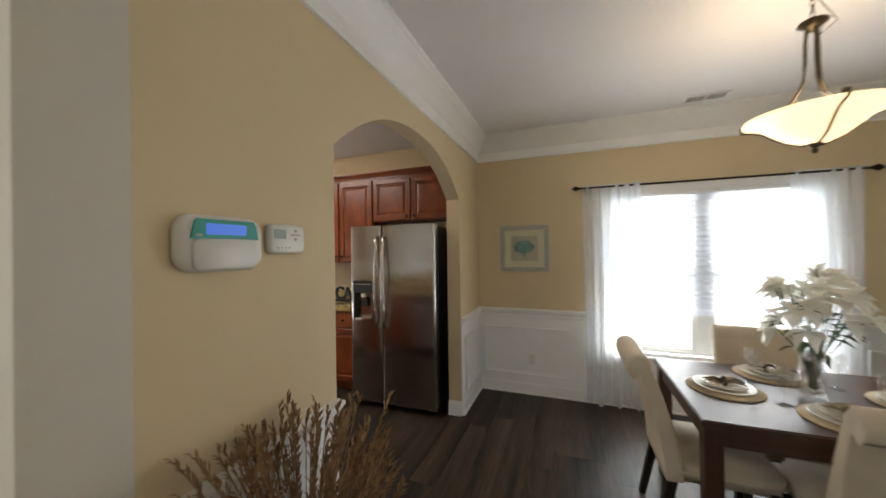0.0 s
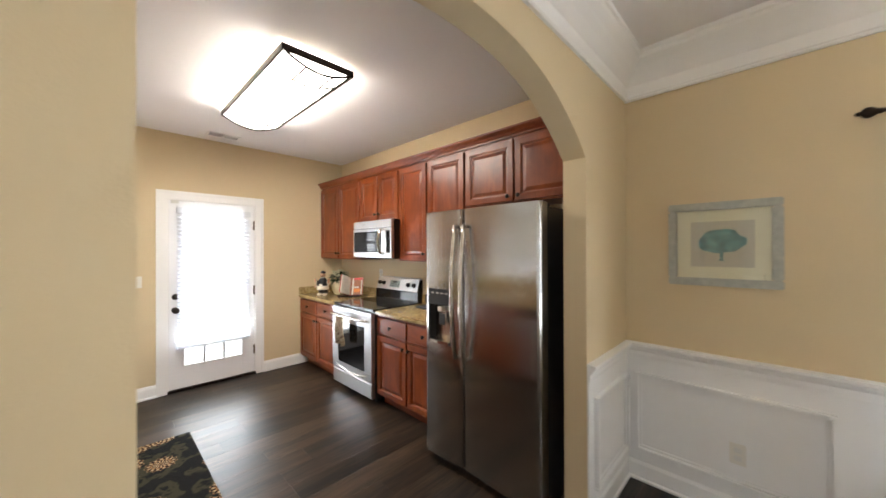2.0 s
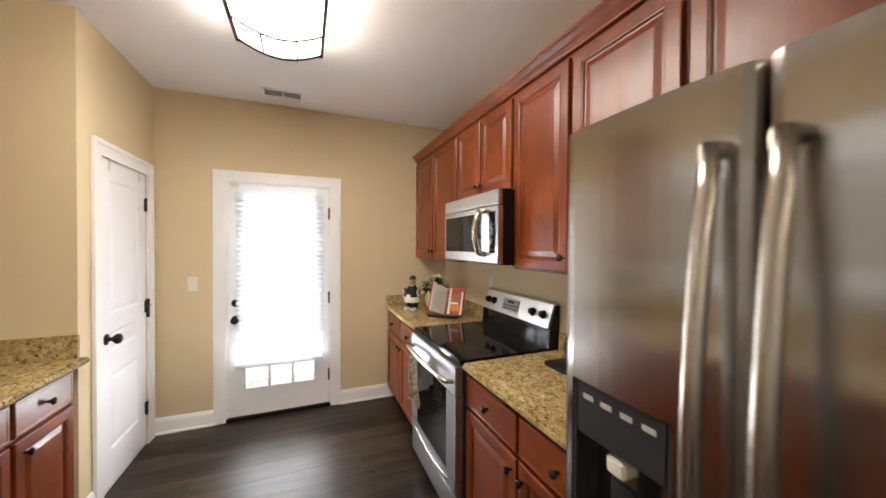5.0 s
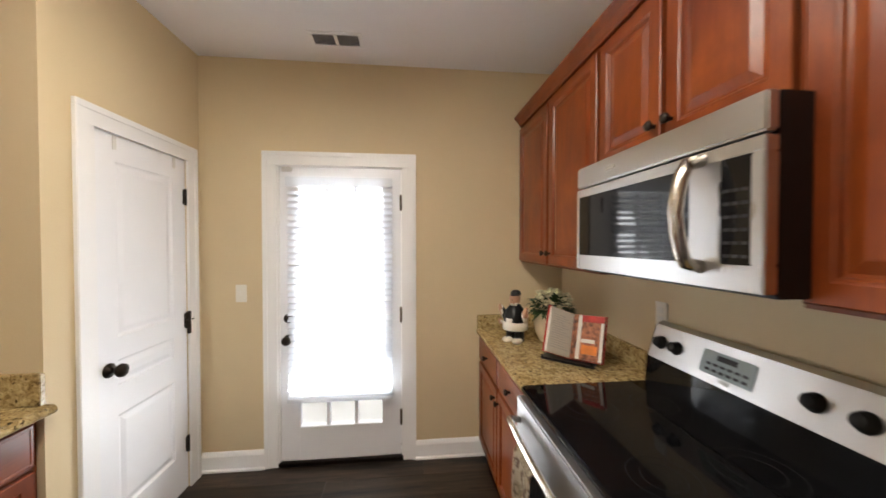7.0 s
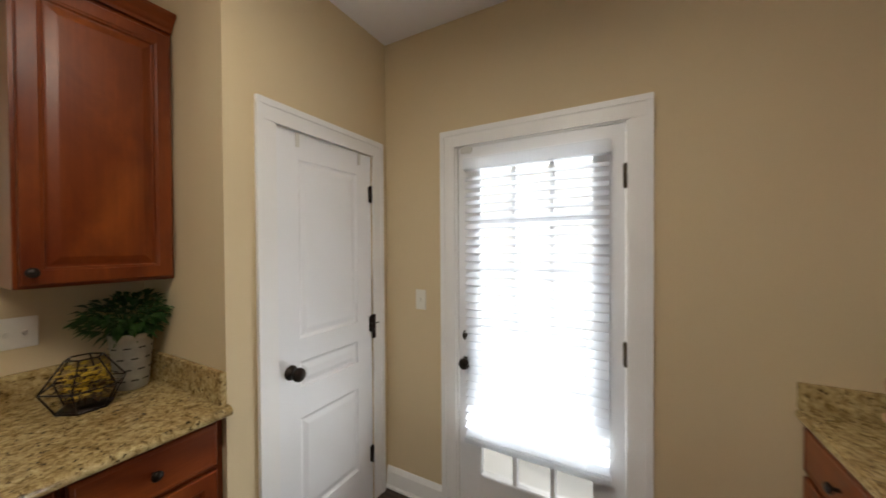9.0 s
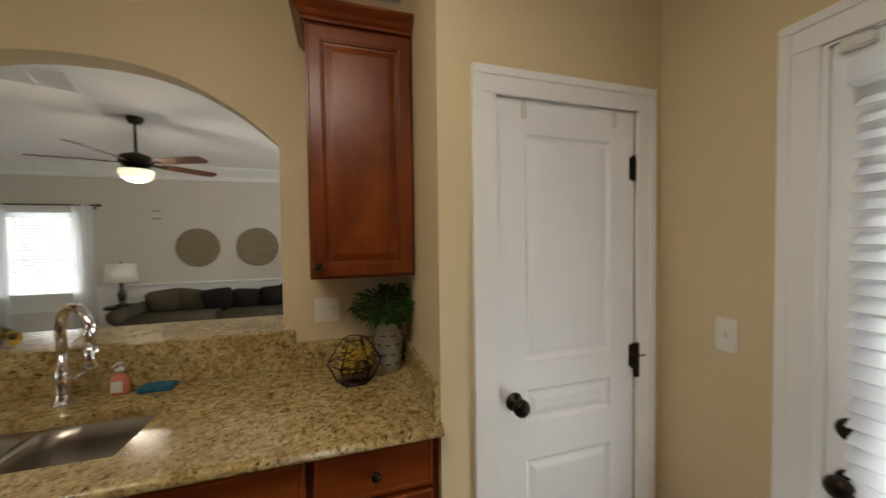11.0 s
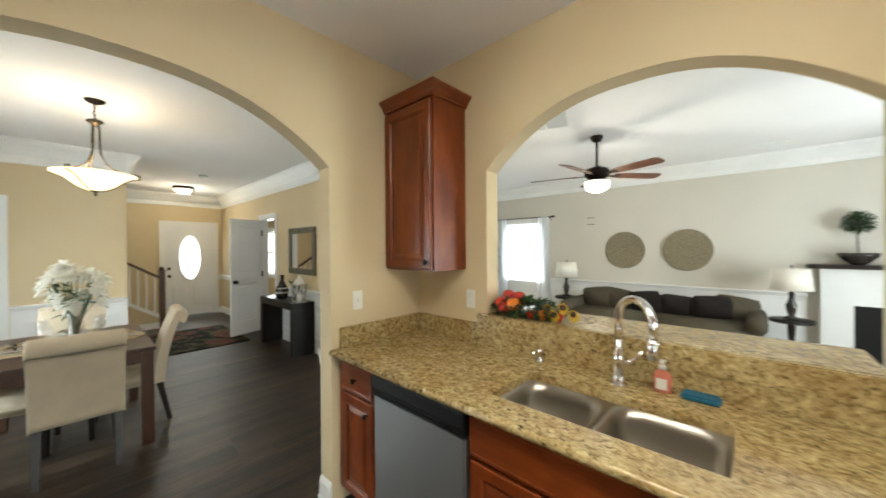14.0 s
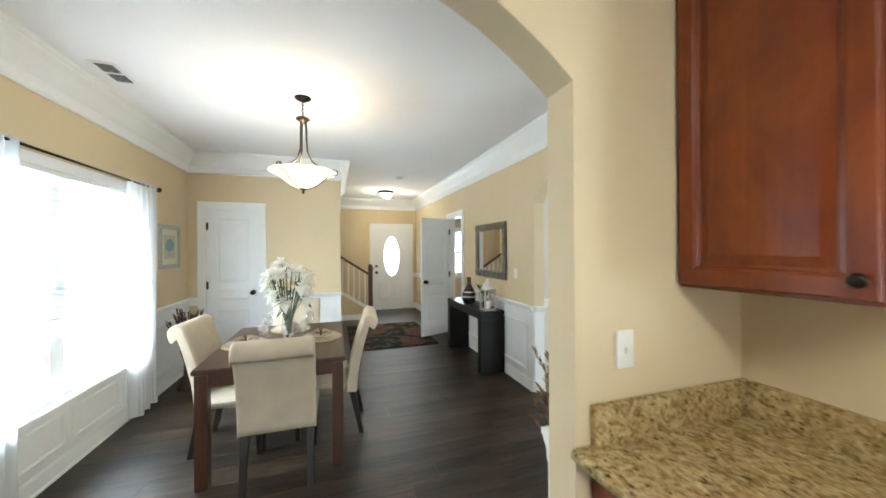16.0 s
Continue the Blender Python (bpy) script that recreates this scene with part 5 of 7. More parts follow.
bt = thing("bar_top", pose(0, 0, 0), "speckled granite bar ledge in the serving hatch", "countertop", "granite worktops")
bm = NB()
box(bm, (HATCH[0] + 0.003, SY0 - 0.26, 1.062), (HATCH[1] - 0.003, SK + 0.004, 1.10), 0.006)
box(bm, (HATCH[0] - 0.05, SK + 0.003, 1.062), (HATCH[1] + 0.06, SK + 0.035, 1.10), 0.006)
part("slab", bm, GRANITE, bt)
part("riser", box(NB(), (HATCH[0] - 0.045, SK + 0.023, 1.0), (HATCH[1] + 0.055, SK + 0.03, 1.062)), GRANITE, bt)

sk = thing("sink", pose(0, 0, 0), "stainless steel double bowl undermount sink", "sink")
for a, b in ((-2.87, -2.515), (-2.485, -2.13)):
    bm = NB()
    n = 28

    def ring(inset, z, r):
        pts = []
        for i in range(n):
            t = 2 * math.pi * i / n
            cx, cy = (a + b) / 2, (SY_0 + SY_1) / 2
            hx, hy = (b - a) / 2 - inset, (SY_1 - SY_0) / 2 - inset
            c, s_ = math.cos(t), math.sin(t)
            k = (abs(c) ** r + abs(s_) ** r) ** (-1 / r)
            pts.append(bm.verts.new((cx + hx * c * k, cy + hy * s_ * k, z)))
        return pts
    rs = [ring(-0.018, 0.877, 8), ring(0.0, 0.877, 6), ring(0.004, 0.82, 6), ring(0.012, 0.74, 5), ring(0.04, 0.716, 4), ring(0.12, 0.712, 3), ring(0.155, 0.708, 2)]
    for p, q in zip(rs, rs[1:]):
        for i in range(n):
            bm.faces.new((p[i], p[(i + 1) % n], q[(i + 1) % n], q[i])).smooth = True
    bm.faces.new(rs[-1])
    part("bowl", bm, SINKSTEEL, sk)
    bm = NB()
    lathe(bm, [(0.04, 0), (0.042, 0.004), (0.03, 0.006), (0.0, 0.004)], ((a + b) / 2, (SY_0 + SY_1) / 2, 0.7085))
    part("drain", bm, CHROME, sk)
part("divider", box(NB(), (-2.516, SY_0, 0.80), (-2.484, SY_1, 0.876), 0.008), SINKSTEEL, sk)

fc = thing("faucet", pose(-2.485, SK + 0.13, 0.914, 0, 0, 55), "chrome pull-down kitchen faucet", "faucet")
bm = NB()
lathe(bm, [(0.034, 0), (0.034, 0.008), (0.026, 0.014), (0.023, 0.05), (0.024, 0.11), (0.021, 0.14), (0.0135, 0.15), (0.0135, 0.22)])
part("base", bm, CHROME, fc)
bm = NB()
tube(bm, [(0, 0, 0.20)] + [(0, 0.09 - 0.09 * math.cos(math.pi * i / 12), 0.29 + 0.09 * math.sin(math.pi * i / 12)) for i in range(13)] + [(0, 0.18, 0.24)], 0.016, 12)
part("spout", bm, CHROME, fc)
bm = NB()
lathe(bm, [(0.014, 0), (0.02, -0.02), (0.022, -0.075), (0.018, -0.082), (0, -0.082)], (0, 0.18, 0.245))
part("spray_head", bm, CHROME, fc)
bm = NB()
tube(bm, [(-0.022, 0, 0.085), (-0.05, 0.01, 0.095), (-0.075, 0.03, 0.125), (-0.082, 0.04, 0.15)], [0.012, 0.010, 0.008, 0.007], 8)
part("lever", bm, CHROME, fc)
sd = thing("soap_dispenser", pose(-2.105, SK + 0.10, 0.914), "chrome countertop soap dispenser", "dispenser")
bm = NB()
lathe(bm, [(0.022, 0), (0.022, 0.01), (0.012, 0.018), (0.010, 0.05), (0.018, 0.055), (0.018, 0.07), (0, 0.072)])
tube(bm, [(0, 0, 0.06), (0.0, 0.05, 0.068), (0.0, 0.075, 0.058)], 0.006, 8)
part("pump", bm, CHROME, sd)
sb = thing("soap_bottle", pose(-2.638, SK + 0.085, 0.914) @ Matrix.Diagonal((0.95, 0.95, 0.78, 1)), "clear bottle of pink hand soap with pump", "soap bottle")
bm = NB()
lathe(bm, [(0.030, 0), (0.034, 0.006), (0.035, 0.07), (0.028, 0.10), (0.013, 0.115), (0.013, 0.122)], squash=(1, 0.75))
part("bottle", bm, PINK, sb, "translucent pink bottle")
bm = NB()
lathe(bm, [(0.015, 0.118), (0.015, 0.135), (0.006, 0.137), (0.006, 0.155), (0.012, 0.157), (0.012, 0.165), (0, 0.166)])
box(bm, (-0.006, 0, 0.156), (0.006, 0.04, 0.164), 0.002)
part("pump", bm, PLASTIC, sb)
part("label", box(NB(), (-0.02, 0.0255, 0.02), (0.02, 0.0275, 0.075)), IVORY, sb, "white paper label")
sp = tagged(part("sponge", box(NB(), (-2.825, SK + 0.045, 0.9145), (-2.70, SK + 0.12, 0.936), 0.008), BLUE), "dark blue kitchen sponge cloth on the worktop", "sponge", "", "thing")


def wall_unit(x0, w, hand, label):
    z0, z1 = 1.368, 2.41
    kx = 0.035 if hand == "l" else w - 0.035
    c = cabinet("wall_cabinet", pose(x0, SK, 0, 0, 0, 180), w, 0.30, z0, z1, [(0.012, w - 0.012, z0 + 0.012, z1 - 0.03, (kx, z0 + 0.055))], label, "wall cabinets beside the hatch")
    return c


wall_unit(AX0 - 0.004, 0.445, "r", "cherry-stained wall cabinet in the corner by the hatch")
wall_unit(-3.384, 0.434, "l", "cherry-stained wall cabinet beside the pantry wall")
cab_crown([(-1.546, SK + 0.004), (-1.546, SK + 0.304), (AX0 - 0.004, SK + 0.304)], 2.40)
cab_crown([(PX + 0.004, SK + 0.304), (-3.382, SK + 0.304), (-3.382, SK + 0.004)], 2.40)


# ceiling light
cl = thing("ceiling_light", pose(-3.01, 3.03, 2.74), "lit rectangular ceiling light with dark metal lattice", "ceiling light")
bm = NB()
for lo, hi in (((-0.70, -0.235, -0.066), (0.70, -0.227, -0.022)), ((-0.70, 0.227, -0.066), (0.70, 0.235, -0.022)), ((-0.70, -0.227, -0.066), (-0.692, 0.227, -0.022)), ((0.692, -0.227, -0.066), (0.70, 0.227, -0.022))):
    box(bm, lo, hi)
part("frame", bm, BRONZE, cl, "dark bronze band")
part("base_pan", box(NB(), (-0.12, -0.05, -0.044), (0.12, 0.05, -0.0005), 0.004), WHITE, cl)
bm = NB()
n = 10
prof = [(-0.222 + 0.444 * i / n, -0.052 - 0.105 * math.sin(math.pi * (0.12 + 0.76 * i / n)) + 0.038) for i in range(n + 1)]
prism(bm, [(-0.222, -0.044)] + prof + [(0.222, -0.044)], -0.68, 0.68, "yz")
part("diffuser", bm, GLOWTUBE, cl, "lit white acrylic diffuser")


def lattice(bm, pts, r=0.004):
    tube(bm, pts, r, 5)


bm = NB()
for x in (-0.69, 0.69):
    lattice(bm, [(x, y, z - 0.004) for y, z in prof], 0.008)
for x in (-0.48, 0.48):
    lattice(bm, [(x, y, z - 0.007) for y, z in prof], 0.006)
for k in (3, 7):
    y, z = prof[k]
    for a, b in ((-0.70, -0.48), (0.48, 0.70)):
        lattice(bm, [(a, y, z - 0.007), (b, y, z - 0.007)], 0.006)
for y, z in (prof[0], prof[-1]):
    lattice(bm, [(-0.69, y, z), (0.69, y, z)], 0.006)
part("lattice", bm, BRONZE, cl, "dark metal lattice bars")


def vent(name, m, w, d, label, slats=8):
    v = thing(name, m, label, "ceiling vent")
    bm = NB()
    for lo, hi in (((-w / 2, -d / 2, -0.008), (w / 2, -d / 2 + 0.022, -0.0005)), ((-w / 2, d / 2 - 0.022, -0.008), (w / 2, d / 2, -0.0005)), ((-w / 2, -d / 2 + 0.022, -0.008), (-w / 2 + 0.022, d / 2 - 0.022, -0.0005)), ((w / 2 - 0.022, -d / 2 + 0.022, -0.008), (w / 2, d / 2 - 0.022, -0.0005)), ((-0.01, -d / 2 + 0.022, -0.008), (0.01, d / 2 - 0.022, -0.0005))):
        box(bm, lo, hi, 0.002)
    part("frame", bm, WHITE, v)
    part("backing", box(NB(), (-w / 2 + 0.02, -d / 2 + 0.02, -0.003), (w / 2 - 0.02, d / 2 - 0.02, -0.001)), DARKGREY, v)
    k = max(4, int((d - 0.05) / 0.014))
    for i in range(k):
        y = -d / 2 + 0.026 + (d - 0.052) * (i + 0.5) / k
        part("slat", box(NB(), (-w / 2 + 0.022, -0.005, -0.0006), (w / 2 - 0.022, 0.005, 0.0006), 0, Matrix.Translation((0, y, -0.005)) @ pose(0, 0, 0, 40, 0, 0)), WHITE, v)
    return v


vent("ceiling_vent", pose(-4.51, 2.995, H, 0, 0, 90), 0.31, 0.15, "white metal ceiling vent in the kitchen")
vent("ceiling_vent", pose(1.03, 4.22, H, 0, 0, 0), 0.31, 0.15, "white metal ceiling vent near the window")
vent("ceiling_vent", pose(-1.40, -0.03, H, 0, 0, 20), 0.45, 0.45, "large white return-air vent in the living room ceiling")
vent("ceiling_vent", pose(-3.06, -2.61, H), 0.31, 0.15, "white metal ceiling vent in the living room")


def plate(m, label, kind="switch", gang=1):
    w = 0.07 + 0.046 * (gang - 1)
    p = thing("light_switch" if kind == "switch" else "wall_outlet", m, label, kind)
    part("cover_plate", box(NB(), (-w / 2, -0.007, -0.058), (w / 2, -0.0005, 0.058), 0.003), IVORY, p)
    for gg in range(gang):
        x = (gg - (gang - 1) / 2) * 0.046
        if kind == "switch":
            part("toggle", box(NB(), (x - 0.005, -0.017, -0.010), (x + 0.005, -0.006, 0.012), 0.002, pose(0, 0, 0, 12, 0, 0)), IVORY, p)
        else:
            for z in (-0.022, 0.022):
                part("socket", box(NB(), (x - 0.016, -0.0095, z - 0.014), (x + 0.016, -0.0065, z + 0.014), 0.003), PLASTIC, p)
    return p


plate(pose(KX0, 2.315, 1.185, 0, 0, 90), "white single toggle switch beside the back door")
plate(pose(AX0, 1.91, 1.185, 0, 0, -90), "white single toggle switch beside the arch")
plate(pose(-3.435, SK, 1.185, 0, 0, 180), "white double switch plate over the granite", "switch", 2)
plate(pose(-1.58, SK, 1.18, 0, 0, 180), "white wall outlet over the corner worktop", "outlet")
plate(pose(-3.80, YK, 1.20), "white wall outlet over the range counter", "outlet")
plate(pose(-0.41, YN - 0.0095, 0.366), "white wall outlet in the wainscot", "outlet")
plate(pose(1.506, MY, 1.21, 0, 0, 180), "white toggle switch on the hall wall")


# ---- kitchen ornaments ----
def foliage(parent, count, centre, spread, size, mat, name="foliage", seed=1, up=0.6):
    rnd = random.Random(seed)
    bm = NB()
    for _ in range(count):
        d = Vector((rnd.gauss(0, 1), rnd.gauss(0, 1), rnd.gauss(0, 1))).normalized()
        k = rnd.random() ** 0.4
        p = Vector(centre) + Vector([a * b * k for a, b in zip(d, spread)])
        leaf(bm, p, (d.x, d.y, d.z * 0.5 + up * rnd.random()), size * rnd.uniform(0.7, 1.3), size * rnd.uniform(0.4, 0.6))
    return part(name, bm, mat, parent)


pl = thing("potted_plant", pose(-3.715, SK + 0.17, 0.915), "leafy green plant in a ribbed galvanised tin", "plant")
bm = NB()
prof_ = [(0.048, 0), (0.05, 0.004)]
for i in range(14):
    z = 0.02 + 0.20 * i / 14
    prof_ += [(0.052 + 0.02 * z / 0.22 + (0.0015 if i % 2 else 0), z)]
prof_ += [(0.074, 0.225), (0.076, 0.232), (0.070, 0.232), (0.066, 0.20), (0, 0.20)]
lathe(bm, prof_, steps=28)
POT = part("pot", bm, POTTIN, pl, "ribbed galvanised tin pot")
bm = NB()
for k in range(4):
    for q in range(9):
        a = 2 * math.pi * (q + 0.5 * (k % 2)) / 9
        z = 0.04 + 0.045 * k
        r = 0.0535 + 0.02 * z / 0.22
        box(bm, (-0.012, -0.001, -0.0025), (0.012, 0.001, 0.0025), 0, Matrix.Translation((r * math.cos(a), r * math.sin(a), z)) @ pose(0, 0, 0, 0, 0, math.degrees(a) + 90))
part("slot", bm, BLACK, POT)
foliage(pl, 560, (0, 0, 0.30), (0.15, 0.13, 0.085), 0.045, LEAF2, seed=3, up=0.35)
bm = NB()
rnd = random.Random(5)
for _ in range(40):
    a, r = rnd.uniform(0, 6.28), rnd.uniform(0.03, 0.11)
    tube(bm, [(0, 0, 0.2), (r * 0.5 * math.cos(a), r * 0.5 * math.sin(a), 0.26), (r * math.cos(a), r * math.sin(a), rnd.uniform(0.28, 0.36))], 0.0015, 4)
part("stems", bm, LEAF, pl)

tr = thing("terrarium", pose(-3.555, SK + 0.25, 0.9145), "dark-framed geometric glass terrarium with yellow flowers", "terrarium")
bm = NB()
ringb = [(0.075 * math.cos(math.pi / 3 * i), 0.075 * math.sin(math.pi / 3 * i), 0.004) for i in range(6)]
ringm = [(0.115 * math.cos(math.pi / 3 * i), 0.115 * math.sin(math.pi / 3 * i), 0.085) for i in range(6)]
ringt = [(0.05 * math.cos(math.pi / 3 * i), 0.05 * math.sin(math.pi / 3 * i), 0.185) for i in range(6)]
for i in range(6):
    j = (i + 1) % 6
    for p, q in ((ringb[i], ringb[j]), (ringm[i], ringm[j]), (ringt[i], ringt[j]), (ringb[i], ringm[i]), (ringm[i], ringt[i])):
        tube(bm, [p, q], 0.003, 5)
part("frame", bm, BRONZE, tr)
bm = NB()
rnd = random.Random(8)
for _ in range(120):
    a, r, z = rnd.uniform(0, 6.28), 0.075 * rnd.random() ** 0.5, rnd.uniform(0.05, 0.15)
    for k in range(6):
        b_ = rnd.uniform(0, 6.28)
        leaf(bm, (r * math.cos(a), r * math.sin(a), z), (math.cos(b_), math.sin(b_), 0.6), 0.015, 0.012)
part("flower_clump", bm, YELLOW, tr)["kind"] = "stuff"
foliage(tr, 160, (0, 0, 0.08), (0.07, 0.07, 0.06), 0.026, STEM, "moss", 9)
part("base_plate", lathe(NB(), [(0.0, 0.0), (0.078, 0.0), (0.080, 0.006), (0.0, 0.007)], steps=6), BRONZE, tr)

bm = NB()
for sx in (-1, 1):
    blob(bm, (sx * 0.03, -0.025, 0.014), (0.026, 0.042, 0.016), 2)
    lathe(bm, [(0.024, 0.01), (0.026, 0.06), (0.03, 0.08)], (sx * 0.028, 0, 0), 12)
    blob(bm, (sx * 0.068, -0.012, 0.135), (0.018, 0.022, 0.05), 2, pose(0, 0, 0, 20, sx * 22, 0))
    blob(bm, (sx * 0.076, -0.03, 0.095 + 0.05 * (sx > 0)), (0.015, 0.015, 0.017), 1)
lathe(bm, [(0.056, 0.065), (0.064, 0.09), (0.062, 0.12), (0.05, 0.155), (0.03, 0.178), (0.02, 0.185)], steps=20)
blob(bm, (0, -0.004, 0.208), (0.031, 0.031, 0.034), 2)
blob(bm, (0, -0.036, 0.204), (0.009, 0.009, 0.009), 1)
blob(bm, (0, -0.03, 0.193), (0.02, 0.009, 0.006), 1)
blob(bm, (0, 0.006, 0.232), (0.030, 0.030, 0.020), 2)
lathe(bm, [(0.064, 0.062), (0.069, 0.064), (0.067, 0.10), (0.060, 0.102)], steps=20)
for v in bm.verts:
    v.co = Vector((v.co.x * 1.12, v.co.y * 1.12, v.co.z * 1.27))
ch = tagged(part("chef_figurine", bm, CHINA), "small painted chef figurine in dark vest and white apron", "figurine", "", "thing")
ch.matrix_world = pose(-4.42, YK - 0.47, 0.914, 0, 0, 40)
for _mat in (BLACK, SKINTONE):
    ch.data.materials.append(_mat)
for _f in ch.data.polygons:
    _x, _y, _z = _f.center.x / 1.12, _f.center.y / 1.12, _f.center.z / 1.27
    skin = 0.188 < _z < 0.228 and _y < 0.022 or abs(_x) > 0.068 and _y < -0.022
    dark = _z >= 0.228 or 0.104 < _z < 0.185 and abs(_x) < 0.062 and not (abs(_x) < 0.02 and _y < 0 and (_z * 100) % 2.4 < 1.4) or 0.026 < _z < 0.066 and abs(_x) < 0.06
    _f.material_index = 2 if skin else 1 if dark else 0
fp = thing("flower_pot", pose(-4.40, YK - 0.25, 0.914), "cream glazed pot with small white flowers", "flower pot")
bm = NB()
lathe(bm, [(0.06, 0), (0.068, 0.005), (0.094, 0.06), (0.105, 0.12), (0.098, 0.165), (0.104, 0.18), (0.096, 0.18), (0.09, 0.155), (0, 0.155)])
part("pot", bm, CREAMPOT, fp)
foliage(fp, 240, (0, 0, 0.215), (0.115, 0.115, 0.07), 0.055, LEAF, seed=12)
bm = NB()
rnd = random.Random(13)
for _ in range(90):
    a, r = rnd.uniform(0, 6.28), rnd.uniform(0, 0.12)
    c = (r * math.cos(a), r * math.sin(a), 0.262 + rnd.uniform(0, 0.07) - r * 0.3)
    for k in range(5):
        b_ = 2 * math.pi * k / 5
        leaf(bm, c, (math.cos(b_), math.sin(b_), 0.5), 0.026, 0.022)
    blob(bm, c, (0.015, 0.015, 0.012), 1)
part("blossom_cluster", bm, HYDRANGEA, fp, "pale green and white blossoms")
bk = thing("cookbook_stand", pose(-4.06, YK - 0.30, 0.914, 0, 0, 48), "open cookbook on a black wire stand", "cookbook")
bm = NB()
tube(bm, [(-0.13, -0.05, 0.004), (0.13, -0.05, 0.004)], 0.004, 6), tube(bm, [(-0.13, 0.06, 0.004), (0.13, 0.06, 0.004)], 0.004, 6)
for x in (-0.12, 0.12):
    tube(bm, [(x, -0.07, 0.03), (x, -0.05, 0.004), (x, 0.06, 0.004), (x * 0.9, 0.095, 0.20)], 0.004, 6)
box(bm, (-0.13, -0.06, 0.01), (0.13, 0.02, 0.016))
part("wire_stand", bm, BLACK, bk)
tilt = Matrix.Translation((0, -0.02, 0.02)) @ pose(0, 0, 0, -24, 0, 0)
for sx, matp, nm in ((-1, PAGE, "page_block"), (1, FOOD, "page_block")):
    bm = NB()
    turn = tilt @ pose(0, 0, 0, 0, 0, -8 if sx > 0 else 60)
    box(bm, (0.0 if sx > 0 else -0.165, -0.016, 0.0), (0.165 if sx > 0 else 0.0, 0.0, 0.225), 0.004, turn)
    blk = part(nm, bm, matp, bk)
    if sx < 0:
        bm = NB()
        for i in range(15):
            z = 0.03 + 0.0115 * i
            box(bm, (-0.145, -0.0172, z), (-0.03 - 0.02 * (i % 3), -0.0158, z + 0.0018), 0, turn)
        part("print", bm, GREYPL, blk)["kind"] = "stuff"
    else:
        part("page_heading", box(NB(), (0.055, -0.0175, 0.19), (0.163, -0.0155, 0.222), 0, turn), RED, blk, "red page heading")
        part("page_edge", box(NB(), (0.038, -0.0175, 0.003), (0.056, -0.0155, 0.222), 0, turn), PAGE, blk)
        part("page_edge", box(NB(), (0.150, -0.0185, 0.003), (0.164, -0.0155, 0.19), 0, turn), PAGE, blk)
        part("caption", box(NB(), (0.06, -0.0185, 0.086), (0.125, -0.0155, 0.104), 0, turn), PAGE, blk)
        part("photograph", box(NB(), (0.066, -0.0188, 0.03), (0.14, -0.0157, 0.074), 0, turn), ORANGE, blk)
bm = NB()
box(bm, (0.0, 0.001, -0.003), (0.17, 0.007, 0.23), 0.002, tilt @ pose(0, 0, 0, 0, 0, -8)), box(bm, (-0.17, 0.001, -0.003), (0.003, 0.007, 0.23), 0.002, tilt @ pose(0, 0, 0, 0, 0, 60))
part("cover", bm, RED, bk)


def letters(text, m, size, depth, mat, label):
    c = bpy.data.curves.new("letters", "FONT")
    c.body, c.size, c.extrude, c.bevel_depth, c.offset = text, size, depth, 0.002, 0.001
    tmp = new("tmp_letters", c)
    dg = bpy.context.evaluated_depsgraph_get()
    me = bpy.data.meshes.new_from_object(tmp.evaluated_get(dg))
    bpy.data.objects.remove(tmp)
    me.materials.clear()
    me.materials.append(mat)
    o = new("letter_sign", me)
    o.matrix_world = m
    return tagged(o, label, "sign", "", "thing")


letters("CAFE", pose(-2.79, YK - 0.17, 0.937, 90, 0, -10), 0.21, 0.012, BLACK, "black freestanding letters spelling a word on the counter")
tagged(part("sign_base", box(NB(), (-2.83, YK - 0.27, 0.9145), (-2.20, YK - 0.14, 0.936), 0.004), BLACK), "black wooden base under the letters", "sign base", "", "thing")

fru = thing("fruit_arrangement", pose(-1.835, SY0 + 0.03 - 0.0, 1.10), "artificial fruit and sunflowers on the bar ledge", "fruit arrangement")
rnd = random.Random(31)
for i, (x, y, z, r, mt) in enumerate(((0.06, 0.03, 0.065, 0.042, RED), (-0.03, 0.05, 0.068, 0.042, ORANGE), (0.02, 0.06, 0.045, 0.04, RED), (0.05, -0.03, 0.105, 0.04, RED), (-0.03, -0.02, 0.10, 0.041, RED), (0.1, 0.0, 0.04, 0.04, RED), (-0.30, 0.04, 0.03, 0.03, RED), (-0.22, 0.05, 0.03, 0.03, ORANGE), (-0.15, 0.06, 0.028, 0.028, RED))):
    bm = NB()
    lathe(bm, [(0.0, -r * 0.85), (r * 0.5, -r * 0.9), (r * 0.95, -r * 0.3), (r, 0.1 * r), (r * 0.75, r * 0.75), (r * 0.25, r * 0.9), (0, r * 0.75)], (x, y, z), 16)
    part("fruit", bm, mt, fru)
foliage(fru, 420, (-0.10, 0.0, 0.045), (0.22, 0.09, 0.045), 0.06, LEAF, seed=33, up=0.3)
for cx, cy, cz in ((-0.33, 0.04, 0.085), (-0.24, 0.03, 0.07), (-0.38, 0.02, 0.05), (-0.29, 0.06, 0.045)):
    bm = NB()
    for k in range(16):
        b_ = 2 * math.pi * k / 16
        leaf(bm, (cx, cy, cz), (math.cos(b_), 0.5, math.sin(b_)), 0.042, 0.018)
    bmesh.ops.remove_doubles(bm, verts=bm.verts, dist=0.002)
    f_ = part("sunflower", bm, YELLOW, fru)
    part("flower_eye", blob(NB(), (cx, cy + 0.01, cz), (0.018, 0.01, 0.018), 1), STEM, f_)

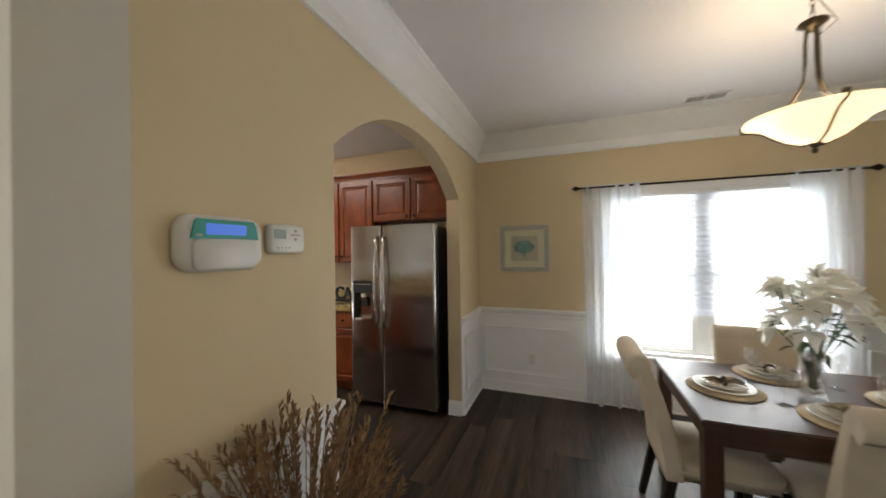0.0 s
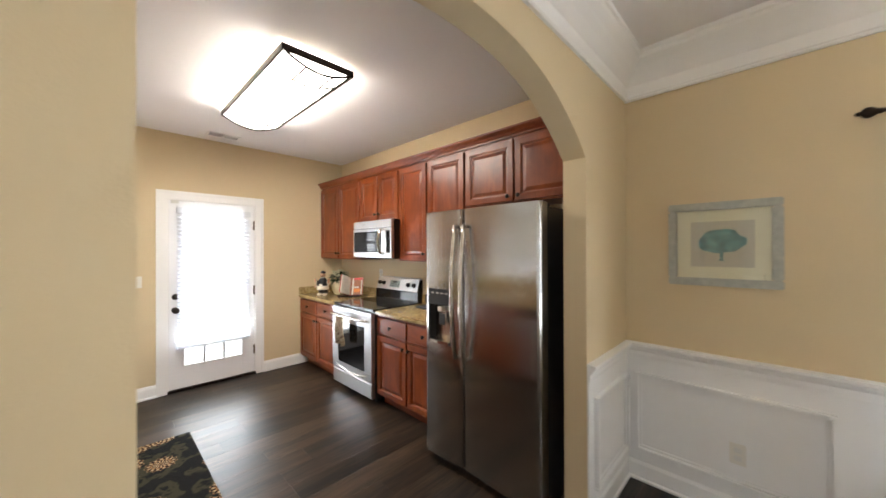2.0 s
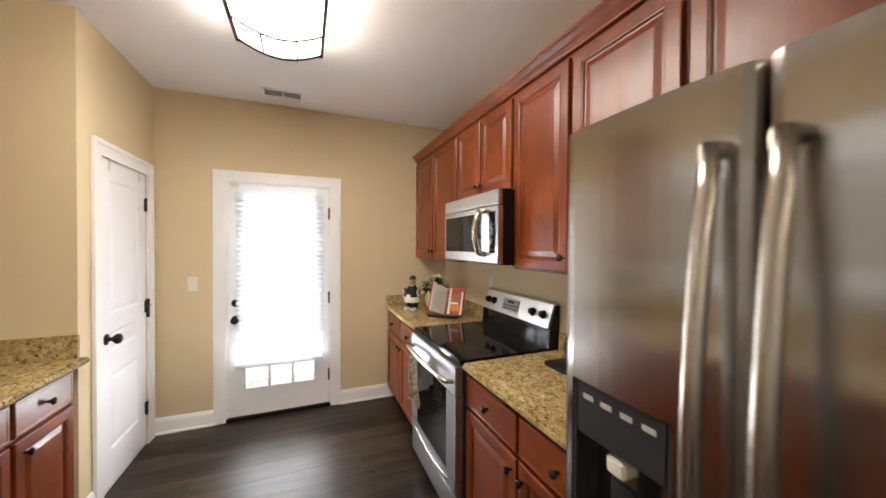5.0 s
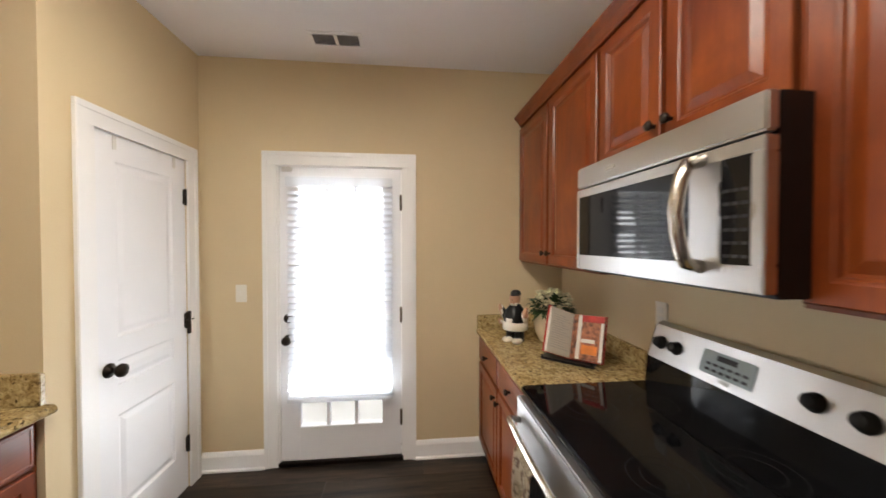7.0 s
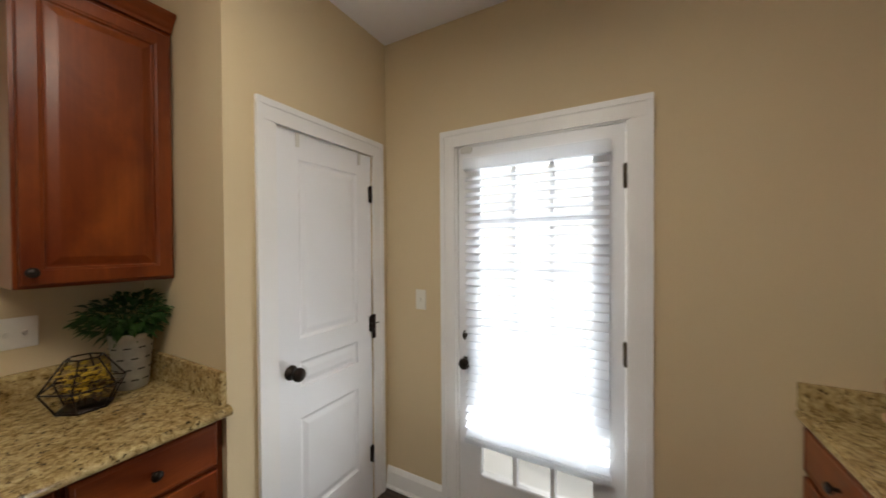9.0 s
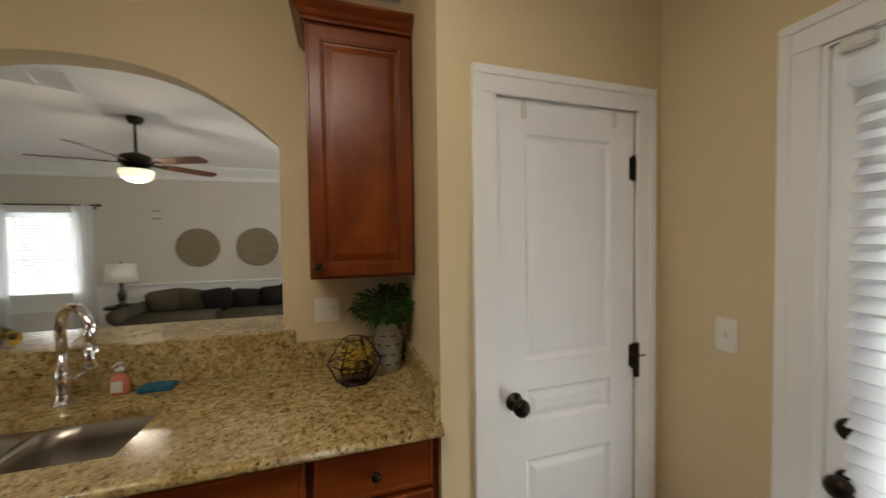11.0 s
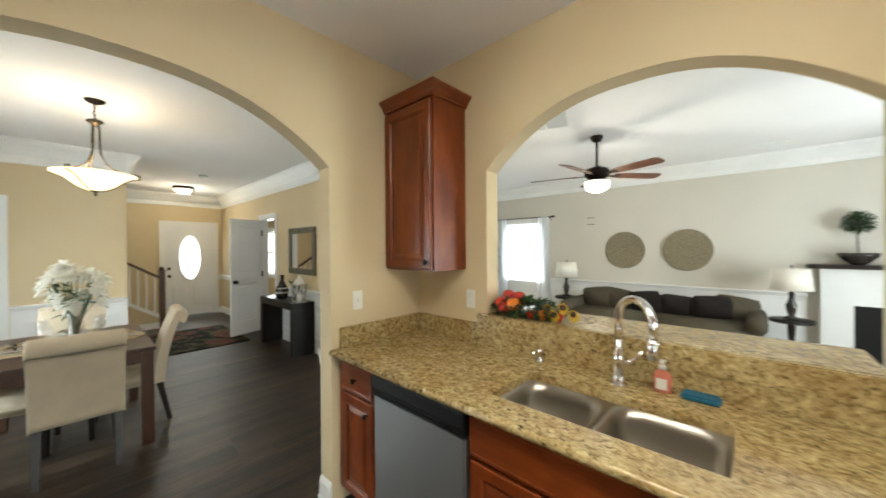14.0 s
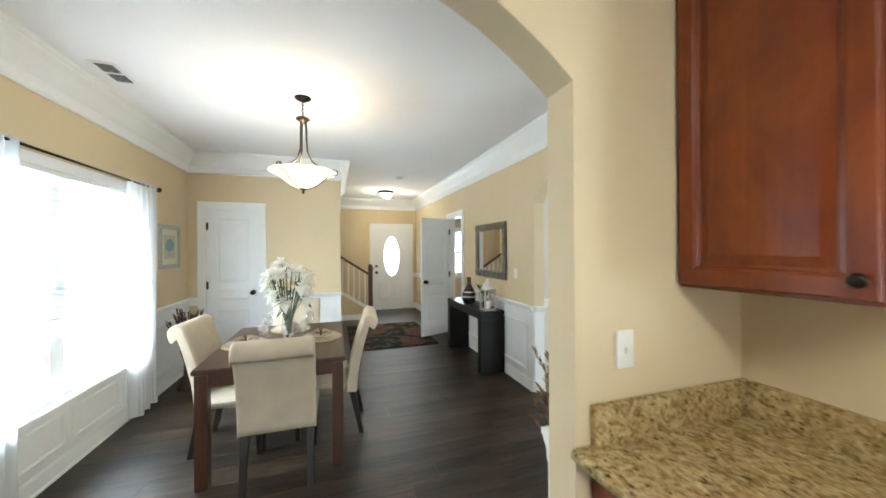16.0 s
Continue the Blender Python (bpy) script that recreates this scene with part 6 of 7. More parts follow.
rk = tagged(part("kitchen_rug", box(NB(), (-3.70, 2.12, 0.001), (-2.55, 2.57, 0.013), 0.004), RUGK), "black kitchen rug with tan and rust flowers", "rug", "", "thing")

# ---- dining room ----
tb = thing("dining_table", pose(1.115, 3.145, 0), "dark walnut square-legged dining table", "table")
TL, TW = 0.605, 0.455
part("tabletop", box(NB(), (-TL, -TW, 0.722), (TL, TW, 0.755), 0.006), TABLEWOOD, tb)
bm = NB()
for lo, hi in (((-TL + 0.03, -TW + 0.03, 0.635), (TL - 0.03, -TW + 0.052, 0.722)), ((-TL + 0.03, TW - 0.052, 0.635), (TL - 0.03, TW - 0.03, 0.722)), ((-TL + 0.03, -TW + 0.052, 0.635), (-TL + 0.052, TW - 0.052, 0.722)), ((TL - 0.052, -TW + 0.052, 0.635), (TL - 0.03, TW - 0.052, 0.722))):
    box(bm, lo, hi, 0.003)
part("apron", bm, TABLEWOOD, tb)
for sx in (-1, 1):
    for sy in (-1, 1):
        x, y = sx * (TL - 0.05), sy * (TW - 0.05)
        part("leg", box(NB(), (x - 0.036, y - 0.036, 0), (x + 0.036, y + 0.036, 0.722), 0.005), TABLELEG, tb)


def build_chair(m):
    """Upholstered chair with a rolled back; it faces local +y, its back stands at y=-0.25."""
    c = thing("dining_chair", m, "cream linen chair with rolled tufted back and dark legs", "chair", "chairs round the dining table")
    bm = NB()
    n, w = 14, 0.225
    spine = []
    for i in range(n + 1):
        v = i / n
        spine.append((-0.205 - 0.115 * v ** 1.6 - 0.01, 0.36 + 0.52 * v))
    outline_f = [(y + 0.045 - 0.012 * (i / n), z) for i, (y, z) in enumerate(spine)]
    outline_b = [(y - 0.045 + 0.012 * (i / n), z) for i, (y, z) in enumerate(spine)]
    roll = []
    cy, cz, r = spine[-1][0] - 0.034, spine[-1][1] + 0.022, 0.062
    for k in range(13):
        a = math.radians(-8 + 246 * k / 12)
        roll.append((cy + r * math.cos(a), cz + r * math.sin(a)))
    poly = outline_f + roll + outline_b[::-1]
    xs = [-w, -w + 0.012, -w + 0.035, -0.1, 0, 0.1, w - 0.035, w - 0.012, w]
    cyy = sum(p[0] for p in poly) / len(poly)
    rings = []
    for x in xs:
        e = w - abs(x)
        k = 1 - (0.20 if e < 0.001 else 0.06 if e < 0.013 else 0.0)
        ring = []
        for i, (y, z) in enumerate(poly):
            base_y = spine[min(i, n)][0] if i <= n else (cy if i <= n + 13 else spine[max(0, len(poly) - 1 - i)][0])
            ring.append(bm.verts.new((x, base_y + (y - base_y) * k, z - (0.012 if e < 0.001 else 0))))
        rings.append(ring)
    for a, b in zip(rings, rings[1:]):
        for i in range(len(poly)):
            j = (i + 1) % len(poly)
            bm.faces.new((a[i], a[j], b[j], b[i])).smooth = True
    bm.faces.new(rings[0]), bm.faces.new(rings[-1][::-1])
    back = part("backrest", bm, LINEN, c)
    for zz, row in ((0.56, (-0.13, 0.0, 0.13)), (0.66, (-0.07, 0.07)), (0.76, (-0.13, 0.0, 0.13)), (0.84, (-0.07, 0.07))):
        v = (zz - 0.36) / 0.52
        yy = -0.215 - 0.115 * v ** 1.6 + 0.045 - 0.012 * v
        for x in row:
            part("tuft_button", blob(NB(), (x, yy - 0.001, zz), (0.010, 0.006, 0.010), 1), LINEN, back)
    bm = NB()
    box(bm, (-0.225, -0.20, 0.34), (0.225, 0.235, 0.475), 0.035)
    part("seat", bm, LINEN, c, smooth=True)
    bm = NB()
    tube(bm, [(-0.222, -0.195, 0.40), (-0.222, 0.215, 0.40), (-0.205, 0.233, 0.40), (0.205, 0.233, 0.40), (0.222, 0.215, 0.40), (0.222, -0.195, 0.40)], 0.006, 6)
    part("piping", bm, LINEN, c)
    for x in (-0.19, 0.19):
        for y, dy in ((0.195, 0.0), (-0.215, -0.075)):
            bm = NB()
            a = [bm.verts.new((x + sx * 0.016, y + dy + sy * 0.016, 0)) for sx, sy in ((-1, -1), (1, -1), (1, 1), (-1, 1))]
            b = [bm.verts.new((x + sx * 0.023, y + sy * 0.023, 0.36)) for sx, sy in ((-1, -1), (1, -1), (1, 1), (-1, 1))]
            for i in range(4):
                bm.faces.new((a[i], a[(i + 1) % 4], b[(i + 1) % 4], b[i]))
            bm.faces.new(a[::-1]), bm.faces.new(b)
            part("leg", bm, DARKLEG, c)
    return c


c0 = build_chair(pose(0.665, 3.10, 0, 0, 0, -90))
copy_thing(c0, pose(1.13, 2.83, 0, 0, 0, -4))
copy_thing(c0, pose(1.10, 3.44, 0, 0, 0, 174))
copy_thing(c0, pose(1.68, 3.14, 0, 0, 0, 90))


def setting(m, first=None):
    if first is not None:
        return copy_thing(first, m)
    s = thing("place_setting", m, "cream plates on a woven charger with a knotted napkin", "place setting", "place settings on the table")
    bm = NB()
    lathe(bm, [(0.0, 0.0), (0.165, 0.0), (0.168, 0.005), (0.165, 0.009), (0.0, 0.008)], steps=36)
    part("charger", bm, CHARGER, s)
    for r, z in ((0.135, 0.009), (0.098, 0.018)):
        bm = NB()
        lathe(bm, [(0.0, z), (r * 0.6, z), (r, z + 0.012), (r + 0.002, z + 0.015), (r * 0.96, z + 0.015), (r * 0.58, z + 0.005), (0, z + 0.004)], steps=36)
        part("plate", bm, CHINA, s)
    bm = NB()
    rn = random.Random(3)
    for a0 in (0.3, 3.4):
        for k in range(7):
            a = a0 + (k - 3) * 0.22
            leaf(bm, (0, 0, 0.032), (math.cos(a), math.sin(a), 0.28 + 0.12 * (k % 2)), 0.105, 0.06, 0.25)
    bmesh.ops.remove_doubles(bm, verts=bm.verts, dist=0.004)
    nk = part("napkin", bm, NAPKIN, s, "taupe cloth napkin")
    bm = NB()
    tube(bm, [(0.0, 0.024 * math.cos(t), 0.045 + 0.02 * math.sin(t)) for t in [2 * math.pi * i / 14 for i in range(15)]], 0.007, 6)
    part("napkin_ring", bm, AGED, nk, "brass napkin ring")
    return s


s0 = setting(pose(0.74, 3.12, 0.755))
setting(pose(1.10, 2.87, 0.755, 0, 0, 80), s0)
setting(pose(1.06, 3.42, 0.755, 0, 0, 100), s0)
setting(pose(1.50, 3.15, 0.755, 0, 0, 10), s0)


def wine_glass(m, first=None):
    if first is not None:
        return copy_thing(first, m)
    gl = thing("wine_glass", m, "clear stemmed wine glass on the table", "glass", "wine glasses on the table")
    bm = NB()
    lathe(bm, [(0.034, 0), (0.033, 0.003), (0.006, 0.008), (0.004, 0.02), (0.004, 0.075), (0.018, 0.09), (0.036, 0.12), (0.038, 0.15), (0.032, 0.19), (0.0308, 0.19), (0.0365, 0.15), (0.0345, 0.121), (0.017, 0.0925), (0, 0.088)], steps=20)
    part("bowl", bm, THINGLASS, gl)
    return gl


g0 = wine_glass(pose(0.93, 2.99, 0.755))
for x, y in ((0.92, 3.27), (1.28, 2.97), (1.29, 3.30)):
    wine_glass(pose(x, y, 0.755), g0)

vs = thing("flower_vase", pose(1.10, 3.12, 0.755), "clear glass vase of white lilies on the table", "vase")
bm = NB()
lathe(bm, [(0.045, 0), (0.05, 0.004), (0.06, 0.05), (0.052, 0.13), (0.045, 0.19), (0.062, 0.245), (0.060, 0.246), (0.042, 0.19), (0.049, 0.13), (0.056, 0.05), (0.046, 0.012), (0, 0.012)])
part("glass_vase", bm, THINGLASS, vs)
bm = NB()
rnd = random.Random(41)
heads = []
for k in range(30):
    a, up = rnd.uniform(0, 6.28), rnd.uniform(-0.55, 1.0)
    r = 0.155 * math.sqrt(max(0.02, 1 - up * up)) * rnd.uniform(0.75, 1.1)
    z = 0.43 + 0.19 * up * rnd.uniform(0.8, 1.15)
    p = Vector((r * math.cos(a), r * math.sin(a), z))
    heads.append((p, Vector((math.cos(a), math.sin(a), 1.1 * up + rnd.uniform(-0.3, 0.4)))))
    tube(bm, [(0.02 * math.cos(a + 2), 0.02 * math.sin(a + 2), 0.03), (p.x * 0.3, p.y * 0.3, 0.22), tuple(p)], 0.003, 5)
part("stems", bm, LEAF, vs)
for p, d in heads:
    bm = NB()
    d = d.normalized()
    ax = d.cross(Vector((0, 0, 1))).normalized() if abs(d.z) < 0.98 else Vector((1, 0, 0))
    ay = d.cross(ax)
    for k in range(6):
        t = 2 * math.pi * k / 6
        leaf(bm, p, d * 0.75 + ax * math.cos(t) * 0.8 + ay * math.sin(t) * 0.8, 0.096, 0.068, 0.2)
    bmesh.ops.remove_doubles(bm, verts=bm.verts, dist=0.002)
    part("lily", bm, PETAL, vs)
foliage(vs, 36, (0, 0, 0.36), (0.16, 0.16, 0.13), 0.08, LEAF, seed=44)
bm = NB()
for k in range(18):
    a = rnd.uniform(0, 6.28)
    r = 0.035 * rnd.random() ** 0.5
    blob(bm, (r * math.cos(a), r * math.sin(a), 0.022 + 0.06 * rnd.random()), (0.012, 0.010, 0.009), 1)
part("pebbles", bm, WHITE, vs)

# pendant
pd = thing("pendant_light", pose(1.062, 3.0, H), "aged bronze pendant light with a lit amber glass bowl", "pendant light")
bm = NB()
lathe(bm, [(0.0, -0.03), (0.03, -0.03), (0.062, -0.012), (0.065, -0.001), (0.0, -0.001)])
part("canopy", bm, BRONZE, pd)
bm = NB()
for i in range(5):
    z = -0.035 - 0.028 * i
    pts = [(0.008 * math.cos(t) if i % 2 else 0, 0 if i % 2 else 0.008 * math.cos(t), z - 0.016 + 0.018 * math.sin(t)) for t in [2 * math.pi * k / 10 for k in range(11)]]
    tube(bm, pts, 0.0025, 5)
tube(bm, [(0.0, 0.0, -0.03), (0.05, 0.01, -0.10), (0.075, -0.02, -0.19), (0.03, 0.01, -0.23), (0.055, 0.015, -0.14), (0.01, 0, -0.17)], 0.0025, 5)
part("chain", bm, BRONZE, pd, "bronze chain with looped cord")
bm = NB()
lathe(bm, [(0.0, -0.165), (0.05, -0.168), (0.055, -0.178), (0.03, -0.195), (0.018, -0.21), (0.0, -0.22)], steps=20)
part("hub", bm, AGED, pd)
for k in range(3):
    a = 2 * math.pi * k / 3 + 0.4
    bm = NB()
    prof2 = [(0.020, -0.19), (0.026, -0.26), (0.028, -0.36), (0.034, -0.44), (0.07, -0.52), (0.14, -0.575), (0.20, -0.60)]
    tube(bm, [(r * math.cos(a), r * math.sin(a), z) for r, z in prof2], 0.007, 8)
    tube(bm, [((0.20 + 0.03 * t) * math.cos(a), (0.20 + 0.03 * t) * math.sin(a), -0.60 - 0.02 * math.sin(3 * t)) for t in (0, 0.5, 1, 1.5)], 0.008, 8)
    part("arm", bm, AGED, pd)
bm = NB()
bowl = [(0.0, -0.745), (0.05, -0.74), (0.10, -0.715), (0.15, -0.675), (0.19, -0.64), (0.235, -0.62), (0.258, -0.612)]
lathe(bm, bowl + [(0.256, -0.606), (0.232, -0.613), (0.187, -0.633), (0.147, -0.668), (0.098, -0.708), (0.05, -0.733), (0.0, -0.738)], steps=40)
part("glass_bowl", bm, GLOWWARM, pd, "lit amber alabaster glass bowl")
bm = NB()
lathe(bm, [(0.0, -0.79), (0.008, -0.785), (0.012, -0.772), (0.006, -0.765), (0.022, -0.752), (0.030, -0.744), (0.0, -0.742)], steps=16)
part("finial", bm, AGED, pd)
for k in range(3):
    a = 2 * math.pi * k / 3 + 0.4
    bm = NB()
    under = [(0.03, -0.749), (0.10, -0.722), (0.15, -0.683), (0.19, -0.647), (0.235, -0.628), (0.268, -0.622), (0.272, -0.592), (0.258, -0.588)]
    tube(bm, [(q * math.cos(a), q * math.sin(a), z) for q, z in under], 0.0055, 6)
    part("strap", bm, AGED, pd, "aged bronze strap under the bowl")


# curtains
def curtain(name, x0, x1, y, ztop, zbot, label, folds, seed, mat=SHEER, group="sheer curtains"):
    rn = random.Random(seed)
    ph = rn.uniform(0, 6)
    c = thing(name, pose(0, 0, 0), label, "curtain", group)
    bm = NB()
    nx, nz = folds * 10, 26
    grid = {}
    for i in range(nx + 1):
        u = i / nx
        for j in range(nz + 1):
            v = j / nz
            spread = 1 + 0.06 * v * math.sin(2 * v + seed)
            xx = (x0 + x1) / 2 + (u - 0.5) * (x1 - x0) * spread
            amp = 0.018 + 0.018 * v
            yy = y + amp * math.sin(2 * math.pi * folds * u + ph + 0.7 * math.sin(3 * v + seed)) + 0.012 * math.sin(5 * u + 4 * v)
            zz = ztop + (zbot - ztop) * v + (0.012 * math.sin(2 * math.pi * folds * u * 0.5) if j == nz else 0)
            grid[i, j] = bm.verts.new((xx, yy, zz))
    for i in range(nx):
        for j in range(nz):
            bm.faces.new((grid[i, j], grid[i + 1, j], grid[i + 1, j + 1], grid[i, j + 1])).smooth = True
    part("cloth", bm, mat, c)
    bm = NB()
    tube(bm, [(x0, y - 0.02, ztop - 0.002), (x1, y - 0.02, ztop - 0.002)], 0.006, 6)
    part("heading", bm, mat, c)
    return c


def rod(x0, x1, y, z, wy, label):
    r = thing("curtain_rod", pose(0, 0, 0), label, "curtain rod")
    part("pole", tube(NB(), [(x0, y, z), (x1, y, z)], 0.009, 10), BRONZE, r)
    for x, s in ((x0, -1), (x1, 1)):
        bm = NB()
        lathe(bm, [(0.009, 0), (0.014, 0.006), (0.010, 0.012), (0.022, 0.03), (0.026, 0.045), (0.018, 0.06), (0.008, 0.066), (0.011, 0.075), (0, 0.084)], m=Matrix.Translation((x, y, z)) @ pose(0, 0, 0, 0, 90 * s, 0), steps=16)
        part("finial", bm, BRONZE, r)
        bm = NB()
        tube(bm, [(x - s * 0.05, y, z - 0.012), (x - s * 0.05, wy, z - 0.03)], 0.006, 6)
        box(bm, (x - s * 0.05 - 0.012, min(y, wy) if wy < y else wy - 0.006, z - 0.06), (x - s * 0.05 + 0.012, (wy + 0.006) if wy < y else wy, z + 0.01), 0.002)
        part("bracket", bm, BRONZE, r)


rod(0.08, 2.12, YN - 0.085, 2.10, YN, "dark bronze curtain rod with turned finials")
curtain("curtain", 0.10, 0.60, YN - 0.085, 2.115, 0.03, "sheer white full-length curtain at the dining window", 6, 3)
curtain("curtain", 1.66, 2.09, YN - 0.085, 2.115, 0.03, "sheer white full-length curtain at the dining window", 6, 8)


def picture(m, w, h, label):
    p = thing("framed_picture", m, label, "picture", "framed tree prints")
    f = 0.045
    bm = NB()
    for lo, hi in (((-w / 2, -0.03, -h / 2), (w / 2, -0.002, -h / 2 + f)), ((-w / 2, -0.03, h / 2 - f), (w / 2, -0.002, h / 2)), ((-w / 2, -0.03, -h / 2 + f), (-w / 2 + f, -0.002, h / 2 - f)), ((w / 2 - f, -0.03, -h / 2 + f), (w / 2, -0.002, h / 2 - f))):
        box(bm, lo, hi, 0.006)
    part("frame", bm, SILVERFRAME, p)
    part("mat_board", box(NB(), (-w / 2 + f, -0.012, -h / 2 + f), (w / 2 - f, -0.003, h / 2 - f)), MAT, p)
    pr = part("print", box(NB(), (-w / 2 + f + 0.065, -0.0135, -h / 2 + f + 0.065), (w / 2 - f - 0.065, -0.011, h / 2 - f - 0.065)), PAPER, p)
    bm = NB()
    n = 26
    rn = random.Random(2)
    ring = []
    for i in range(n):
        t = 2 * math.pi * i / n
        k = 1 + rn.uniform(-0.12, 0.06)
        ring.append((0.105 * k * math.cos(t) * (w / 0.5), 0.015 + 0.07 * k * math.sin(t) * (h / 0.47)))
    prism(bm, ring, -0.0145, -0.013, "xz")
    prism(bm, [(-0.012, -0.04), (0.012, -0.04), (0.006, -0.08), (0.016, -0.095), (-0.014, -0.095), (-0.004, -0.08)], -0.0147, -0.0132, "xz")
    part("painted_tree", bm, TEALPAINT, pr, "teal watercolour tree")
    g_ = part("glazing", box(NB(), (-w / 2 + f, -0.0185, -h / 2 + f), (w / 2 - f, -0.0165, h / 2 - f)), PANE, p)
    return p


picture(pose(-0.475, YN, 1.525), 0.50, 0.48, "teal tree print in a washed silver frame")
picture(pose(2.57, YN, 1.535), 0.48, 0.48, "teal tree print in a washed silver frame near the corner")


def stalks(m, label, n, h, spread, mat, head, seed, pot=None):
    s = thing("dried_arrangement", m, label, "dried plant")
    rn = random.Random(seed)
    bm, bh = NB(), NB()
    z0 = 0.0
    if pot:
        b2 = NB()
        lathe(b2, pot, steps=20)
        part("vase", b2, STEM, s, "dark woven floor vase")
        z0 = pot[-1][1] * 0.6
    for _ in range(n):
        a, r = rn.uniform(0, 6.28), spread * rn.random() ** 0.5
        hh = h * rn.uniform(0.72, 1.05)
        tip = Vector((r * math.cos(a), r * math.sin(a), hh))
        mid = Vector((tip.x * 0.35, tip.y * 0.35, z0 + (hh - z0) * 0.55))
        tube(bm, [(rn.uniform(-0.02, 0.02), rn.uniform(-0.02, 0.02), z0), tuple(mid), tuple(tip)], 0.0018, 4)
        d = (tip - mid).normalized()
        for k in range(head):
            b_ = rn.uniform(0, 6.28)
            p = tip - d * (0.012 * k)
            leaf(bh, p, d + 0.45 * Vector((math.cos(b_), math.sin(b_), 0.2)), 0.045 if head < 10 else 0.05, 0.011 if head < 10 else 0.016, 0.1)
    part("stalk_bundle", bm, STEM if mat is DEADFLOWER else mat, s)["kind"] = "stuff"
    part("seed_spray", bh, mat, s)["kind"] = "stuff"
    return s


stalks(pose(-0.74, 1.66, 0), "dried wheat stalks in a floor vase by the wall", 260, 0.98, 0.30, WHEAT, 9, 51, [(0.09, 0), (0.11, 0.01), (0.13, 0.12), (0.10, 0.30), (0.08, 0.40), (0.09, 0.42), (0.08, 0.42)])
stalks(pose(2.42, 4.27, 0), "dried burgundy flowers in a dark floor vase in the corner", 60, 0.80, 0.22, DEADFLOWER, 14, 52, [(0.11, 0), (0.115, 0.015), (0.09, 0.05), (0.055, 0.14), (0.05, 0.28), (0.085, 0.40), (0.09, 0.41), (0.08, 0.41)])

# alarm keypad and thermostat
kp = thing("alarm_keypad", pose(AX1, 1.580, 1.548, 0, 0, 90), "white alarm keypad with teal panel and blue screen", "keypad")


def rounded(bm, w, h, r, layers, cx=0.0, cz=0.0):
    """A rounded oblong on the wall: layers of (y, inset)."""
    rings = []
    for y, inset in layers:
        ring = []
        for k in range(32):
            a = 2 * math.pi * (k + 0.5) / 32
            sx, sz = (1 if math.cos(a) > 0 else -1), (1 if math.sin(a) > 0 else -1)
            ring.append(bm.verts.new((cx + sx * (w / 2 - r) + (r - inset) * math.cos(a), y, cz + sz * (h / 2 - r) + (r - inset) * math.sin(a))))
        rings.append(ring)
    for p, q in zip(rings, rings[1:]):
        for i in range(32):
            j = (i + 1) % 32
            bm.faces.new((p[i], p[j], q[j], q[i]))
    bm.faces.new(rings[0][::-1]), bm.faces.new(rings[-1])
    bmesh.ops.recalc_face_normals(bm, faces=bm.faces)
    return bm


part("housing", rounded(NB(), 0.256, 0.158, 0.048, [(-0.0005, 0.002), (-0.012, 0.0), (-0.022, 0.004), (-0.029, 0.012), (-0.032, 0.022)]), PLASTIC, kp, smooth=True)
part("flip_cover", rounded(NB(), 0.192, 0.088, 0.022, [(-0.030, 0.0), (-0.038, 0.001), (-0.042, 0.005)], 0.0, -0.030), PLASTIC, kp, smooth=True)
bm = NB()
prism(bm, [(-0.10, 0.012), (0.10, 0.012), (0.090, 0.056), (0.082, 0.066), (-0.082, 0.066), (-0.090, 0.056)], -0.0385, -0.030, "xz")
tp = part("face_panel", bm, TEAL, kp, "teal face panel")
part("screen", box(NB(), (-0.062, -0.0405, 0.024), (0.058, -0.037, 0.054), 0.002), SCREEN, tp, "lit blue screen")
bm = NB()
box(bm, (-0.088, -0.0397, 0.018), (-0.072, -0.038, 0.026), 0.001)
part("buttons", bm, GREYPL, kp)
th = thing("thermostat", pose(AX1, 1.807, 1.567, 0, 0, 90), "white wall thermostat with grey screen", "thermostat")
part("housing", rounded(NB(), 0.156, 0.102, 0.022, [(-0.0005, 0.002), (-0.014, 0.0), (-0.024, 0.003), (-0.028, 0.009)], 0.004), PLASTIC, th, smooth=True)
part("screen", box(NB(), (-0.058, -0.0295, 0.0), (-0.008, -0.027, 0.032), 0.001), LCD, th, "grey liquid crystal screen")
bm = NB()
box(bm, (0.012, -0.031, 0.012), (0.055, -0.027, 0.017), 0.001), box(bm, (0.028, -0.031, 0.024), (0.040, -0.027, 0.034), 0.003), box(bm, (0.028, -0.031, -0.006), (0.040, -0.027, 0.004), 0.003)
for k in range(4):
    box(bm, (-0.045 + 0.016 * k, -0.0295, -0.034), (-0.037 + 0.016 * k, -0.027, -0.028), 0.001)
part("buttons", bm, GREYPL, th)

# ---- hall ----
cn = thing("console_table", pose(2.36, MY + 0.18, 0), "espresso waterfall console table against the hall wall", "console table")
part("top", box(NB(), (-0.62, -0.155, 0.645), (0.62, 0.155, 0.745), 0.003), CONSOLE, cn)
for x0, x1 in ((-0.62, -0.52), (0.52, 0.62)):
    part("side_panel", box(NB(), (x0, -0.155, 0), (x1, 0.155, 0.645), 0.003), CONSOLE, cn)
vv = thing("vase", pose(2.39, MY + 0.22, 0.745), "dark glazed bottle vase with pale bands", "vase")
bm = NB()
lathe(bm, [(0.05, 0), (0.07, 0.01), (0.095, 0.09), (0.09, 0.15), (0.05, 0.22), (0.03, 0.27), (0.028, 0.34), (0.038, 0.36), (0.03, 0.36), (0, 0.33)])
part("body", bm, CERAMIC, vv)
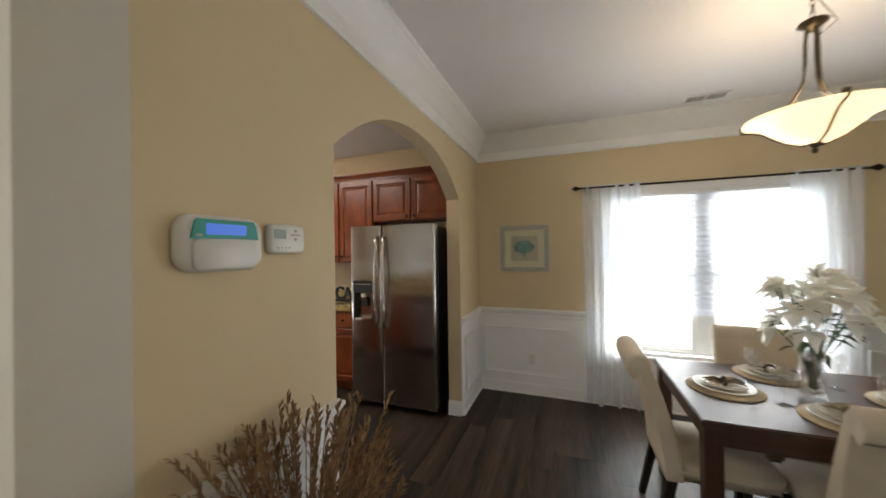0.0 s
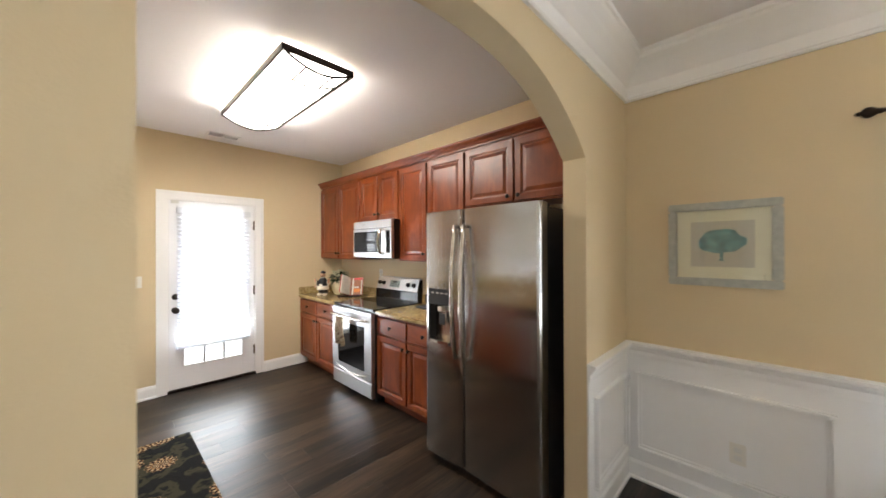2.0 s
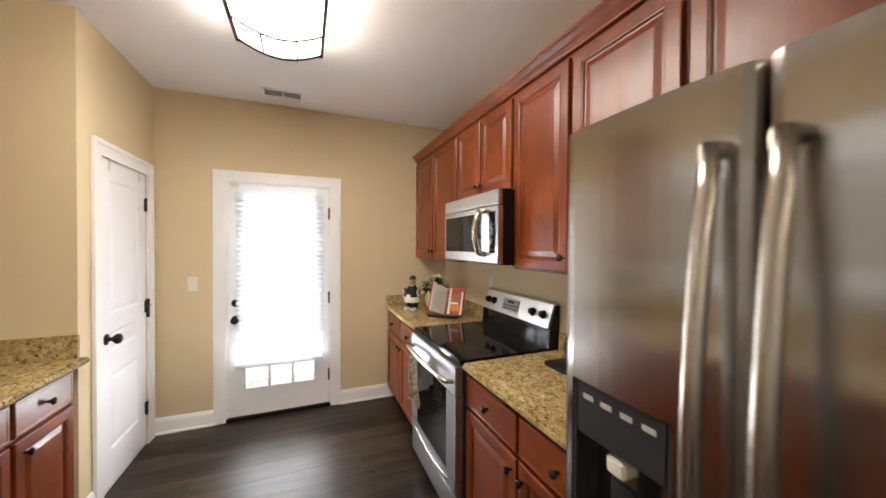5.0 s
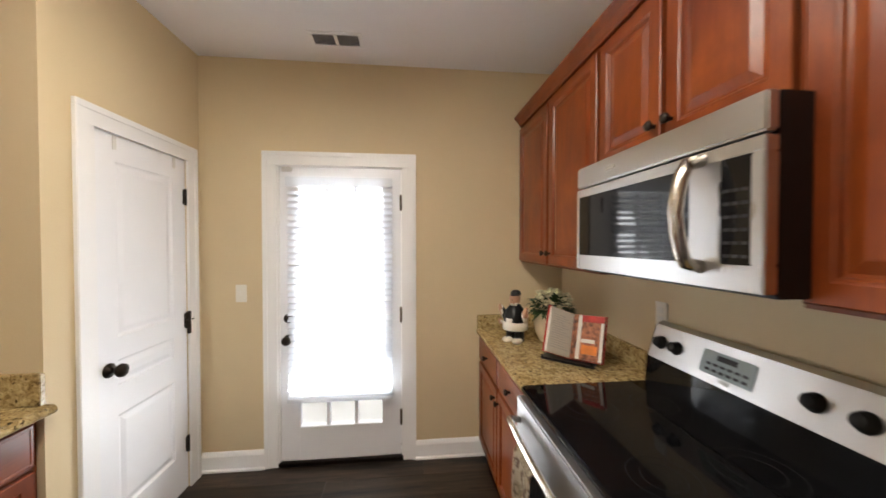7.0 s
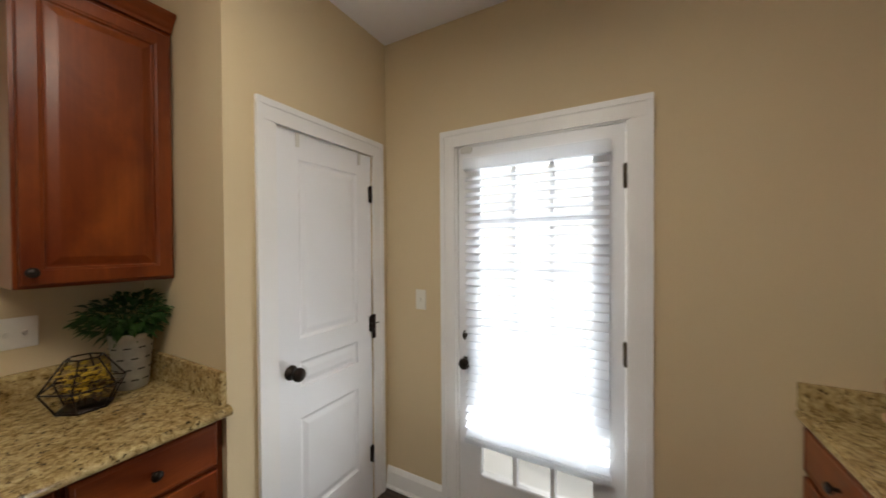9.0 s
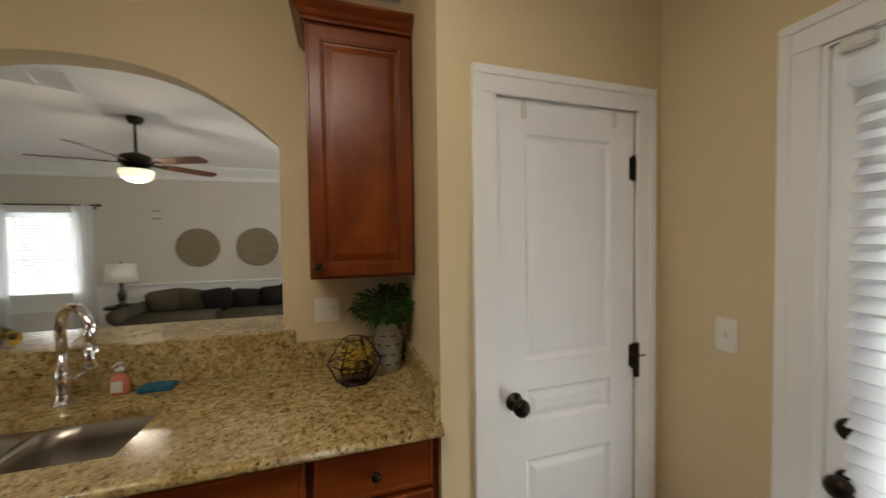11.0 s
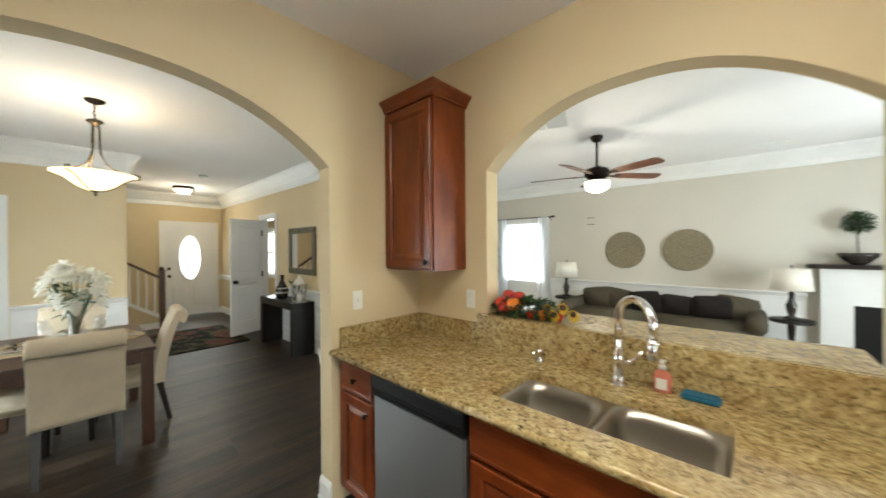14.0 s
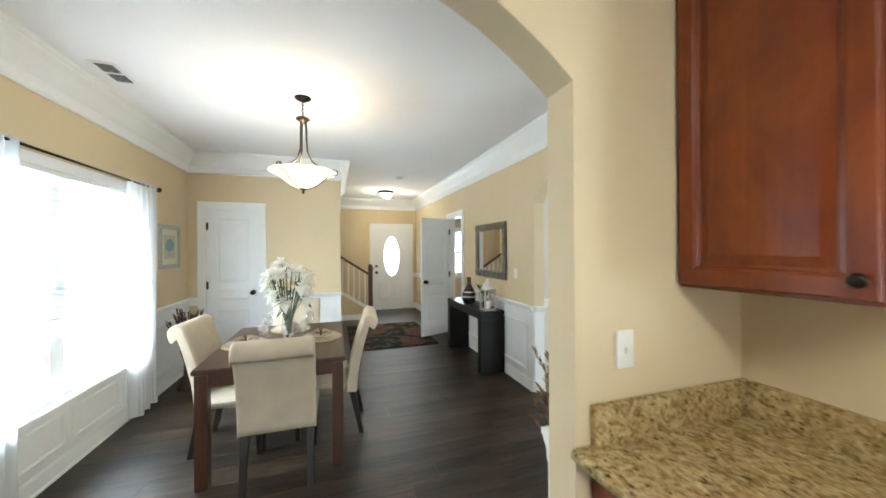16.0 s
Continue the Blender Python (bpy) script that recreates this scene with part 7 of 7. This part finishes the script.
for z, r in ((0.10, 0.0955), (0.16, 0.085)):
    bm = NB()
    lathe(bm, [(r - 0.002, z - 0.012), (r + 0.0015, z - 0.01), (r + 0.0015, z + 0.004), (r - 0.004, z + 0.008)])
    part("band", bm, PETAL, vv)
lt = thing("lantern", pose(1.84, MY + 0.20, 0.745), "weathered white lantern with a pointed roof", "lantern")
bm = NB()
box(bm, (-0.075, -0.075, 0), (0.075, 0.075, 0.02), 0.003), box(bm, (-0.075, -0.075, 0.24), (0.075, 0.075, 0.26), 0.003)
for sx in (-1, 1):
    for sy in (-1, 1):
        box(bm, (sx * 0.065 - 0.009, sy * 0.065 - 0.009, 0.02), (sx * 0.065 + 0.009, sy * 0.065 + 0.009, 0.24))
    box(bm, (sx * 0.067 - 0.004, -0.06, 0.12), (sx * 0.067 + 0.004, 0.06, 0.132)), box(bm, (-0.06, sx * 0.067 - 0.004, 0.12), (0.06, sx * 0.067 + 0.004, 0.132))
part("frame", bm, GREYPL, lt)
bm = NB()
lathe(bm, [(0.10, 0.26), (0.07, 0.285), (0.045, 0.33), (0.015, 0.355), (0.02, 0.37), (0.0, 0.385)], steps=4, m=pose(0, 0, 0, 0, 0, 45))
part("roof", bm, IVORY, lt)
part("candle", lathe(NB(), [(0.03, 0.02), (0.03, 0.11), (0, 0.112)], steps=16), IVORY, lt)
pp = thing("potted_plant", pose(2.06, MY + 0.12, 0.745), "spiky green grass in a small dark pot", "plant")
bm = NB()
lathe(bm, [(0.035, 0), (0.05, 0.08), (0.045, 0.09), (0, 0.085)], steps=18)
part("pot", bm, CERAMIC, pp)
bm = NB()
rnd = random.Random(61)
for _ in range(70):
    a = rnd.uniform(0, 6.28)
    leaf(bm, (0, 0, 0.08), (0.55 * math.cos(a), 0.45 * abs(math.sin(a)), 1), rnd.uniform(0.2, 0.36), 0.014)
part("blades", bm, LEAF2, pp)
mi = thing("wall_mirror", pose(2.16, MY, 1.472, 0, 0, 180), "rectangular wall mirror in an antique mosaic frame", "mirror")
MWD, MHT, f = 0.45, 0.36, 0.095
bm = NB()
w_, h_ = MWD, MHT
for lo, hi in (((-w_, -0.03, -h_), (w_, -0.003, -h_ + f)), ((-w_, -0.03, h_ - f), (w_, -0.003, h_)), ((-w_, -0.03, -h_ + f), (-w_ + f, -0.003, h_ - f)), ((w_ - f, -0.03, -h_ + f), (w_, -0.003, h_ - f))):
    box(bm, lo, hi, 0.008)
MF = part("frame", bm, MOSAIC, mi)
bm = NB()
rnd = random.Random(71)
for i in range(28):
    for zz in (-h_ + f / 2, h_ - f / 2):
        x = -w_ + 0.016 + (2 * w_ - 0.032) * i / 27
        box(bm, (x - 0.012, -0.033 - 0.002 * rnd.random(), zz - f * 0.36), (x + 0.012, -0.029, zz + f * 0.36), 0.002)
part("mosaic_tiles", bm, MOSAIC, MF)["kind"] = "stuff"
part("glass", box(NB(), (-w_ + f, -0.016, -h_ + f), (w_ - f, -0.004, h_ - f)), MIRROR, mi, "clear mirror glass")
tagged(part("hall_rug", box(NB(), (3.16, 1.20, 0.001), (4.85, 2.55, 0.012), 0.004, None), RUGH), "dark hall rug with red and olive flowers", "rug", "", "thing")
hl = thing("flush_light", pose(5.35, 1.71, H), "lit flush ceiling light with bronze rim", "ceiling light")
bm = NB()
lathe(bm, [(0.0, -0.001), (0.16, -0.001), (0.17, -0.02), (0.165, -0.04), (0.15, -0.045), (0, -0.045)], steps=32)
part("rim", bm, BRONZE, hl)
bm = NB()
lathe(bm, [(0.15, -0.045), (0.14, -0.08), (0.10, -0.115), (0.05, -0.132), (0.0, -0.137)], steps=32)
part("glass_dome", bm, GLOW, hl, "lit white glass dome")
sm = thing("smoke_detector", pose(3.85, 1.69, H), "white round smoke detector on the ceiling", "smoke detector")
bm = NB()
lathe(bm, [(0.065, -0.001), (0.065, -0.02), (0.055, -0.034), (0.03, -0.038), (0, -0.038)], steps=24)
part("housing", bm, PLASTIC, sm)

# stairs along the front wall
st = thing("staircase", pose(0, 0, 0), "carpeted stairs with white balusters and dark handrail", "stairs")
st["kind"] = "structure"
SXN, SXF = 5.50, FX
N0 = 2.12
for i in range(9):
    part("step", box(NB(), (SXN, N0 + 0.26 * i, 0.18 * i), (SXF, N0 + 0.26 * i + 0.29, 0.18 * (i + 1)), 0.008), CARPET, st)
bm = NB()
prism(bm, [(N0 - 0.04, 0), (YN, 0), (YN, 1.80), (N0 - 0.04, 0.22)], SXN - 0.03, SXN - 0.002, "yz")
part("stringer_wall", bm, TAN, st)
bm = NB()
prism(bm, [(N0 - 0.06, 0.18), (N0 - 0.06, 0.25), (YN, 1.84), (YN, 1.76)], SXN - 0.045, SXN + 0.01, "yz")
part("stringer_cap", bm, WHITE, st)
prism_b = NB()
box(prism_b, (SXN - 0.048, N0 - 0.06, 0.0), (SXN - 0.031, YN, 0.11), 0.003)
part("skirting", prism_b, WHITE, st)
bm = NB()
box(bm, (SXN - 0.065, N0 - 0.13, 0), (SXN + 0.025, N0 - 0.04, 1.08), 0.004), box(bm, (SXN - 0.078, N0 - 0.143, 1.08), (SXN + 0.038, N0 - 0.027, 1.11), 0.004)
lathe(bm, [(0.03, 1.11), (0.045, 1.14), (0.03, 1.17), (0, 1.175)], (SXN - 0.02, N0 - 0.085, 0), 16)
part("newel_post", bm, RAILWOOD, st, "dark wooden newel post")
bm = NB()
prism(bm, [(N0 - 0.06, 0.93), (N0 - 0.06, 0.985), (YN, 2.58), (YN, 2.525)], SXN - 0.05, SXN + 0.01, "yz")
part("handrail", bm, RAILWOOD, st, "dark wooden handrail")
slope = (1.84 - 0.25) / (YN - N0 + 0.06)
for k in range(18):
    y = N0 + 0.03 + 0.115 * k
    zb = 0.25 + slope * (y - N0 + 0.06)
    bm = NB()
    box(bm, (SXN - 0.036, y - 0.015, zb - 0.004), (SXN - 0.006, y + 0.015, zb + 0.18))
    lathe(bm, [(0.013, 0.18), (0.017, 0.20), (0.012, 0.23), (0.015, 0.40), (0.010, 0.70)], (SXN - 0.021, y, zb), 8)
    part("baluster", bm, WHITE, st)

# ---- living room ----
so = thing("sofa", pose(-1.80, LY + 0.07, 0), "grey-brown fabric sofa with loose back cushions", "sofa")
bm = NB()
box(bm, (-1.12, 0.02, 0.10), (1.12, 0.92, 0.40), 0.03)
part("base", bm, SOFA, so, smooth=True)
for x in (-0.56, 0.56):
    part("seat_cushion", box(NB(), (x - 0.55, 0.25, 0.38), (x + 0.55, 0.95, 0.53), 0.05), SOFA, so, smooth=True)
part("back", box(NB(), (-1.10, 0.0, 0.38), (1.10, 0.24, 0.72), 0.06), SOFA, so, smooth=True)
for sx in (-1, 1):
    bm = NB()
    box(bm, (sx * 1.06 - 0.13 * (sx < 0), 0.02, 0.10), (sx * 1.06 + 0.13 * (sx > 0) + (0 if sx > 0 else 0), 0.92, 0.56), 0.04)
    tube(bm, [(sx * 1.13, 0.04, 0.56), (sx * 1.13, 0.94, 0.56)], 0.10, 14)
    part("armrest", bm, SOFA, so, smooth=True)
for x, yy, mt, rz, s in ((-0.92, 0.32, SOFA, 4, 1.0), (-0.68, 0.44, SOFADARK, 10, 0.92), (-0.29, 0.43, SOFADARK, 4, 0.90), (0.10, 0.44, SOFADARK, -6, 0.94), (0.50, 0.33, SOFA, -4, 1.0), (0.80, 0.34, SOFA, 3, 1.05)):
    bm = NB()
    blob(bm, (0, 0, 0), (1, 1, 1), 3)
    for v in bm.verts:
        flat = math.hypot(v.co.x, v.co.z)
        k = flat / max(1e-6, (v.co.x ** 8 + v.co.z ** 8) ** 0.125)
        v.co = pose(0, 0, 0, -16, 9 * math.sin(x * 9), rz) @ Vector((v.co.x * k * 0.235 * s, v.co.y * 0.11, v.co.z * k * 0.205 * s))
        v.co += Vector((x, yy, 0.635 + 0.012 * math.sin(7 * x)))
    part("back_cushion", bm, mt, so, "charcoal back cushion" if mt is SOFADARK else "", smooth=True)
for x in (-1.02, 1.02):
    for y in (0.08, 0.86):
        part("foot", box(NB(), (x - 0.03, y - 0.03, 0), (x + 0.03, y + 0.03, 0.10)), DARKLEG, so)


def side_table(x, y):
    t = thing("side_table", pose(x, y, 0), "dark wooden side table beside the sofa", "side table", "side tables by the sofa")
    part("top", lathe(NB(), [(0.195, 0.56), (0.205, 0.57), (0.205, 0.59), (0.195, 0.6), (0, 0.6)], steps=28), CONSOLE, t)
    part("pedestal", lathe(NB(), [(0.15, 0), (0.15, 0.02), (0.03, 0.06), (0.025, 0.3), (0.04, 0.5), (0.03, 0.56)], steps=16), CONSOLE, t)
    return t


def table_lamp(x, y):
    l = thing("table_lamp", pose(x, y, 0.60), "table lamp with dark turned base and white drum shade", "table lamp", "table lamps by the sofa")
    part("base", lathe(NB(), [(0.075, 0), (0.08, 0.015), (0.03, 0.04), (0.045, 0.10), (0.055, 0.17), (0.03, 0.24), (0.022, 0.28), (0.035, 0.31), (0.012, 0.34), (0.010, 0.42)], steps=20), CERAMIC, l)
    bm = NB()
    lathe(bm, [(0.195, 0.36), (0.165, 0.62), (0.163, 0.62), (0.193, 0.36)], steps=32)
    part("shade", bm, SHADE, l, "white linen drum shade")
    part("finial", lathe(NB(), [(0.004, 0.42), (0.004, 0.63), (0.012, 0.64), (0.01, 0.66), (0, 0.665)], steps=10), BRONZE, l)


for x, y in ((-0.36, LY + 0.24), (-3.24, LY + 0.40)):
    side_table(x, y), table_lamp(x, y)
for x, r in ((-1.28, 0.31), (-2.15, 0.32)):
    d = thing("woven_wall_disc", pose(x, LY + 0.002, 1.445, -90, 0, 0), "round woven seagrass wall disc", "wall decor", "woven discs over the sofa")
    bm = NB()
    prof_ = []
    for i in range(26):
        prof_.append((r * (1 - i / 26), 0.018 + 0.006 * (i % 2) + 0.01 * math.cos(i / 26 * 3)))
    lathe(bm, [(r * 0.98, 0.0)] + prof_ + [(0.0, 0.02)], steps=40)
    part("weave", bm, WOVEN, d)
# Small dark hooks on the wall, two plain bars.
lsc = thing("candle_sconce", pose(-0.72, LY, 1.97), "small dark wall hooks above the lamp", "wall hook")
bm = NB()
box(bm, (-0.06, 0.0, 0.055), (0.06, 0.02, 0.065)), box(bm, (-0.06, 0.0, -0.065), (0.06, 0.02, -0.055))
part("hooks", bm, BRONZE, lsc)
rod(0.0, 1.32, LY + 0.09, 2.10, LY, "dark curtain rod over the living room window")
curtain("curtain", 0.03, 0.30, LY + 0.09, 2.115, 0.03, "sheer white curtain at the living room window", 4, 5, group="living room curtains")
curtain("curtain", 1.02, 1.28, LY + 0.09, 2.115, 0.03, "sheer white curtain at the living room window", 4, 6, group="living room curtains")
tree = thing("ficus_tree", pose(1.22, LY + 0.62, 0), "tall artificial ficus tree in a dark pot", "tree")
bm = NB()
lathe(bm, [(0.12, 0), (0.16, 0.02), (0.18, 0.26), (0.17, 0.28), (0, 0.26)], steps=20)
part("pot", bm, CERAMIC, tree)
bm = NB()
rnd = random.Random(81)
tube(bm, [(0, 0, 0.25), (0.02, 0.01, 0.7), (-0.02, 0.02, 1.2), (0.01, 0, 1.7)], [0.022, 0.018, 0.014, 0.007], 7)
for k in range(26):
    a, z = rnd.uniform(0, 6.28), rnd.uniform(0.7, 1.65)
    r = 0.26 * math.sin(math.pi * (z - 0.5) / 1.5)
    tube(bm, [(0, 0, z - 0.1), (r * 0.6 * math.cos(a), r * 0.6 * math.sin(a), z + 0.05), (r * math.cos(a), r * math.sin(a), z + 0.1)], [0.007, 0.004, 0.002], 5)
part("trunk", bm, STEM, tree)
foliage(tree, 1700, (0.03, 0, 1.40), (0.29, 0.29, 0.50), 0.066, LEAF, "crown", 83, -0.2)
foliage(tree, 1300, (-0.05, 0.02, 1.02), (0.24, 0.24, 0.42), 0.066, LEAF, "crown", 82, -0.2)

fan = thing("ceiling_fan", pose(-1.62, -0.85, H), "dark bronze ceiling fan with wooden blades and lit bowl", "ceiling fan")
part("canopy", lathe(NB(), [(0.0, -0.001), (0.065, -0.001), (0.07, -0.02), (0.045, -0.06), (0.015, -0.07)], steps=20), BRONZE, fan)
part("downrod", tube(NB(), [(0, 0, -0.06), (0, 0, -0.36)], 0.012, 10), BRONZE, fan)
part("motor", lathe(NB(), [(0.02, -0.33), (0.06, -0.35), (0.12, -0.37), (0.135, -0.40), (0.135, -0.44), (0.10, -0.47), (0.06, -0.49), (0, -0.50)], steps=28), BRONZE, fan)
for k in range(5):
    a = 360 / 5 * k + 12
    bm = NB()
    prism(bm, [(0.20, -0.045), (0.30, -0.06), (0.69, -0.068), (0.73, -0.05), (0.74, 0.0), (0.73, 0.05), (0.69, 0.068), (0.30, 0.06), (0.20, 0.045)], -0.003, 0.003, "xy", pose(0, 0, 0, 0, 0, a) @ Matrix.Translation((0, 0, -0.435)) @ pose(0, 0, 0, -13, 0, 0))
    bl = part("blade", bm, BLADE, fan, "reddish wooden fan blade")
    bm = NB()
    prism(bm, [(0.10, -0.02), (0.26, -0.03), (0.26, 0.03), (0.10, 0.02)], -0.008, -0.003, "xy", pose(0, 0, 0, 0, 0, a) @ Matrix.Translation((0, 0, -0.435)) @ pose(0, 0, 0, -13, 0, 0))
    part("blade_iron", bm, BRONZE, bl)
part("light_bowl", lathe(NB(), [(0.13, -0.50), (0.135, -0.53), (0.12, -0.58), (0.08, -0.61), (0.03, -0.625), (0.0, -0.627)], steps=28), GLOW, fan, "lit white glass bowl")
part("fitter", lathe(NB(), [(0.05, -0.485), (0.13, -0.495), (0.135, -0.505), (0.125, -0.508)], steps=28), BRONZE, fan)

fp = thing("fireplace", pose(-4.25, LY, 0), "white mantel fireplace with a dark firebox", "fireplace")
bm = NB()
box(bm, (-0.75, 0, 0), (-0.48, 0.12, 1.02), 0.004), box(bm, (0.48, 0, 0), (0.75, 0.12, 1.02), 0.004), box(bm, (-0.75, 0.0, 1.02), (0.75, 0.12, 1.22), 0.004), box(bm, (-0.48, 0, 0.78), (0.48, 0.08, 1.02))
part("surround", bm, WHITE, fp)
part("mantel_shelf", box(NB(), (-0.86, 0, 1.22), (0.86, 0.24, 1.27), 0.006), DARKLEG, fp, "dark mantel shelf")
part("firebox", box(NB(), (-0.48, 0.0, 0), (0.48, 0.04, 0.78)), BLACK, fp)
tpz = thing("topiary", pose(-3.80, LY + 0.13, 1.27), "small ball topiary in a dark bowl", "plant")
part("bowl", lathe(NB(), [(0.06, 0), (0.07, 0.01), (0.16, 0.10), (0.17, 0.14), (0.15, 0.14), (0, 0.12)], steps=20), CERAMIC, tpz)
part("stem", tube(NB(), [(0, 0, 0.12), (0.01, 0, 0.42)], 0.008, 6), STEM, tpz)
foliage(tpz, 650, (0, 0, 0.50), (0.12, 0.12, 0.12), 0.045, LEAF, "ball", 91)

# ---- floor planks ----
floor = structure(part("floor", box(NB(), (KX0, MY - 0.12, -0.02), (FX, YN, -0.003)), SUBFLOOR), "dark stained wood-look plank floor", "floor")
structure(part("floor_living", box(NB(), (-5.34, LY, -0.02), (FX, MY - 0.12, -0.001)), CARPET), "beige carpet in the living room", "floor")
structure(part("floor_living_strip", box(NB(), (-5.34, MY - 0.12, -0.02), (KX0, SY0, -0.001)), CARPET), "beige carpet edge", "floor")
PW, PL = 0.178, 1.22
cache = {}
rest = NB()
rnd = random.Random(101)


def plank_mesh(w, l):
    key = (round(w, 4), round(l, 4))
    if key not in cache:
        bm = NB()
        g = 0.0004
        box(bm, (g, g, -0.009), (w - g, l - g, 0.0), 0.0007)
        me = bpy.data.meshes.new("plank")
        bm.to_mesh(me)
        bm.free()
        me.materials.append(FLOOR)
        cache[key] = me
    return cache[key]


near = 0
x = KX0
while x < FX:
    w = min(PW, FX - x)
    y = MY - 0.12 - rnd.uniform(0.05, PL - 0.05)
    y = MY - 0.12 - round((MY - 0.12 - y) / 0.2) * 0.2
    while y < YN:
        a, b = max(y, MY - 0.12), min(y + PL, YN)
        if b - a > 0.02 and not (x + w < AX1 - 0.1 and b < SY0):
            if x + w < 3.3 and near < 300:
                o = new("plank", plank_mesh(w, b - a))
                o.parent, o.location = floor, (x, a, 0)
                near += 1
            else:
                box(rest, (x + 0.0004, a + 0.0004, -0.009), (x + w - 0.0004, b - 0.0004, 0.0))
        y += PL
    x += PW
part("far_planks", rest, FLOOR, floor)["kind"] = "stuff"
